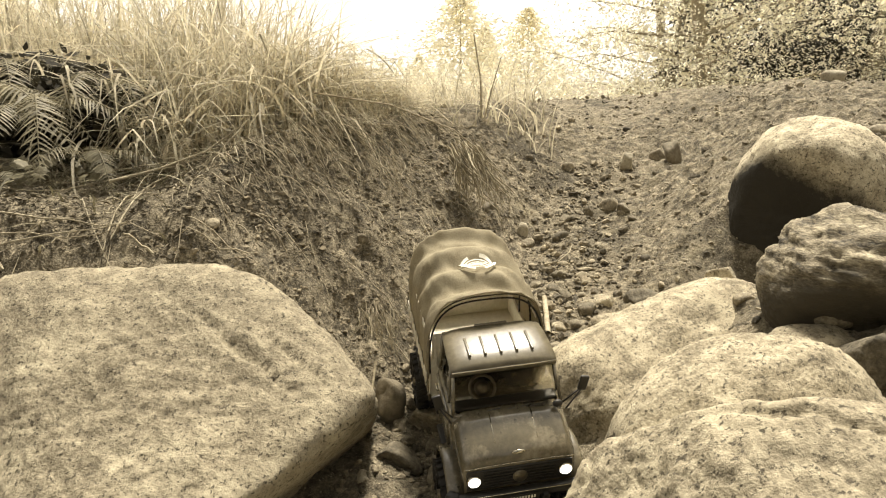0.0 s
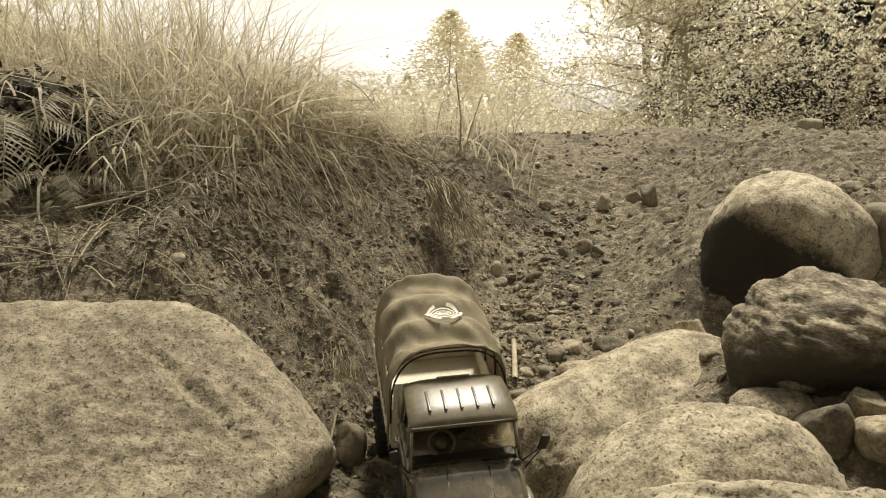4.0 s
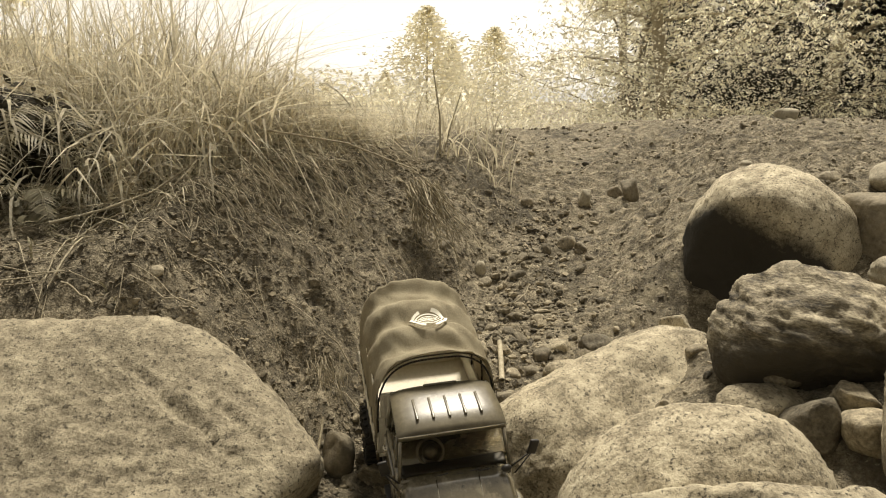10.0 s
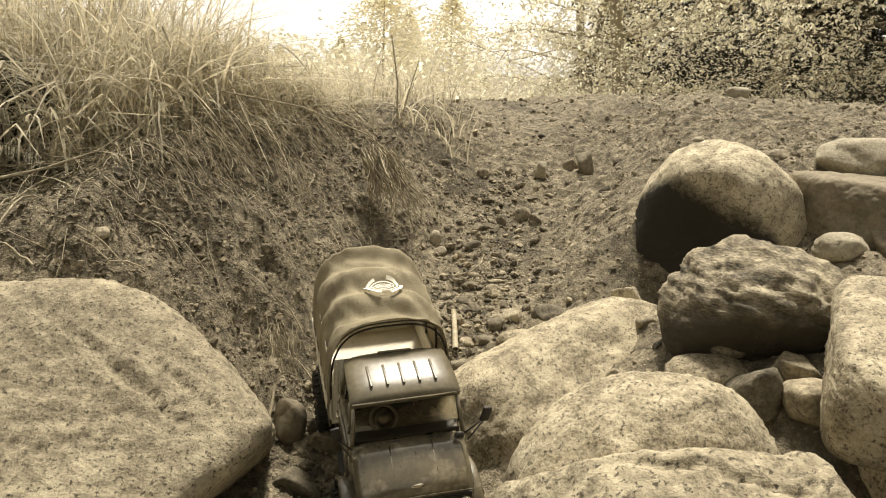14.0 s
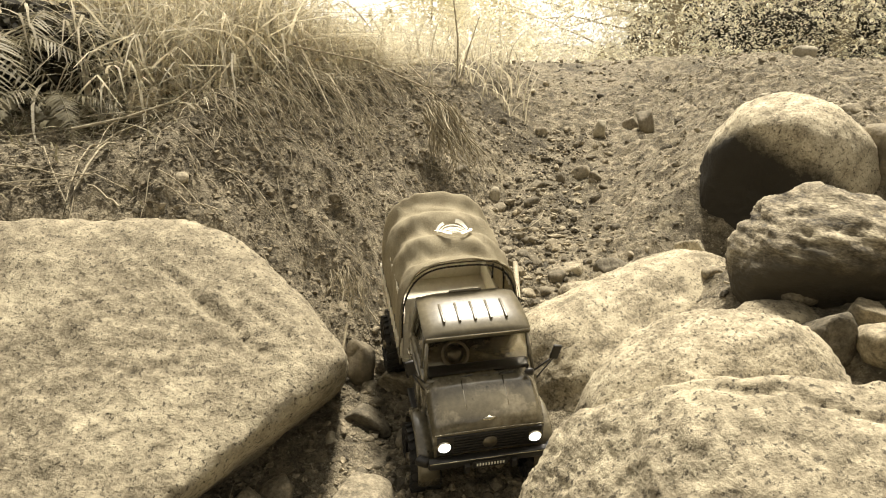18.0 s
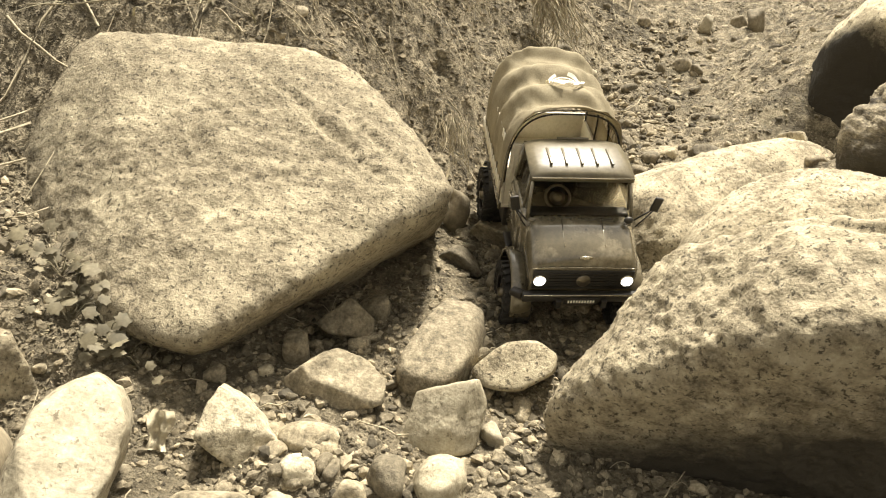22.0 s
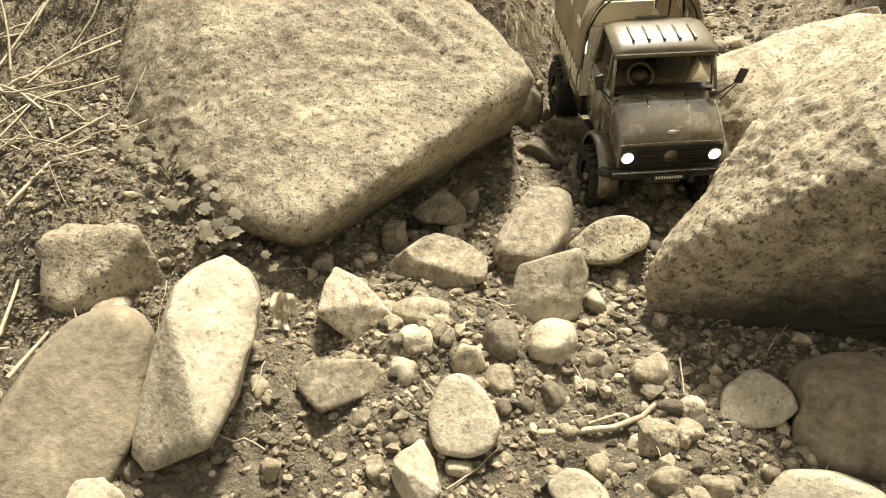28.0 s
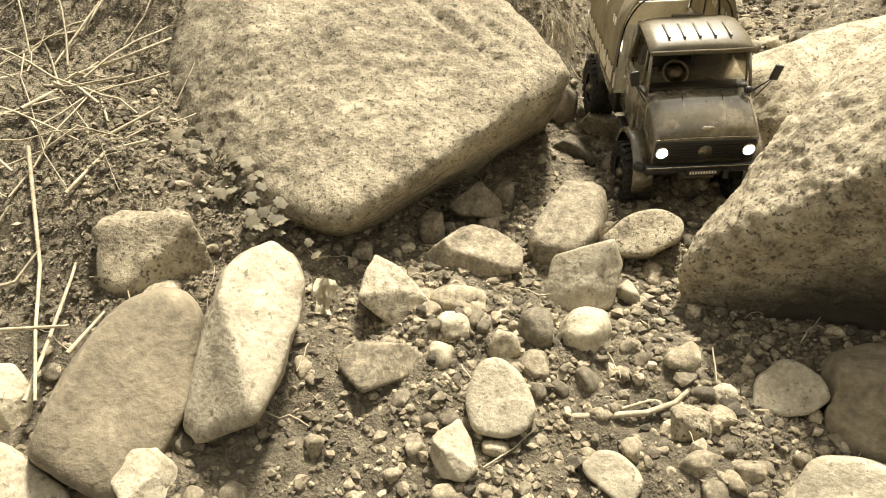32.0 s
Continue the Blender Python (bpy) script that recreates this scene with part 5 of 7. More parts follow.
grass("dry_grass", "tangled dry straw-coloured grass on the bank top", meadow(5200, 41, (-.75, .3, 1.32, 2.5), on_bank), (.04, .13), (.0025, .0065), (.5, 2.0), STRAW, 42)
tangle("fallen_grass", "matted fallen blades of dry grass on the bank top", meadow(2600, 34, (-.68, .3, 1.3, 2.4), lambda x, y: smooth(.385, .45, bank_distance(x, y)) * smooth(1.38, 1.48, y) * (.35 + .65 * smooth(-.3, .3, value_noise(x * 7, y * 7, 33)))), (.07, .22), (.0018, .0058), 32, .10, STRAW)
grass("dry_grass", "bent dry stems leaning out over the bank edge", meadow(520, 39, (-.7, .3, 1.3, 2.3), lambda x, y: smooth(.35, .39, bank_distance(x, y)) * (1 - smooth(.44, .5, bank_distance(x, y)))), (.03, .11), (.0016, .004), (1.0, 2.4), STRAW, 38)


def reach_of(x, y):
    """How tall the reeds stand: highest at the fern end of the bank, low near the gully."""
    return np.interp(x + .25 * (y - 1.8), (-2, -.5, -.34, -.18, -.04, .1), (.58, .55, .40, .27, .14, .06))


def reeds(name, label, spots, share, width, bend, mat, seed):
    """Standing blades whose height follows the lie of the bank, some snapped over."""
    rng = random.Random(seed)
    verts, faces = [], []
    for x, y in spots:
        a = rng.uniform(0, 2 * math.pi)
        lean = Vector((math.cos(a) + .2, math.sin(a), 0))
        h = float(reach_of(x, y)) * rng.uniform(*share)
        root = Vector((x, y, float(land(x, y)) - .005))
        pts = blade_points(root, lean, h, rng.uniform(*bend), 6)
        if rng.random() < .3:
            k = rng.randint(2, 4)
            out = Vector((rng.uniform(-1, 1), rng.uniform(-1, 1), rng.uniform(-.7, .1))).normalized()
            for j in range(k + 1, 7):
                pts[j] = pts[k] + out * (h * .16 * (j - k))
        ribbon(verts, faces, pts, rng.uniform(*width), Vector((-lean.y, lean.x, rng.uniform(-.4, .4))).normalized())
    return tagged(from_arrays(name, verts, faces, mat), label, "grass", kind="stuff")


reeds("dry_grass", "tall dry reed-like grass on the bank top", meadow(1500, 43, (-1.2, .08, 1.46, 2.3), lambda x, y: on_bank(x, y) * np.maximum(smooth(-.74, -.62, x), smooth(1.8, 1.95, y))), (.4, 1.15), (.002, .0075), (.2, 1.7), STRAW, 44)
reeds("dry_grass", "thin standing stalks of dead grass on the bank top", meadow(2600, 143, (-1.3, .12, 1.46, 2.5), lambda x, y: on_bank(x, y) * np.maximum(smooth(-.74, -.62, x), smooth(1.8, 1.95, y))), (.3, 1.15), (.0012, .003), (.1, 1.3), STRAW, 144)
reeds("dry_grass", "tall dry grass behind the ferns", meadow(1500, 29, (-1.9, -.55, 1.75, 2.6), lambda x, y: np.ones_like(x)), (.5, 1.2), (.002, .007), (.15, .9), STRAW, 28)
tangle("fallen_grass", "broken reed blades leaning on the tall grass", meadow(900, 31, (-.9, .1, 1.42, 2.1), lambda x, y: on_bank(x, y)), (.10, .30), (.002, .0075), 30, .20, STRAW)
grass("dry_grass", "thin dry grass farther back on the bank", meadow(3000, 45, (-2.6, .35, 2.2, 4.2), lambda x, y: .3 + .7 * smooth(-.3, .3, value_noise(x * 5, y * 5, 46))), (.10, .34), (.003, .007), (.3, 1.6), STRAW, 47)
grass("dark_grass", "dark matted grass on the shaded bank", meadow(500, 37, (-1.1, -.42, 1.05, 1.7), lambda x, y: .3 + .7 * smooth(-.2, .4, value_noise(x * 8, y * 8, 36))), (.03, .11), (.002, .005), (.6, 2.2), EVERGREEN, 35)
grass("short_grass", "short scruffy moss and grass beside the huge boulder", meadow(2600, 48, (-1.05, -.36, .52, .95), lambda x, y: smooth(-.4, -.5, x + .25 * (y - .7)) * (.4 + .6 * smooth(-.2, .4, value_noise(x * 14, y * 14, 49)))), (.006, .02), (.0012, .0022), (.3, 1.2), EVERGREEN, 50)


def lying(name, label, count, box, length, radius, seed, keep, mat, lift=.004):
    """Dead stalks that lie on the ground."""
    rng = random.Random(seed)
    verts, faces = [], []
    for x, y in meadow(count, seed, box, keep):
        a, n = rng.uniform(0, 2 * math.pi), rng.uniform(*length)
        pts = []
        for i in range(6):
            t = i / 5 - .5
            a += rng.uniform(-.12, .12)
            px, py = x + math.cos(a) * n * t, y + math.sin(a) * n * t
            pts.append(Vector((px, py, 0)))
        hs = [float(land(p.x, p.y)) for p in pts]
        z0, z1 = hs[0], hs[-1]
        for i, p in enumerate(pts):
            p.z = max(hs[i], z0 + (z1 - z0) * i / 5) + lift + rng.uniform(0, .01)
        stalk(verts, faces, pts, rng.uniform(*radius), .6, 4)
    return tagged(from_arrays(name, verts, faces, mat), label, "straw", kind="stuff")


lying("straw_litter", "loose dead straw lying on the bank beside the boulder", 120, (-1.1, -.48, .6, 1.5), (.05, .30), (.0008, .0024), 51, lambda x, y: np.where(y > 1.05, 1.0, smooth(-.60, -.68, x)), TWIG)
lying("straw_litter", "bits of dead straw on the cut bank", 160, (-.6, .35, 1.1, 2.2), (.03, .12), (.0006, .0014), 52, lambda x, y: smooth(.0, .05, bank_distance(x, y)), TWIG)
lying("straw_litter", "fine dead stems among the gravel", 70, (-.7, .4, .3, .9), (.02, .07), (.0005, .0012), 53, lambda x, y: np.ones_like(x), TWIG)

def litter(name, label, count, box, size, seed, keep, mat):
    """Small curled flakes of dead leaf and grass on the ground."""
    rng = random.Random(seed)
    verts, faces = [], []
    for x, y in meadow(count, seed, box, keep):
        a, s = rng.uniform(0, 6.28), rng.uniform(*size)
        u = Vector((math.cos(a), math.sin(a), rng.uniform(-.5, .5))) * s
        w = Vector((-math.sin(a), math.cos(a), rng.uniform(-.6, .6))) * s * rng.uniform(.15, .5)
        c = Vector((x, y, float(land(x, y)) + .002 + .4 * s * rng.random()))
        b = len(verts)
        verts.extend((c - u, c - w + Vector((0, 0, .2 * s)), c + u, c + w + Vector((0, 0, .2 * s))))
        faces.append((b, b + 1, b + 2, b + 3))
    return tagged(from_arrays(name, verts, faces, mat, True), label, "leaf litter", kind="stuff")


LITTER = island_tone(material("leaf_litter", (.07, .058, .037), (.165, .14, .093), (.29, .25, .17), 60, 200, .9, .2), .4)
litter("leaf_litter", "brown crumbs of dead leaves and moss beside the boulder", 14000, (-1.1, -.38, .48, 1.2), (.001, .0055), 54, lambda x, y: smooth(-.40, -.52, x + .25 * (y - .7)), LITTER)
litter("leaf_litter", "crumbs of dead grass and root on the bank", 5000, (-.8, .35, 1.1, 2.2), (.002, .010), 55, lambda x, y: smooth(.12, .3, bank_distance(x, y)), LITTER)

# roots and limp straw that hang over the scarp
rng = random.Random(60)
verts, faces = [], []
for x, y in meadow(420, 61, (-.6, .32, 1.2, 2.25), lambda x, y: smooth(.22, .30, bank_distance(x, y)) * (1 - smooth(.34, .38, bank_distance(x, y)))):
    p = Vector((x, y, float(land(x, y)) + .004))
    pts, way, n = [p.copy()], Vector((.9, -.36, .1)), rng.uniform(.03, .13)
    for i in range(6):
        way = (way + Vector((rng.uniform(-.5, .5), rng.uniform(-.5, .5), -.45))).normalized()
        p = p + way * n / 6
        p.z = max(p.z, float(land(p.x, p.y)) + .003)
        pts.append(p.copy())
    stalk(verts, faces, pts, rng.uniform(.0006, .0016), .4, 4)
tagged(from_arrays("hanging_roots", verts, faces, TWIG), "thin pale roots hanging out of the cut bank", "roots", kind="stuff")


def tuft(name, label, at, count, spread, length, radius, seed, way=(.5, -.5, -.6)):
    """A bundle of limp stems that droops from one spot."""
    rng = random.Random(seed)
    verts, faces = [], []
    for _ in range(count):
        p = Vector(at) + Vector((rng.uniform(-1, 1), rng.uniform(-1, 1), rng.uniform(-.5, .5))) * spread
        d = Vector(way).normalized()
        pts, n = [p.copy()], rng.uniform(*length)
        for i in range(7):
            d = (d + Vector((rng.uniform(-.45, .45), rng.uniform(-.45, .45), rng.uniform(-.4, .1)))).normalized()
            p = p + d * n / 7
            p.z = max(p.z, float(land(p.x, p.y)) + .002)
            pts.append(p.copy())
        stalk(verts, faces, pts, rng.uniform(*radius), .4, 4)
    return tagged(from_arrays(name, verts, faces, TWIG), label, "roots", kind="stuff")


tuft("straw_tuft", "limp tuft of dry straw hanging on the bank", (.045, 1.78, .42), 120, .04, (.06, .20), (.0011, .0027), 62)
tuft("root_tangle", "tangle of fine pale roots behind the boulder", (-.115, 1.135, .215), 46, .03, (.03, .10), (.0006, .0014), 63, (.3, -.6, -.6))
tuft("straw_tuft", "small tuft of roots in the bank face", (-.12, 1.42, .44), 26, .03, (.04, .12), (.0006, .0012), 64)
tuft("straw_tuft", "small tuft of roots in the bank face", (-.33, 1.36, .42), 26, .03, (.04, .11), (.0006, .0012), 65)


for k, (y, n) in enumerate(((1.36, 34), (1.44, 44), (1.53, 50), (1.61, 40), (1.70, 54), (1.79, 44), (1.88, 36), (1.98, 30))):
    x = -.1 - (.365 - .37 * (y - 1.07)) / .93
    tuft("root_fringe", "pale roots and limp straw hanging from the turf edge", (x, y, float(land(x, y)) + .004), n, .045, (.03, .12), (.0007, .0018), 260 + k, (.6, -.45, -.5))


def stick(name, label, pts, radius, category="stick", taper=.6):
    verts, faces = [], []
    stalk(verts, faces, [Vector(p) for p in pts], radius, taper, 7)
    return tagged(from_arrays(name, verts, faces, TWIG), label, category, "sticks and stems")


stick("stick", "short pale stick standing among stones", [(.195, 1.32, .108), (.200, 1.38, .125), (.205, 1.45, .140)], .006, taper=.9)
stick("twig", "broken white twig end hanging before the egg stone", [(-.107, 1.045, .165), (-.109, 1.03, .145), (-.113, 1.01, .122)], .0022, taper=.8)
stick("root", "curved pale root lying on the gravel", [(-.075, .449, -.066), (-.04, .452, -.062), (.0, .458, -.058), (.03, .472, -.052), (.044, .485, -.045)], .0042)
stick("root", "thin pale root lying on the gravel", [(-.07, .455, -.066), (-.03, .462, -.062), (.005, .475, -.055)], .0024)
stick("twig", "thin dark twig among the boulders", [(.50, 1.12, .22), (.53, 1.10, .215), (.56, 1.09, .20)], .002)
stick("stem", "thin upright stem in the gully", [(.115, 1.39, .12), (.116, 1.39, .16), (.113, 1.39, .185)], .0014)
stick("stem", "curved stem on the gully slope", [(.22, 1.62, .165), (.26, 1.63, .17), (.29, 1.66, .185), (.30, 1.68, .20)], .0018)
stick("straw", "long bleached straw lying across the bank", [(-.60, 1.29, .415), (-.53, 1.34, .43), (-.46, 1.40, .455), (-.40, 1.45, .50)], .0028)
stick("straw", "long bleached straw lying across the bank", [(-.49, 1.30, .39), (-.44, 1.36, .44), (-.39, 1.42, .50)], .0024)
stick("straw", "long bleached straw leaning over the bank edge", [(-.28, 1.60, .56), (-.12, 1.66, .53), (.02, 1.72, .47), (.08, 1.76, .42)], .0022)
stick("straw", "long bleached straw beside the boulder", [(-.62, .36, -.045), (-.635, .42, -.03), (-.66, .52, .0), (-.69, .62, .03)], .0026)
stick("straw", "bleached straw beside the boulder", [(-.80, .80, .16), (-.74, .84, .18), (-.69, .90, .20)], .003)
stick("straw", "bleached straw beside the boulder", [(-.86, .78, .15), (-.78, .77, .155), (-.72, .80, .165)], .0026)
stick("straw", "bleached straw beside the boulder", [(-.76, .66, .09), (-.70, .72, .11), (-.66, .78, .13)], .003)
stick("straw", "bleached straw beside the boulder", [(-.83, .62, .06), (-.75, .66, .09), (-.69, .70, .10), (-.66, .73, .115)], .0024)
for line in (((-.766, .64, .02), (-.70, .526, -.008), (-.652, .437, -.014), (-.585, .335, -.02)), ((-.72, .418, -.012), (-.619, .447, -.012)), ((-.76, .47, -.004), (-.723, .509, -.008), (-.708, .539, -.004)),
             ((-.785, .51, .0), (-.759, .574, .01)), ((-.60, .41, -.02), (-.597, .479, -.012)), ((-.81, .70, .075), (-.80, .78, .10), (-.79, .86, .13)), ((-.76, .80, .12), (-.71, .73, .10)),
             ((-.90, .86, .15), (-.83, .90, .17), (-.80, .98, .19)), ((-.88, .74, .12), (-.84, .83, .145), (-.82, .94, .18)), ((-.95, .93, .18), (-.86, .85, .15), (-.79, .76, .115)), ((-.70, .60, .03), (-.68, .67, .06), (-.65, .72, .09))):
    stick("straw", "bleached dead straw lying on the earth", [(x, y, max(z, float(land(x, y, 0)) + .012)) for x, y, z in line], .0027)
stick("sapling", "thin leafless sapling on the bank top", [(.10, 2.0, .48), (.098, 2.0, .58), (.08, 2.0, .70)], .003)
stick("sapling", "thin leafless sapling on the bank top", [(.11, 2.02, .48), (.13, 2.02, .56), (.155, 2.03, .64)], .0022)


FROND = thin(island_tone(material("fern_frond", (.13, .115, .068), (.25, .222, .138), (.36, .322, .21), 40, 150, .6, .2), .3), .35)


def fern(at, fronds, length, seed):
    base = new("fern")
    base.location = at
    tagged(base, "drooping green fern on the shaded bank", "fern", "ferns")
    rng = random.Random(seed)
    for k in range(fronds):
        a = 2 * math.pi * k / fronds + rng.uniform(-.3, .3)
        out, n = Vector((math.cos(a), math.sin(a), 0)), length * rng.uniform(.75, 1.1)
        q0 = rng.uniform(.75, 1.15)
        sway = Vector((-out.y, out.x, 0)) * rng.uniform(-.25, .25)
        rib = [out * (n * t) + sway * (n * t * t) + Vector((0, 0, n * q0 * (.95 * t - 1.3 * t * t))) for t in [i / 36 for i in range(37)]]
        verts, faces = [], []
        stalk(verts, faces, rib, .0018, .3, 5)
        for i in range(4, 36):
            t = i / 36
            d = (rib[i + 1] - rib[i - 1]).normalized()
            for s in (-1, 1):
                leaf = (d.cross(Vector((0, 0, 1))).normalized() * s + d * rng.uniform(.25, .5) + Vector((0, 0, rng.uniform(-.35, .05)))).normalized()
                m = (n * .19 * math.sin(math.pi * min(1, .16 + t * .84)) ** .8 + .006) * rng.uniform(.85, 1.1)
                pts = [rib[i] + leaf * (m * q) + Vector((0, 0, -.3 * m * q * q)) for q in (0, .3, .65, 1)]
                b = len(verts)
                for q, p in zip((.6, 1, .7, .1), pts):
                    w = d * (n * .0095 * q)
                    verts.extend((p - w, p + w))
                faces.extend((b + 2 * j, b + 2 * j + 1, b + 2 * j + 3, b + 2 * j + 2) for j in range(3))
        ob = from_arrays("frond", verts, faces, FROND)
        ob.parent = base
    return base


for k, (x, y, z, fronds, n) in enumerate(((-.80, 1.44, .52, 8, .24), (-.93, 1.46, .54, 8, .27), (-1.05, 1.30, .42, 7, .25), (-.74, 1.62, .56, 7, .24), (-.98, 1.62, .60, 8, .28), (-.68, 1.40, .44, 6, .17))):
    fern((x, y, z), fronds, n, 80 + k)


def thicket(name, label, centre, size, count, leaf, mat, seed):
    """Dense small leaves that fill a lump of space."""
    rng = random.Random(seed)
    verts, faces = [], []
    for _ in range(count):
        q = Vector((rng.gauss(0, .45), rng.gauss(0, .45), rng.gauss(0, .45)))
        if q.length > 1.05:
            continue
        p = Vector(centre) + Vector((q.x * size[0], q.y * size[1], q.z * size[2]))
        if p.z < float(land(p.x, p.y, 0)):
            continue
        d = Vector((rng.uniform(-1, 1), rng.uniform(-1, 1), rng.uniform(-1, .4))).normalized()
        s = leaf * rng.uniform(.5, 1.2)
        w, b = d.orthogonal().normalized() * s * .24, len(verts)
        verts.extend((p, p + d * s * .4 - w, p + d * s, p + d * s * .4 + w))
        faces.append((b, b + 1, b + 2, b + 3))
    return tagged(from_arrays(name, verts, faces, mat, True), label, "undergrowth", kind="stuff")


# These near-black leaf lumps stand in for the shadow under the ferns.
thicket("undergrowth", "mass of near-black leaves put in as the shadowed hollow under the ferns", (-.90, 1.62, .50), (.28, .15, .15), 13000, .032, DARK_LEAF, 84)
thicket("undergrowth", "mass of near-black leaves put in as the shadowed hollow under the ferns", (-1.25, 1.66, .54), (.32, .20, .18), 11000, .036, DARK_LEAF, 85)


def herb(at, leaves, size, seed, mat, label):
    """A low plant with lobed leaves on short stems."""
    base = new("herb")
    base.location = at
    tagged(base, label, "plant", "low plants")
    rng = random.Random(seed)
    for k in range(leaves):
        a, n = rng.uniform(0, 6.28), size * rng.uniform(.5, 1.6)
        tip = Vector((math.cos(a) * n, math.sin(a) * n, size * rng.uniform(.3, 1.2)))
        verts, faces = [], []
        stalk(verts, faces, [Vector((0, 0, 0)), tip * .5 + Vector((0, 0, size * .3)), tip], .0008, .7, 3)
        b = len(verts)
        verts.append(tip + Vector((0, 0, .002)))
        s = size * rng.uniform(.3, .6)
        tilt = Vector((rng.uniform(-.5, .5), rng.uniform(-.9, .1), 1)).normalized()
        u = tilt.orthogonal().normalized()
        w = tilt.cross(u)
        for j in range(14):
            q = 2 * math.pi * j / 14
            r = s * (1 if j % 2 else .74) * (.75 + .25 * math.cos(q)) * rng.uniform(.8, 1.05)
            verts.append(tip + (u * math.cos(q) + w * math.sin(q)) * r - tilt * (r * r * 6))
        faces.extend((b, b + 1 + j, b + 1 + (j + 1) % 14) for j in range(14))
        from_arrays("leaf", verts, faces, mat).parent = base
    return base


WEED = thin(material("weed_leaf", (.085, .074, .044), (.175, .153, .096), (.28, .247, .16), 40, 120, .7, .2, random_tone=.3), .3)
for k, (x, y) in enumerate(((-.53, .70), (-.50, .675), (-.47, .655), (-.555, .715), (-.445, .648), (-.52, .665), (-.575, .735), (-.42, .64))):
    herb((x, y, float(land(x, y)) - .003), 10, .03, 90 + k, WEED, "small lobed weed leaves at the boulder's foot")
for k, (x, y) in enumerate(((-.78, 1.22), (-.70, 1.30), (-.86, 1.15), (-.9, 1.35), (-.66, 1.38))):
    herb((x, y, float(land(x, y)) - .003), 12, .045, 95 + k, EVERGREEN, "dark leafy weed on the shaded bank")

# crumpled dead leaf on the gravel
bm = bmesh.new()
bmesh.ops.create_grid(bm, x_segments=14, y_segments=14, size=.02)
for v in bm.verts:
    v.co = Vector((v.co.x * (.9 + .25 * math.sin(v.co.y * 160)), v.co.y * 1.7, .022 * noise.noise(v.co * 70) + .008 * noise.noise(v.co * 190)))
dead = part("dead_leaf", bm, thin(material("dead_leaf", (.4, .35, .24), (.56, .5, .36), (.68, .62, .46), 40, 150, .8, .3), .2))
dead.matrix_basis = pose(-.37, .565, float(land(-.37, .565)) + .018, 55, 8, 12) @ Matrix.Scale(.62, 4)
tagged(dead, "crumpled pale dead leaf on the gravel", "leaf")


# ---- trees and woods behind ----
def limb(verts, faces, pts, r0, r1, sides=7):
    base, n = len(verts), len(pts)
    for i, p in enumerate(pts):
        t = (pts[min(i + 1, n - 1)] - pts[max(i - 1, 0)]).normalized()
        u = t.orthogonal().normalized()
        w = t.cross(u)
        r = r0 + (r1 - r0) * i / (n - 1)
        for k in range(sides):
            a = 2 * math.pi * k / sides
            verts.append(p + (u * math.cos(a) + w * math.sin(a)) * r * (1 + .12 * noise.noise(p * 9 + u * k)))
    for i in range(n - 1):
        for k in range(sides):
            a, b = base + i * sides + k, base + i * sides + (k + 1) % sides
            faces.append((a, b, b + sides, a + sides))


def wander(start, way, length, steps, rng, droop=0.0, wobble=.25):
    pts, p, d = [start.copy()], start.copy(), way.normalized()
    for _ in range(steps):
        d = (d + Vector((rng.uniform(-1, 1), rng.uniform(-1, 1), rng.uniform(-1, 1))) * wobble + Vector((0, 0, -droop))).normalized()
        p = p + d * length / steps
        pts.append(p.copy())
    return pts


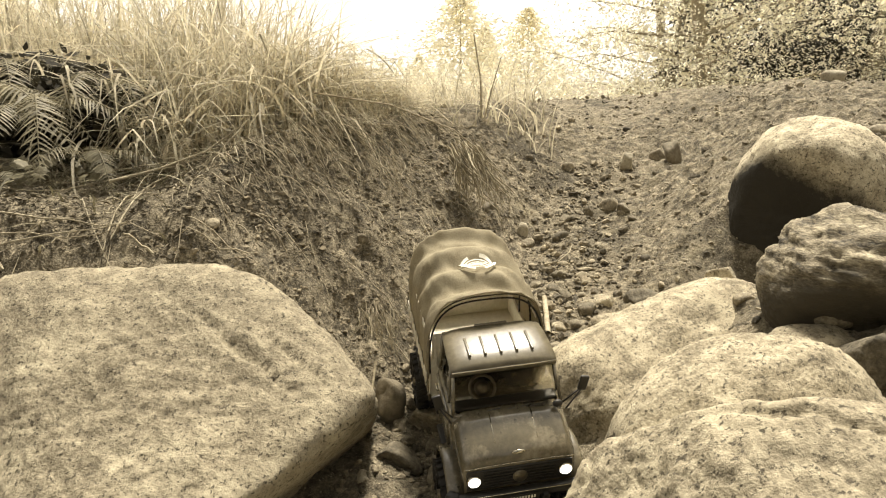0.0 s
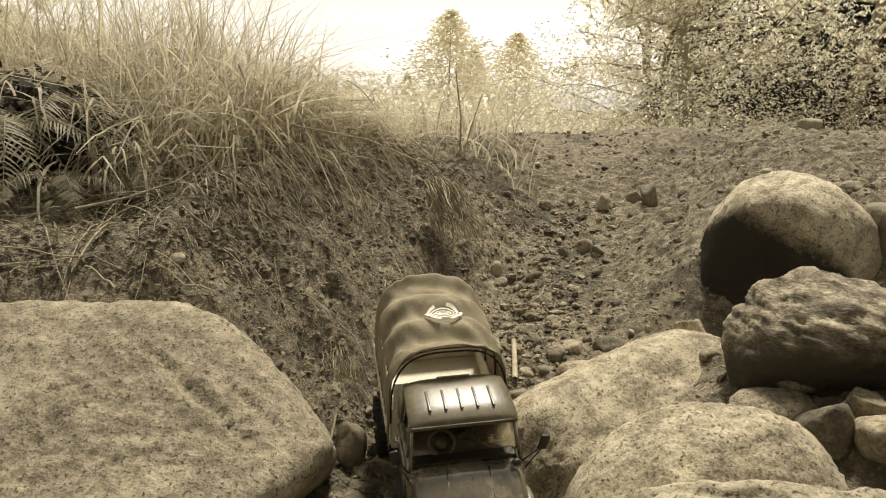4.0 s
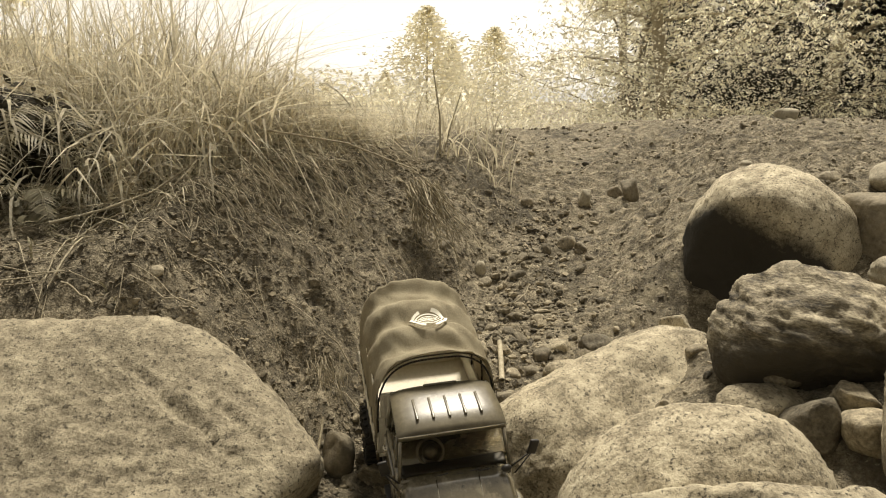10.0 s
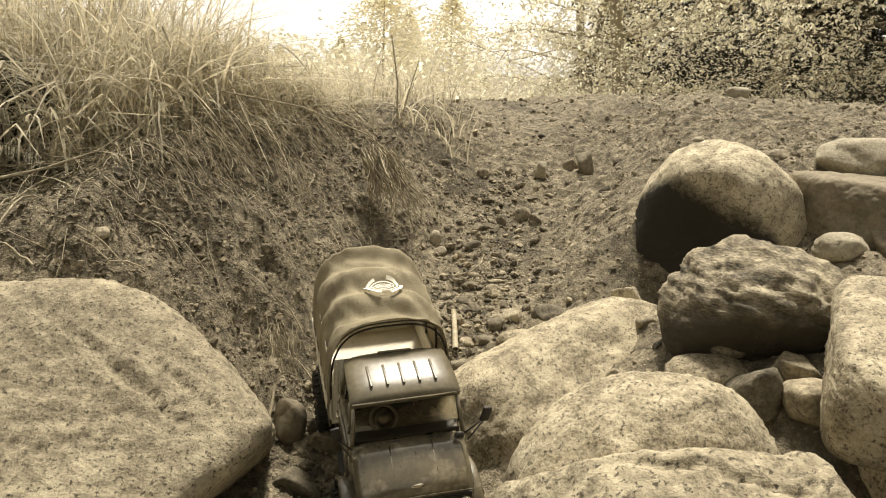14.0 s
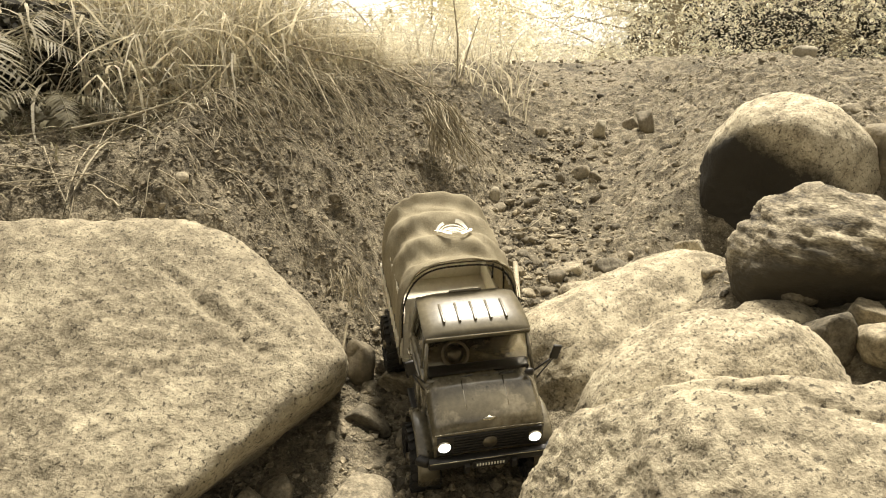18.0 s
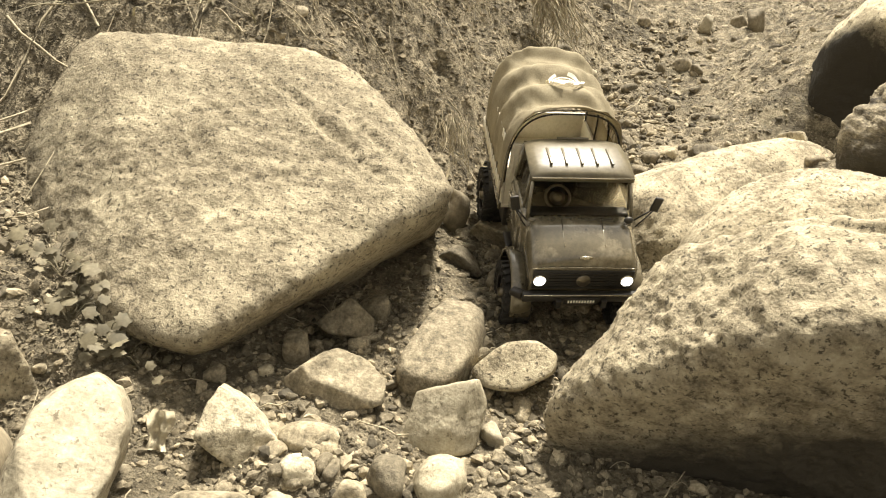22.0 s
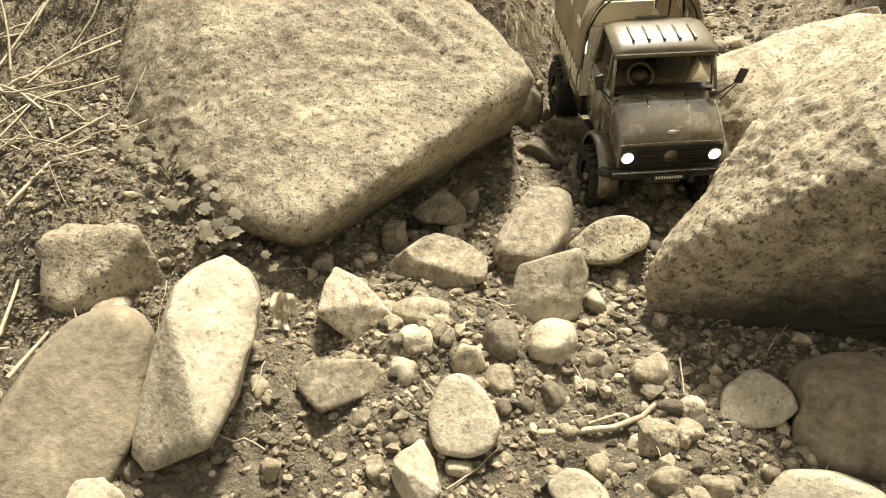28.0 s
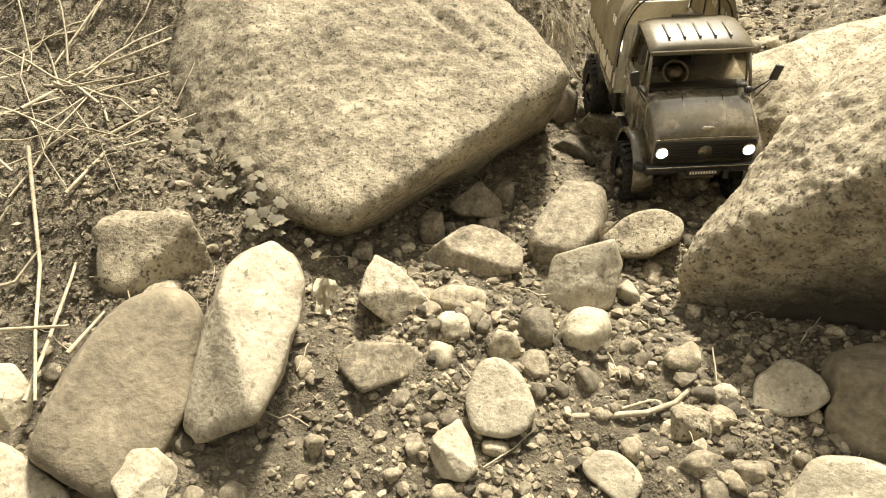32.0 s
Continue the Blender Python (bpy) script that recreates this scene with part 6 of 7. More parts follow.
def broadleaf(label, at, height, spread, seed, mat, leaf_size, clusters, lean=(0, 0, 1), low=.15, bark=None):
    """A tree with a tapered trunk, limbs and a crown of drooping leaf clusters."""
    base = new("tree")
    base.location = at
    tagged(base, label, "tree", "trees behind the track")
    rng = random.Random(seed)
    verts, faces, ends = [], [], []
    trunk = wander(Vector((0, 0, -.1)), Vector(lean), height, 9, rng, 0, .08)
    limb(verts, faces, trunk, height * .022, height * .006)
    tw_v, tw_f = [], []
    for k in range(26):
        s = trunk[1 + int((low + (1 - low) * k / 26) * 8)]
        a = k * 2.4 + rng.uniform(-.4, .4)
        way = Vector((math.cos(a), math.sin(a), rng.uniform(.0, .6)))
        n = spread * rng.uniform(.55, 1.1) * (1 - .45 * k / 26)
        pts = wander(s, way, n, 7, rng, .05, .18)
        limb(tw_v, tw_f, pts, height * .005, height * .0014, 5)
        for j in range(7):
            q = pts[2 + int(rng.random() * 5.9)]
            sub = wander(q, Vector((rng.uniform(-1, 1), rng.uniform(-1, 1), rng.uniform(-.6, .5))), n * rng.uniform(.2, .45), 4, rng, .09, .25)
            limb(tw_v, tw_f, sub, height * .0018, height * .0007, 4)
            ends.extend(sub[1:])
        ends.extend(pts[3:])
    from_arrays("trunk", verts, faces, bark or BARK).parent = base
    from_arrays("bough", tw_v, tw_f, bark or BARK).parent = base
    lv, lf = [], []
    for _ in range(clusters):
        c = rng.choice(ends) + Vector((rng.uniform(-1, 1), rng.uniform(-1, 1), rng.uniform(-1, 1))) * spread * .05
        turn = rng.uniform(0, 6.28)
        count = rng.randint(4, 7)
        for k in range(count):
            a = turn + 6.28 * k / count + rng.uniform(-.4, .4)
            d = Vector((math.cos(a), math.sin(a), rng.uniform(-1.3, .1))).normalized()
            s = leaf_size * rng.uniform(.6, 1.15)
            w = d.cross(Vector((rng.uniform(-.5, .5), rng.uniform(-.5, .5), 1))).normalized() * s * .17
            sag, b = Vector((0, 0, -.2 * s)), len(lv)
            lv.extend((c, c + d * s * .3 - w * .9, c + d * s * .7 - w + sag * .5, c + d * s + sag, c + d * s * .7 + w + sag * .5, c + d * s * .3 + w * .9))
            lf.append((b, b + 1, b + 2, b + 3, b + 4, b + 5))
    from_arrays("crown", lv, lf, mat, True).parent = base
    return base


def conifer(label, at, height, width, seed, mat):
    base = new("conifer")
    base.location = at
    tagged(base, label, "tree", "conifers in the distance")
    rng = random.Random(seed)
    verts, faces = [], []
    limb(verts, faces, [Vector((0, 0, height * t)) for t in (-.03, .25, .5, .75, 1)], height * .012, height * .002)
    # A haze-pale conifer has its trunk colour lightened as well.
    from_arrays("trunk", verts, faces, TWIG if mat == NEEDLE else BARK).parent = base
    lv, lf = [], []
    for k in range(420):
        t = (k / 420) ** .85
        z, a = height * (.04 + .95 * t), k * 2.39996
        n = width * (1 - t) ** .9 * rng.uniform(.55, 1.1) + height * .012
        d = Vector((math.cos(a), math.sin(a), rng.uniform(-.2, .35))).normalized()
        for q in range(int(9 + 18 * (1 - t))):
            c = Vector((0, 0, z)) + d * n * (.15 + .85 * rng.random()) + Vector((rng.uniform(-1, 1), rng.uniform(-1, 1), rng.uniform(-1, 1))) * n * .12
            e = (d * .8 + Vector((rng.uniform(-.8, .8), rng.uniform(-.8, .8), rng.uniform(-.7, .3)))).normalized()
            s = height * rng.uniform(.02, .038)
            w = e.orthogonal().normalized() * s * .24
            b = len(lv)
            lv.extend((c - w, c + e * s * .6 - w * .8, c + e * s, c + e * s * .6 + w * .8, c + w))
            lf.append((b, b + 1, b + 2, b + 3, b + 4))
    from_arrays("crown", lv, lf, mat, True).parent = base
    return base


def low_land(x, y):
    return float(land(x, y)) - .05


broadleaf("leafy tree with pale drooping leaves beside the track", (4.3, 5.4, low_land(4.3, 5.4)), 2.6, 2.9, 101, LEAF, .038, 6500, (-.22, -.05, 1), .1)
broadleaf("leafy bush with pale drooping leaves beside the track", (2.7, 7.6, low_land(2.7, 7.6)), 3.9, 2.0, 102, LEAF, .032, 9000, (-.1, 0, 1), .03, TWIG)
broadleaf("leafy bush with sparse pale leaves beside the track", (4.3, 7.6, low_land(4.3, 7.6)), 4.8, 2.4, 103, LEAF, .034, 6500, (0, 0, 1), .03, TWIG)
broadleaf("bush at the far end of the track, sunlight put into its leaf colour", (3.0, 10, low_land(3.0, 10)), 3.2, 1.7, 104, LEAF, .05, 3400, (0, 0, 1), .02, TWIG)
broadleaf("bush at the far end of the track, sunlight put into its leaf colour", (3.7, 12.5, low_land(3.7, 12.5)), 4.4, 2.4, 108, LEAF, .06, 3000, (0, 0, 1), .02, TWIG)
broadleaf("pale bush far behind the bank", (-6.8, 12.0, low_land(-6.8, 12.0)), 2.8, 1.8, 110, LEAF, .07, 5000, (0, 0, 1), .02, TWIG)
broadleaf("leafy shrub behind the track, leaves tinted dark as shade", (4.9, 9.2, low_land(4.9, 9.2)), 3.4, 2.2, 105, DARK_LEAF, .065, 6500, (0, 0, 1), .02)
broadleaf("leafy shrub behind the track, leaves tinted dark as shade", (6.2, 8.2, low_land(6.2, 8.2)), 4.0, 2.6, 106, DARK_LEAF, .065, 7500, (0, 0, 1), .02)
broadleaf("leafy shrub behind the track, leaves tinted dark as shade", (5.4, 8.2, low_land(5.4, 8.2)), 2.4, 1.3, 111, DARK_LEAF, .055, 5000, (0, 0, 1), .02)
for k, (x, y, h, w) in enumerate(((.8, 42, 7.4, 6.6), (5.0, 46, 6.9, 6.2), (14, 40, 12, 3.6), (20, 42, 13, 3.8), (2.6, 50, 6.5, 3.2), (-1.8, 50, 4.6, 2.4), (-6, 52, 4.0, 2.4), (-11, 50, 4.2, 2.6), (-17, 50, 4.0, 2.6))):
    conifer("conifer far beyond the track, needles coloured pale in place of haze", (x, y, float(land(x, y)) - .3), h, w, 120 + k, NEEDLE)
# unseen conifers, added behind the camera and to both sides, close the place and cut sky light
sky_block_fir = conifer("unseen dark conifer added below the gully to block sky light", (-9, -15, -2.2), 9, 3.0, 150, DARK_NEEDLE)
sky_block_fir["group"] = "conifers below the gully"
for k, (x, y) in enumerate(((-5.6, -14), (-1.5, -15.5), (2.6, -14), (6.8, -15), (11, -12), (-13, -10), (-3.6, -20), (5.2, -20), (14, -6), (15.5, 0), (16.5, 5.0), (-15, -4), (-15.5, 3), (.6, -21))):
    copy_thing(sky_block_fir, pose(x, y, -2.2, 0, 0, 40 * k))

thicket("undergrowth", "brush far behind the bank, coloured pale in place of haze", (-7, 24, -.2), (12, 3, 1.7), 16000, .26, LEAF, 147)
# Dark leaf masses fill the gaps where deep shade lies behind the trees.
thicket("undergrowth", "dense leaves tinted dark for the deep shade behind the trees", (5.6, 9.6, 1.5), (2.9, .9, 2.4), 60000, .07, DARK_LEAF, 145)
thicket("undergrowth", "leafy brush at the foot of the trees, tinted dark as shade", (5.5, 8.7, .8), (2.5, .6, .9), 20000, .05, DARK_LEAF, 146)

# thick trunk beside the track
verts, faces = [], []
tp = [Vector((2.96, 3.55, float(land(2.96, 3.55)) - .1)) + Vector((.01 * math.sin(i), .02 * i * .1, .28 * i)) for i in range(16)]
limb(verts, faces, tp, .20, .13, 28)
trunk = new("tree")
tagged(trunk, "thick ridged tree trunk beside the track", "tree", "trees behind the track")
from_arrays("trunk", verts, faces, PALE_BARK).parent = trunk

# scrub along the edge of the woods
def scrub(name, label, count, x0, x1, mat, seed, tall):
    rng = random.Random(seed)
    verts, faces = [], []
    for _ in range(count):
        x = rng.uniform(x0, x1)
        y = rng.uniform(4.2, 6.5) + .2 * x
        p = Vector((x, y, float(land(x, y, 0)) + rng.uniform(0, tall) ** 1.6))
        d = Vector((rng.uniform(-1, 1), rng.uniform(-1, 1), rng.uniform(-.4, 1))).normalized()
        s = rng.uniform(.016, .036)
        w = d.orthogonal().normalized() * s * .22
        b = len(verts)
        verts.extend((p, p + d * s * .5 - w, p + d * s, p + d * s * .5 + w))
        faces.append((b, b + 1, b + 2, b + 3))
    tagged(from_arrays(name, verts, faces, mat, True), label, "undergrowth", kind="stuff")


scrub("undergrowth", "low scrub along the edge of the woods, tinted dark as shade", 9000, 3.2, 8, DARK_LEAF, 140, .75)
scrub("undergrowth", "scrub at the end of the track, coloured pale as if sunlit", 13000, .6, 4.2, LEAF, 141, .8)


# ---- the toy truck ----
# Pale patches: dust and wear, with bright reflections painted into the colour.
PAINT = material("olive_paint", (.06, .051, .032), (.115, .098, .062), (.18, .155, .1), 9, 120, .27, .04, [((.3, .258, .175), 19, .54, .7), ((.04, .034, .021), 60, .62, .7)], (.3, .5, .7))
PAINT.node_tree.nodes["Principled BSDF"].inputs["Coat Weight"].default_value = 1.0
PAINT.node_tree.nodes["Principled BSDF"].inputs["Specular IOR Level"].default_value = .5
PAINT.node_tree.nodes["Principled BSDF"].inputs["Coat Roughness"].default_value = .06
ROOF = material("dusty_roof_paint", (.075, .064, .04), (.12, .103, .065), (.2, .172, .112), 12, 120, .36, .08, [((.36, .31, .21), 18, .6, .75)], (.3, .5, .7))
CANVAS = thin(material("tan_canvas", (.27, .23, .149), (.38, .33, .22), (.47, .413, .283), 18, 420, .9, .35, [((.40, .35, .24), 7, .55, .72)], (.36, .5, .64)), .35)
CANVAS_DARK = material("canvas_lining", (.05, .042, .027), (.08, .067, .043), (.12, .1, .066), 18, 300, .95, .2)
RUBBER = material("tyre_rubber", (.012, .011, .009), (.022, .02, .016), (.05, .044, .033), 30, 200, .8, .4)
BLACK = material("black_plastic", (.010, .009, .007), (.016, .014, .011), (.03, .026, .02), 20, 150, .45, .1)
STEEL = material("dull_steel", (.12, .105, .075), (.2, .175, .13), (.32, .285, .215), 30, 160, .4, .2, metal=.8)
BED = material("pale_bed_boards", (.6, .55, .42), (.72, .67, .53), (.8, .75, .62), 20, 160, .7, .2)
WHITE = material("white_print", (.74, .7, .57), (.84, .8, .67), (.9, .86, .74), 30, 200, .8, .1)
CHROME = material("bright_trim", (.5, .46, .36), (.58, .54, .43), (.66, .61, .5), 20, 90, .18, .05, metal=1.0)
GLASS = bpy.data.materials.new("windscreen_glass")
GLASS.use_nodes = True
gb = GLASS.node_tree.nodes["Principled BSDF"]
gb.inputs["Base Color"].default_value = (.55, .5, .38, 1)
gb.inputs["Roughness"].default_value, gb.inputs["Transmission Weight"].default_value, gb.inputs["IOR"].default_value = .04, 1.0, 1.2
LAMP = bpy.data.materials.new("lit_lamp")
LAMP.use_nodes = True
lb = LAMP.node_tree.nodes["Principled BSDF"]
lb.inputs["Base Color"].default_value = (.9, .88, .8, 1)
lb.inputs["Emission Color"].default_value = (1, .97, .86, 1)
lb.inputs["Emission Strength"].default_value = 1.3


def block(bm, c, size, bevel=0.0, turn=None):
    m = Matrix.Translation(c) @ (turn or Matrix()) @ Matrix.Diagonal((*size, 1))
    made = bmesh.ops.create_cube(bm, size=1, matrix=m)["verts"]
    if bevel:
        edges = list({e for v in made for e in v.link_edges})
        bmesh.ops.bevel(bm, geom=edges, offset=bevel, segments=2, affect="EDGES", profile=.6)


def rod(bm, a, b, r, sides=12, r2=None):
    a, b = Vector(a), Vector(b)
    m = Matrix.Translation((a + b) / 2) @ (b - a).to_track_quat("Z", "Y").to_matrix().to_4x4()
    bmesh.ops.create_cone(bm, cap_ends=True, segments=sides, radius1=r, radius2=r if r2 is None else r2, depth=(b - a).length, matrix=m)


def skin(bm, rings, closed=True, caps=True):
    """A surface through rings of points."""
    loops = [[bm.verts.new(p) for p in ring] for ring in rings]
    n = len(loops[0])
    for a, b in zip(loops, loops[1:]):
        for k in range(n if closed else n - 1):
            j = (k + 1) % n
            bm.faces.new((a[k], a[j], b[j], b[k]))
    if caps and closed:
        bm.faces.new(loops[0][::-1])
        bm.faces.new(loops[-1])
    bmesh.ops.recalc_face_normals(bm, faces=bm.faces)


def piece(name, parent, mat, build, label="", flat=False):
    bm = bmesh.new()
    build(bm)
    return part(name, bm, mat, parent, label, flat)


def round_rect(x, y0, y1, z, r, n=4):
    """A rounded rectangle lying flat, x half-width."""
    out = []
    for cx, cy, a0 in ((x - r, y1 - r, 0), (-x + r, y1 - r, 90), (-x + r, y0 + r, 180), (x - r, y0 + r, 270)):
        for k in range(n + 1):
            a = radians(a0 + 90 * k / n)
            out.append((cx + r * math.cos(a), cy + r * math.sin(a), z))
    return out


truck = new("toy_truck")
truck.matrix_basis = pose(.065, 1.006, .038, 15.1, -3.4, 9.3) @ Matrix.Scale(.9, 4)
tagged(truck, "olive radio-controlled toy truck with tan canvas cover, headlights lit", "toy truck")

# lower cab and doors
cab = piece("cab", truck, PAINT, lambda bm: skin(bm, [round_rect(.080, -.120, .004, z, .008) for z in (.098, .104)] + [round_rect(.084, -.122, .006, z, .010) for z in (.12, .15, .172)] + [round_rect(.081, -.116, .005, .186, .010)]))
for s, side in ((-1, "l"), (1, "r")):
    door = piece("door", cab, PAINT, lambda bm: block(bm, (s * .0845, -.052, .143), (.004, .088, .074), .0015))
    piece("handle", door, CHROME, lambda bm: block(bm, (s * .0880, -.022, .165), (.004, .014, .004), .001), "small bright door handle")
    piece("step", truck, BLACK, lambda bm: block(bm, (s * .083, -.05, .086), (.016, .06, .006), .002))
    # front wing round the wheel
    def wing(bm, s=s):
        rings = []
        for k in range(15):
            a = radians(-8 + 196 * k / 14)
            c, q = math.cos(a), math.sin(a)
            r0, r1 = .058, .0625
            rings.append([(s * .070, -.127 - c * r0, .064 + q * r0), (s * .070, -.127 - c * r1, .064 + q * r1), (s * .096, -.127 - c * r1, .064 + q * r1),
                          (s * .1005, -.127 - c * (r1 - .002), .064 + q * (r1 - .002)), (s * .1005, -.127 - c * (r0 - .004), .064 + q * (r0 - .004)), (s * .098, -.127 - c * r0, .064 + q * r0)])
        skin(bm, rings)
    piece("wing", truck, PAINT, wing)

# bonnet: wide, falling to the front with two raised edges
def bonnet_ring(y, z, w, low, crown):
    n, out = 14, []
    for k in range(n + 1):
        u = -1 + 2 * k / n
        h = z + crown * (1 - u * u) - .010 * max(0, abs(u) - .86) / .14 + (.0012 if .30 < abs(u) < .36 else 0)
        out.append((w * u, y, h))
    return out + [(w, y, low), (-w, y, low)]


piece("bonnet", truck, PAINT, lambda bm: skin(bm, [bonnet_ring(-.112, .184, .080, .10, .004), bonnet_ring(-.14, .178, .080, .10, .005), bonnet_ring(-.17, .168, .080, .10, .006),
                                                   bonnet_ring(-.190, .159, .080, .10, .006), bonnet_ring(-.2005, .151, .079, .10, .005), bonnet_ring(-.2045, .144, .0785, .10, .003), bonnet_ring(-.2055, .112, .078, .10, .0)]), "glossy dark bonnet, pale patches standing for dust and reflections")
for s in (-1, 1):
    piece("crease", truck, CHROME, lambda bm: rod(bm, (s * .030, -.128, .1865), (s * .030, -.180, .1690), .0007, 6), "thin bright bonnet crease")
piece("trim", truck, CHROME, lambda bm: [rod(bm, (-.078 + .013 * k, -.2062, .1452 + .0025 * (1 - ((k - 5.5) / 6.5) ** 2)), (-.065 + .013 * k, -.2062, .1452 + .0025 * (1 - ((k - 5.5) / 6.5) ** 2)), .0006, 6) for k in range(12)], "bright strip along the bonnet edge")
badge = piece("badge", truck, CHROME, lambda bm: bmesh.ops.create_cone(bm, cap_ends=True, segments=24, radius1=.011, radius2=.009, depth=.0025, matrix=Matrix.Translation((0, -.197, .1595)) @ Matrix.Rotation(radians(62), 4, "X") @ Matrix.Diagonal((1, .32, 1, 1))), "flat oval badge")

# grille, lamps, bumper, plate
grille = piece("grille", truck, BLACK, lambda bm: block(bm, (0, -.2060, .1245), (.150, .004, .034), .0015))
for k in range(6):
    piece("slat", grille, BLACK, lambda bm: block(bm, (0, -.2088, .1115 + .0052 * k), (.104, .0022, .0018), .0005))
piece("emblem", grille, STEEL, lambda bm: bmesh.ops.create_cone(bm, cap_ends=True, segments=24, radius1=.0105, radius2=.0105, depth=.002, matrix=Matrix.Translation((0, -.2096, .1245)) @ Matrix.Rotation(radians(90), 4, "X")), "dull round emblem")
for s in (-1, 1):
    lamp = piece("headlight", truck, CHROME, lambda bm: bmesh.ops.create_cone(bm, cap_ends=True, segments=28, radius1=.0105, radius2=.0095, depth=.005, matrix=Matrix.Translation((s * .065, -.2092, .125)) @ Matrix.Rotation(radians(90), 4, "X")), "bright-rimmed headlight")
    piece("lens", lamp, LAMP, lambda bm: bmesh.ops.create_uvsphere(bm, u_segments=24, v_segments=12, radius=.0090, matrix=Matrix.Translation((s * .065, -.2112, .125)) @ Matrix.Diagonal((1, .35, 1, 1))), "lit white lens")
bumper = piece("bumper", truck, BLACK, lambda bm: [block(bm, (0, -.214, .0975), (.176, .014, .014), .003), block(bm, (-.094, -.205, .0985), (.02, .014, .012), .003, Matrix.Rotation(radians(-38), 4, "Z")), block(bm, (.094, -.205, .0985), (.02, .014, .012), .003, Matrix.Rotation(radians(38), 4, "Z"))])
piece("bumper_edge", bumper, CHROME, lambda bm: rod(bm, (-.086, -.2212, .1035), (.086, -.2212, .1035), .0008, 6), "worn bright bumper edge")
plate = piece("number_plate", truck, BLACK, lambda bm: block(bm, (0, -.2225, .0935), (.052, .002, .012), .0005), "black number plate")
for k in range(10):
    piece("bar", plate, WHITE, lambda bm: block(bm, (-.0190 + .0042 * k, -.2240, .0935), (.0022, .0012, .0052 if k % 3 else .0046), .0002))

# windscreen, pillars, roof
def screen_point(u, v):
    """u across, v up the raked glass."""
    return Vector((u * (.079 - .006 * v), -.1135 + .026 * v - .004 * (1 - u * u), .186 + .055 * v))


piece("windscreen", truck, GLASS, lambda bm: skin(bm, [[screen_point(u, v) for u in (-1, -.6, -.2, .2, .6, 1)] for v in (0, .35, .7, 1)], False, False)).visible_shadow = False
for s in (-1, 1):
    piece("pillar", truck, PAINT, lambda bm: rod(bm, screen_point(s, -.02), screen_point(s, 1.02), .0030, 8, .0026))
    piece("rear_pillar", truck, PAINT, lambda bm: rod(bm, (s * .079, .0, .185), (s * .072, -.002, .245), .0034, 8, .003))
    piece("centre_pillar", truck, PAINT, lambda bm: rod(bm, (s * .080, -.085, .185), (s * .074, -.075, .243), .0022, 8))
    piece("side_window", truck, GLASS, lambda bm: skin(bm, [[(s * .0795, -.083, .187), (s * .0785, -.002, .187)], [(s * .0735, -.073, .242), (s * .0715, -.004, .242)]], False, False)).visible_shadow = False
    wiper = piece("wiper", truck, BLACK, lambda bm: [rod(bm, screen_point(-.55 + .6 * (s > 0), .03) + Vector((0, -.003, 0)), screen_point(-.15 + .6 * (s > 0), .10) + Vector((0, -.003, 0)), .0009, 6), rod(bm, screen_point(-.2 + .6 * (s > 0), .05) + Vector((0, -.004, .0)), screen_point(.12 + .5 * (s > 0), .06) + Vector((0, -.004, 0)), .0012, 6)])
piece("scuttle", truck, PAINT, lambda bm: rod(bm, (-.078, -.116, .1855), (.078, -.116, .1855), .0030, 8))


def roof_ring(y, z, w):
    n, out = 12, []
    for k in range(n + 1):
        u = -1 + 2 * k / n
        out.append((w * u, y, z - .007 * abs(u) ** 5))
    return out + [(w, y, z - .010), (-w, y, z - .010)]


roof = piece("roof", truck, ROOF, lambda bm: skin(bm, [roof_ring(-.0935, .2475, .0765), roof_ring(-.088, .2525, .0775), roof_ring(-.06, .2565, .0775), roof_ring(-.03, .2575, .0765), roof_ring(-.006, .2565, .075), roof_ring(.003, .252, .0735)]), "dusty cab roof with raised ribs")
for k in range(5):
    piece("rib", roof, ROOF, lambda bm: block(bm, (-.046 + .023 * k, -.054, .2565), (.0038, .044, .0036), .0012))
piece("gutter", roof, CHROME, lambda bm: rod(bm, (-.076, -.0945, .2445), (.076, -.0945, .2445), .0013, 6), "bright gutter above the windscreen")
piece("roof_hatch", roof, ROOF, lambda bm: block(bm, (0, -.004, .2575), (.05, .004, .003), .001))
piece("cab_back", truck, PAINT, lambda bm: [block(bm, (0, .002, .195), (.156, .004, .03), .001), block(bm, (-.064, .002, .225), (.02, .004, .045), .001), block(bm, (.064, .002, .225), (.02, .004, .045), .001)])

# inside the cab
piece("dashboard", truck, BLACK, lambda bm: block(bm, (0, -.100, .186), (.150, .022, .014), .004))
wheel_m = Matrix.Translation((-.030, -.080, .202)) @ Matrix.Rotation(radians(42), 4, "X")
def torus(bm, m, r, t, n=28, k=8):
    skin_rings = []
    for i in range(n + 1):
        a = 2 * math.pi * i / n
        skin_rings.append([m @ Vector(((r + t * math.cos(2 * math.pi * j / k)) * math.cos(a), (r + t * math.cos(2 * math.pi * j / k)) * math.sin(a), t * math.sin(2 * math.pi * j / k))) for j in range(k)])
    skin(bm, skin_rings, True, False)
steer = piece("steering_wheel", truck, STEEL, lambda bm: torus(bm, wheel_m, .0185, .0022))
piece("hub", steer, STEEL, lambda bm: bmesh.ops.create_cone(bm, cap_ends=True, segments=20, radius1=.012, radius2=.006, depth=.006, matrix=wheel_m), "pale domed hub")
for s in (-1, 1):
    seat = piece("seat", truck, STEEL, lambda bm: block(bm, (s * .036, -.045, .172), (.052, .045, .02), .006), "grey moulded seat")
    piece("seat_back", seat, BLACK, lambda bm: block(bm, (s * .036, -.020, .204), (.050, .014, .055), .006))

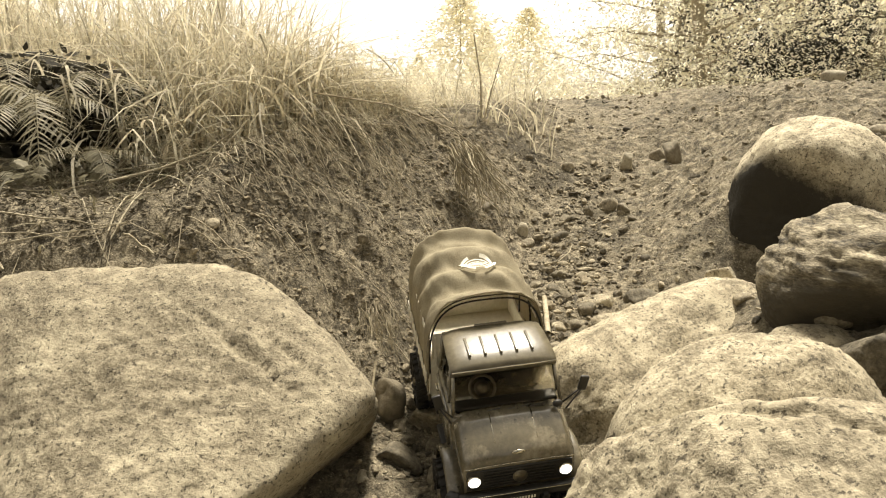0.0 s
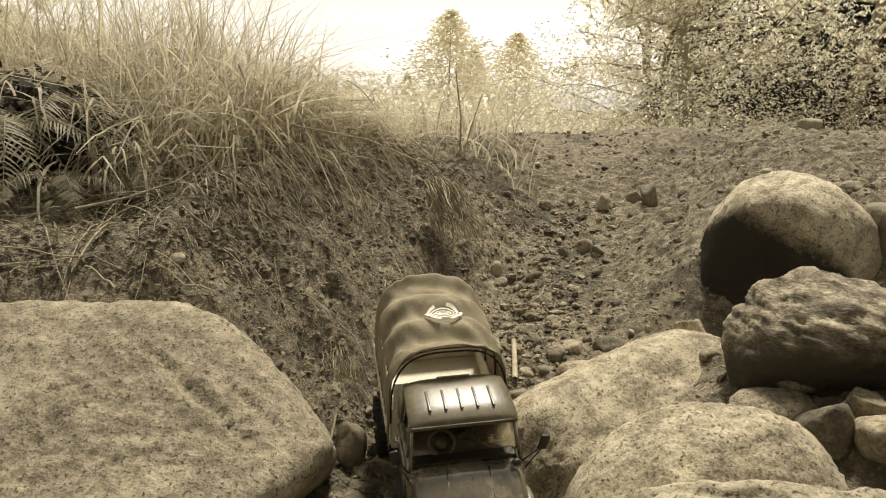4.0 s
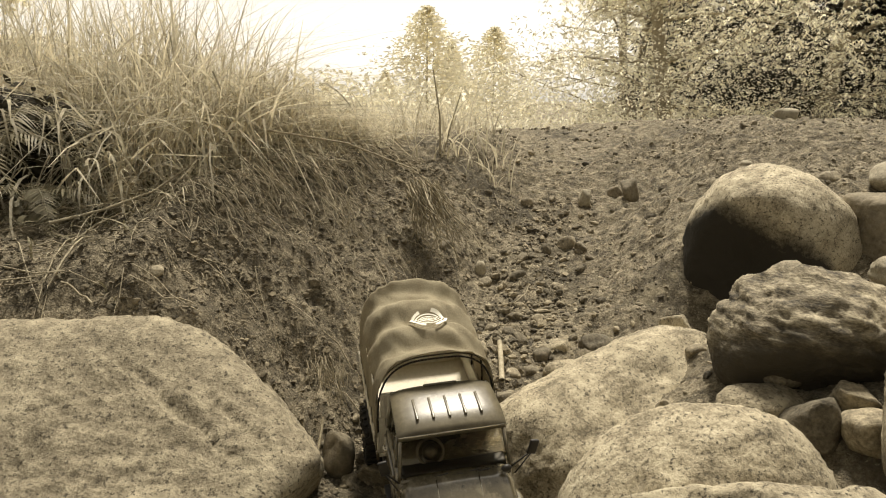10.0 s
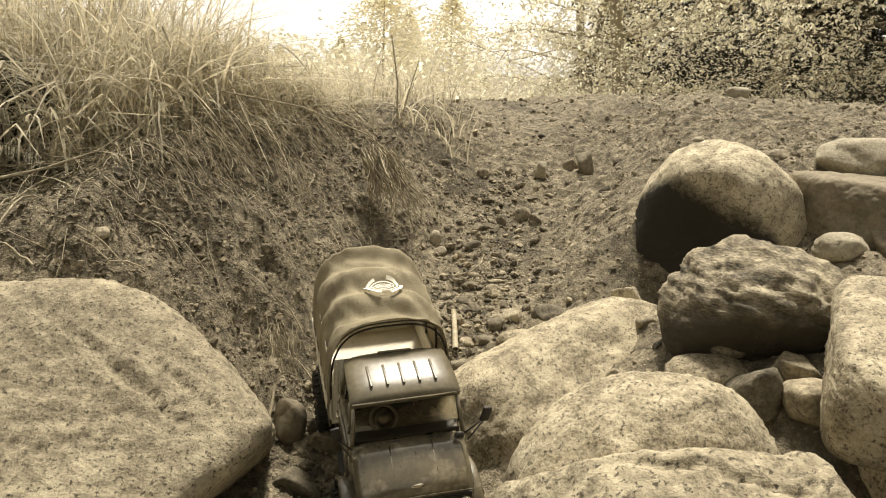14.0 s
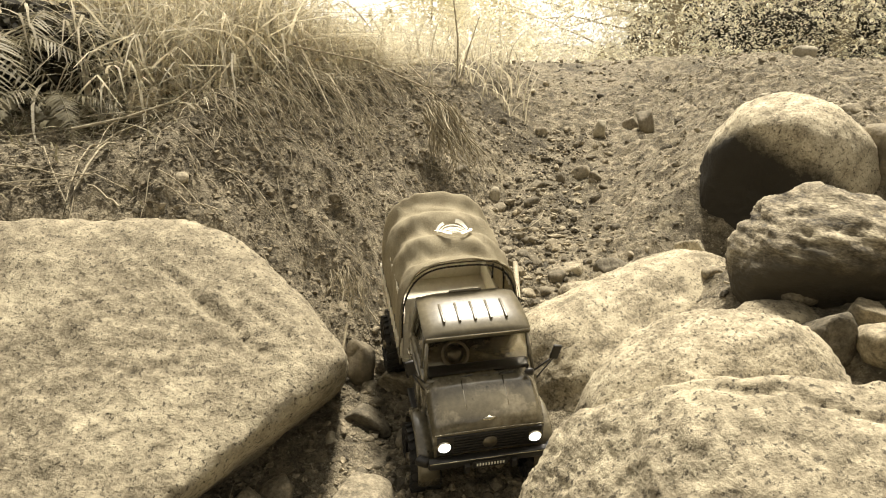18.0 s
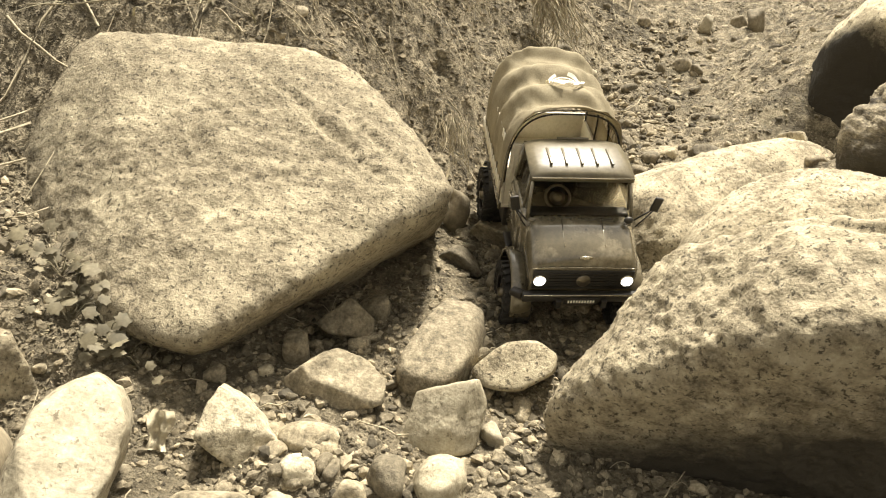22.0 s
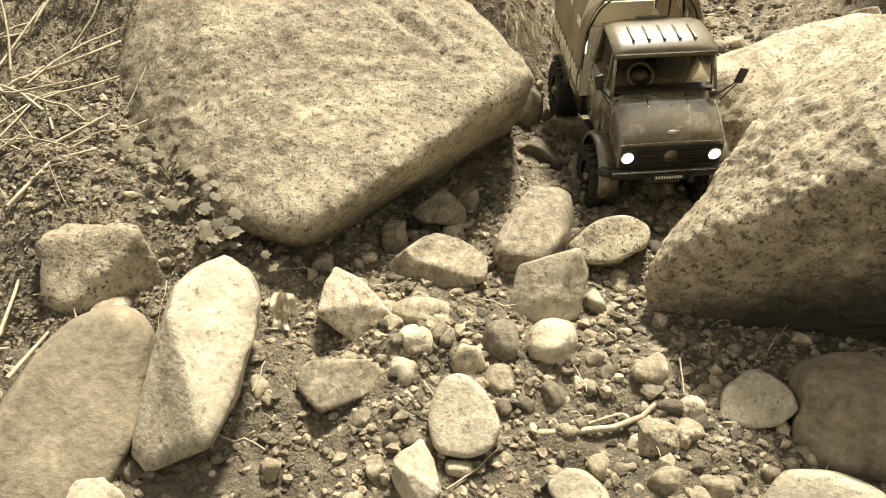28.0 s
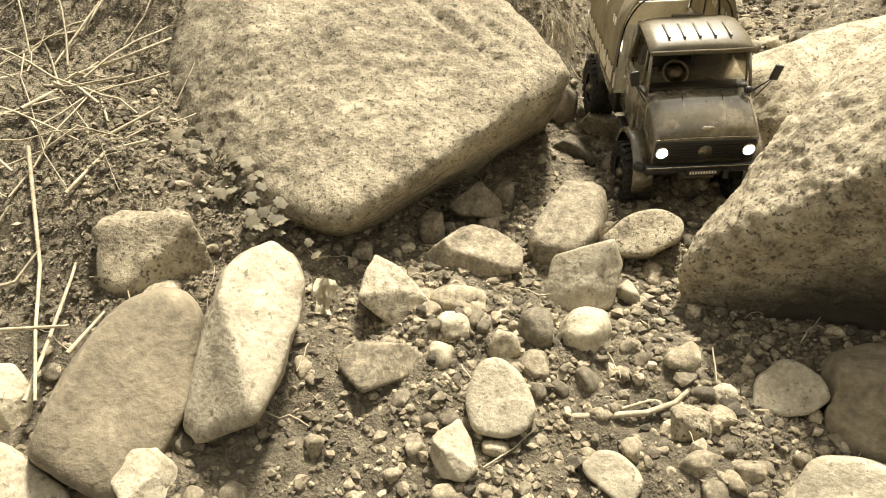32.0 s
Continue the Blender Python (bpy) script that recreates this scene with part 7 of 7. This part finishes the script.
# mirrors
for s, o in ((-1, .100), (1, .112)):
    mir = piece("mirror", truck, BLACK, lambda bm: block(bm, (s * o, -.112, .212), (.013, .005, .024), .002, Matrix.Rotation(radians(s * 12), 4, "Y")), "black wing mirror")
    piece("arm", mir, BLACK, lambda bm: [rod(bm, (s * .080, -.116, .184), (s * o, -.112, .206), .0013, 8), rod(bm, (s * .083, -.125, .180), (s * o, -.112, .204), .0011, 8)])
piece("marker_lamp", truck, BLACK, lambda bm: bmesh.ops.create_uvsphere(bm, u_segments=18, v_segments=12, radius=.0075, matrix=Matrix.Translation((.070, -.130, .189)) @ Matrix.Diagonal((1, .8, .75, 1))), "small dark round lamp")

# load bed
bed = piece("load_bed", truck, BED, lambda bm: block(bm, (0, .130, .112), (.184, .222, .006), .001))
for s in (-1, 1):
    board = piece("side_board", bed, BED, lambda bm: block(bm, (s * .0925, .130, .136), (.004, .222, .044), .001), "pale side board")
    for k in range(5):
        piece("post", board, STEEL, lambda bm: block(bm, (s * .0955, .028 + .051 * k, .138), (.0025, .005, .046), .0005))
    piece("side_rail", bed, PAINT, lambda bm: block(bm, (s * .0945, .130, .112), (.004, .224, .014), .001))
piece("tailgate", bed, BED, lambda bm: block(bm, (0, .2405, .142), (.184, .004, .056), .001))
head = piece("headboard", bed, BED, lambda bm: [block(bm, (0, .0225, .150), (.180, .004, .07), .001), block(bm, (-.022, .0225, .208), (.130, .004, .046), .001)], "bright white ribbed headboard")
for k in range(16):
    piece("rib", head, BED, lambda bm: block(bm, (-.082 + .0078 * k, .0198, .20), (.003, .0016, .055), .0004))


# canvas cover on hoops: open at the cab end, with sagging folds
def arch(y, drop=0.0, grow=0.0, folds=True, n=36):
    out = []
    flat = [-.92 + 1.84 * k / 30 for k in range(31)]
    edge = [math.asin(.92 ** (1 / .62)) + (math.pi / 2 - math.asin(.92 ** (1 / .62))) * k / 6 for k in range(1, 7)]
    turns = [-a for a in reversed(edge)] + [math.copysign(math.asin(abs(u) ** (1 / .62)), u) for u in flat] + edge
    for a in turns:
        c, q = max(0, math.cos(a)), math.sin(a)
        x = (.096 + grow) * math.copysign(abs(q) ** .62, q)
        z = .165 + (.128 + grow - drop) * abs(c) ** .70
        if folds:
            f = .0068 * math.sin(y * 88 + 2.2 * q + 1.6 * noise.noise(Vector((q * 2, y * 20, 0)))) * abs(c) ** .4 + .0058 * noise.noise(Vector((q * 4.5, y * 52 + q * 5, 3)))
            x, z = x * (1 + f * 4), z + f
        out.append((x, y, z))
    return [(-(.096 + grow), y, .150)] + out + [((.096 + grow), y, .150)]


def canvas(bm):
    ys = [.018 + .00275 * k for k in range(81)]
    sag = [.004 * math.sin(math.pi * min(1, max(0, (y - .018) / .22)) * 3) ** 2 for y in ys]
    rings = [arch(y, s) for y, s in zip(ys, sag)]
    skin(bm, rings, False, False)
    bmesh.ops.solidify(bm, geom=bm.faces[:], thickness=.0012)


cover = piece("canvas_cover", truck, CANVAS, canvas, "tan canvas cover with sagging folds")
piece("hem", cover, CANVAS_DARK, lambda bm: skin(bm, [arch(.0165, 0, .0008, False), arch(.0205, 0, .0008, False)], False, False), "dark hem of the cover opening")
for k in range(4):
    piece("hoop", truck, BLACK, lambda bm: [rod(bm, a, b, .0016, 6) for a, b in zip(arch(.022 + .07 * k, .004, -.004, False), arch(.022 + .07 * k, .004, -.004, False)[1:])])
piece("rear_flap", cover, CANVAS, lambda bm: bm.faces.new([bm.verts.new(p) for p in arch(.2385, 0, -.003, False) if p[2] > .235]), "half-rolled rear flap")
# lacing along both sides
for s in (-1, 1):
    for k in range(22):
        y = .024 + .0099 * k
        a, b = ((s * .0985, y, .158), (s * .0985, y + .0099, .130))
        if k % 2:
            a, b = ((s * .0985, y, .130), (s * .0985, y + .0099, .158))
        piece("cord", cover, WHITE, lambda bm: rod(bm, a, b, .0011, 6))
    for k in range(11):
        if k == 6:
            continue
        q = piece("bar", cover, WHITE, lambda bm: block(bm, (s * .0955, .066 + .0128 * k, .218), (.0015, .0082, .0135), .0003), "white printed bar")
        q.matrix_basis = Matrix.Translation((s * -.0035, 0, 0))


# round white print on the cover's top, in rings, hugging the cloth
def print_ring(bm, r0, r1, cx, cy, a0=0, a1=360):
    rows = []
    for i in range(25):
        a = radians(a0 + (a1 - a0) * i / 24)
        row = []
        for r in (r0, (r0 + r1) / 2, r1):
            x, y = cx + r * math.cos(a), cy + r * math.sin(a)
            q = math.copysign(min(.999, (abs(x) / .096)) ** (1 / .62), x)
            c = math.sqrt(max(0, 1 - q * q))
            f = .0068 * math.sin(y * 88 + 2.2 * q + 1.6 * noise.noise(Vector((q * 2, y * 20, 0)))) * abs(c) ** .4 + .0058 * noise.noise(Vector((q * 4.5, y * 52 + q * 5, 3)))
            sag = .004 * math.sin(math.pi * min(1, max(0, (y - .018) / .22)) * 3) ** 2
            row.append((x * (1 + f * 4), y, .165 + (.128 - sag) * c ** .70 + f + .0075))
        rows.append(row)
    skin(bm, rows, False, False)


emblem = piece("emblem", cover, WHITE, lambda bm: print_ring(bm, .0215, .0235, .004, .110), "white round print on the canvas")
for r in (.0178, .0136, .0094, .0052):
    piece("ring", emblem, WHITE, lambda bm: print_ring(bm, r - .0018, r, .004, .110))
for s in (-1, 1):
    piece("wreath", emblem, WHITE, lambda bm: print_ring(bm, .0258, .0310, .004, .110, 90 + s * 20, 90 + s * 165))

# chassis, axles, wheels
for s in (-1, 1):
    piece("chassis_rail", truck, BLACK, lambda bm: block(bm, (s * .034, .012, .094), (.008, .43, .014), .001))
    piece("mudguard", truck, BLACK, lambda bm: [block(bm, (s * .085, .14 + .052 * math.cos(radians(a)), .060 + .052 * math.sin(radians(a))), (.03, .022, .003), 0, Matrix.Rotation(radians(a + 90), 4, "X")) for a in (40, 65, 90, 115, 140)])
piece("fuel_tank", truck, BLACK, lambda bm: block(bm, (.066, .055, .082), (.036, .056, .036), .005))
piece("battery_box", truck, BLACK, lambda bm: block(bm, (-.066, .055, .082), (.036, .056, .036), .004))
for y in (-.127, .14):
    axle = piece("axle", truck, BLACK, lambda bm: rod(bm, (-.075, y, .05), (.075, y, .05), .008, 14))
    piece("differential", axle, BLACK, lambda bm: bmesh.ops.create_uvsphere(bm, u_segments=18, v_segments=12, radius=.019, matrix=Matrix.Translation((.012, y, .05))))
    for s in (-1, 1):
        piece("shock_absorber", truck, STEEL, lambda bm: [rod(bm, (s * .052, y + .012, .055), (s * .044, y, .105), .004, 10), *[rod(bm, (s * (.052 - .0016 * k), y + .012 - .0024 * k, .06 + .009 * k), (s * (.0517 - .0016 * k), y + .0115 - .0024 * k, .063 + .009 * k), .0072, 12) for k in range(4)]])
piece("skid_plate", truck, STEEL, lambda bm: block(bm, (0, -.198, .078), (.05, .02, .012), .003))


def tyre(bm):
    prof = [(-.017, .030), (-.021, .036), (-.0205, .044), (-.016, .0478), (0, .0482), (.016, .0478), (.0205, .044), (.021, .036), (.017, .030)]
    n = 48
    rings = [[(x, r * math.cos(2 * math.pi * i / n), r * math.sin(2 * math.pi * i / n)) for x, r in prof] for i in range(n + 1)]
    skin(bm, rings, True, False)
    for i in range(22):
        for side in (-1, 1):
            a = 2 * math.pi * (i + (.5 if side > 0 else 0)) / 22
            m = Matrix.Rotation(a, 4, "X") @ Matrix.Translation((side * .0115, 0, .0488)) @ Matrix.Rotation(radians(side * 18), 4, "Z")
            bmesh.ops.create_cube(bm, size=1, matrix=m @ Matrix.Diagonal((.0195, .0080, .0046, 1)))
            m = Matrix.Rotation(a, 4, "X") @ Matrix.Translation((side * .0208, 0, .0435))
            bmesh.ops.create_cube(bm, size=1, matrix=m @ Matrix.Diagonal((.003, .0065, .008, 1)))


def rim(bm):
    for x in (-.0185, .0185):
        torus(bm, Matrix.Translation((x, 0, 0)) @ Matrix.Rotation(radians(90), 4, "Y"), .0295, .0018, 32, 6)
    rod(bm, (-.018, 0, 0), (.014, 0, 0), .0285, 32)


for y in (-.127, .14):
    for s in (-1, 1):
        w = piece("wheel", truck, RUBBER, tyre, "chunky black off-road tyre", True)
        w.matrix_basis = Matrix.Translation((s * .086, y, .05)) @ Matrix.Rotation(0 if s > 0 else math.pi, 4, "Z")
        r = piece("rim", w, BLACK, rim, "dark steel rim")
        piece("hub_cap", w, STEEL, lambda bm: rod(bm, (.010, 0, 0), (.0225, 0, 0), .009, 16, .007), "dull hub cap")
        for k in range(6):
            a = 2 * math.pi * k / 6
            piece("bolt", w, STEEL, lambda bm: rod(bm, (.013, .018 * math.cos(a), .018 * math.sin(a)), (.0165, .018 * math.cos(a), .018 * math.sin(a)), .0022, 6))


# the cab's nose is short: draw in all that lies ahead of the windscreen's foot
for ob in truck.children_recursive:
    if ob.name.split(".")[0] in ("bonnet", "crease", "trim", "badge", "grille", "slat", "emblem", "headlight", "lens", "bumper", "bumper_edge", "number_plate", "bar", "marker_lamp", "skid_plate"):
        for v in ob.data.vertices:
            if v.co.y < -.112:
                v.co.y = -.112 + (v.co.y + .112) * .78
                v.co.z += .004


# two plain toy figures in the load bed
def figure(x, y, turn):
    bm = bmesh.new()
    for c, r in (((0, 0, .012), (.009, .013, .010)), ((0, -.009, .026), (.006, .007, .012)), ((0, -.014, .040), (.006, .008, .006))):
        bmesh.ops.create_uvsphere(bm, u_segments=14, v_segments=10, radius=1, matrix=Matrix.Translation(c) @ Matrix.Diagonal((*r, 1)))
    ob = part("figurine", bm, BLACK)
    ob.matrix_basis = truck.matrix_basis @ pose(x, y, .115, 0, 0, turn)
    tagged(ob, "small dark plain toy figure in the truck bed", "figurine", "toy figures")


figure(-.022, .07, 20)
figure(.020, .075, -30)
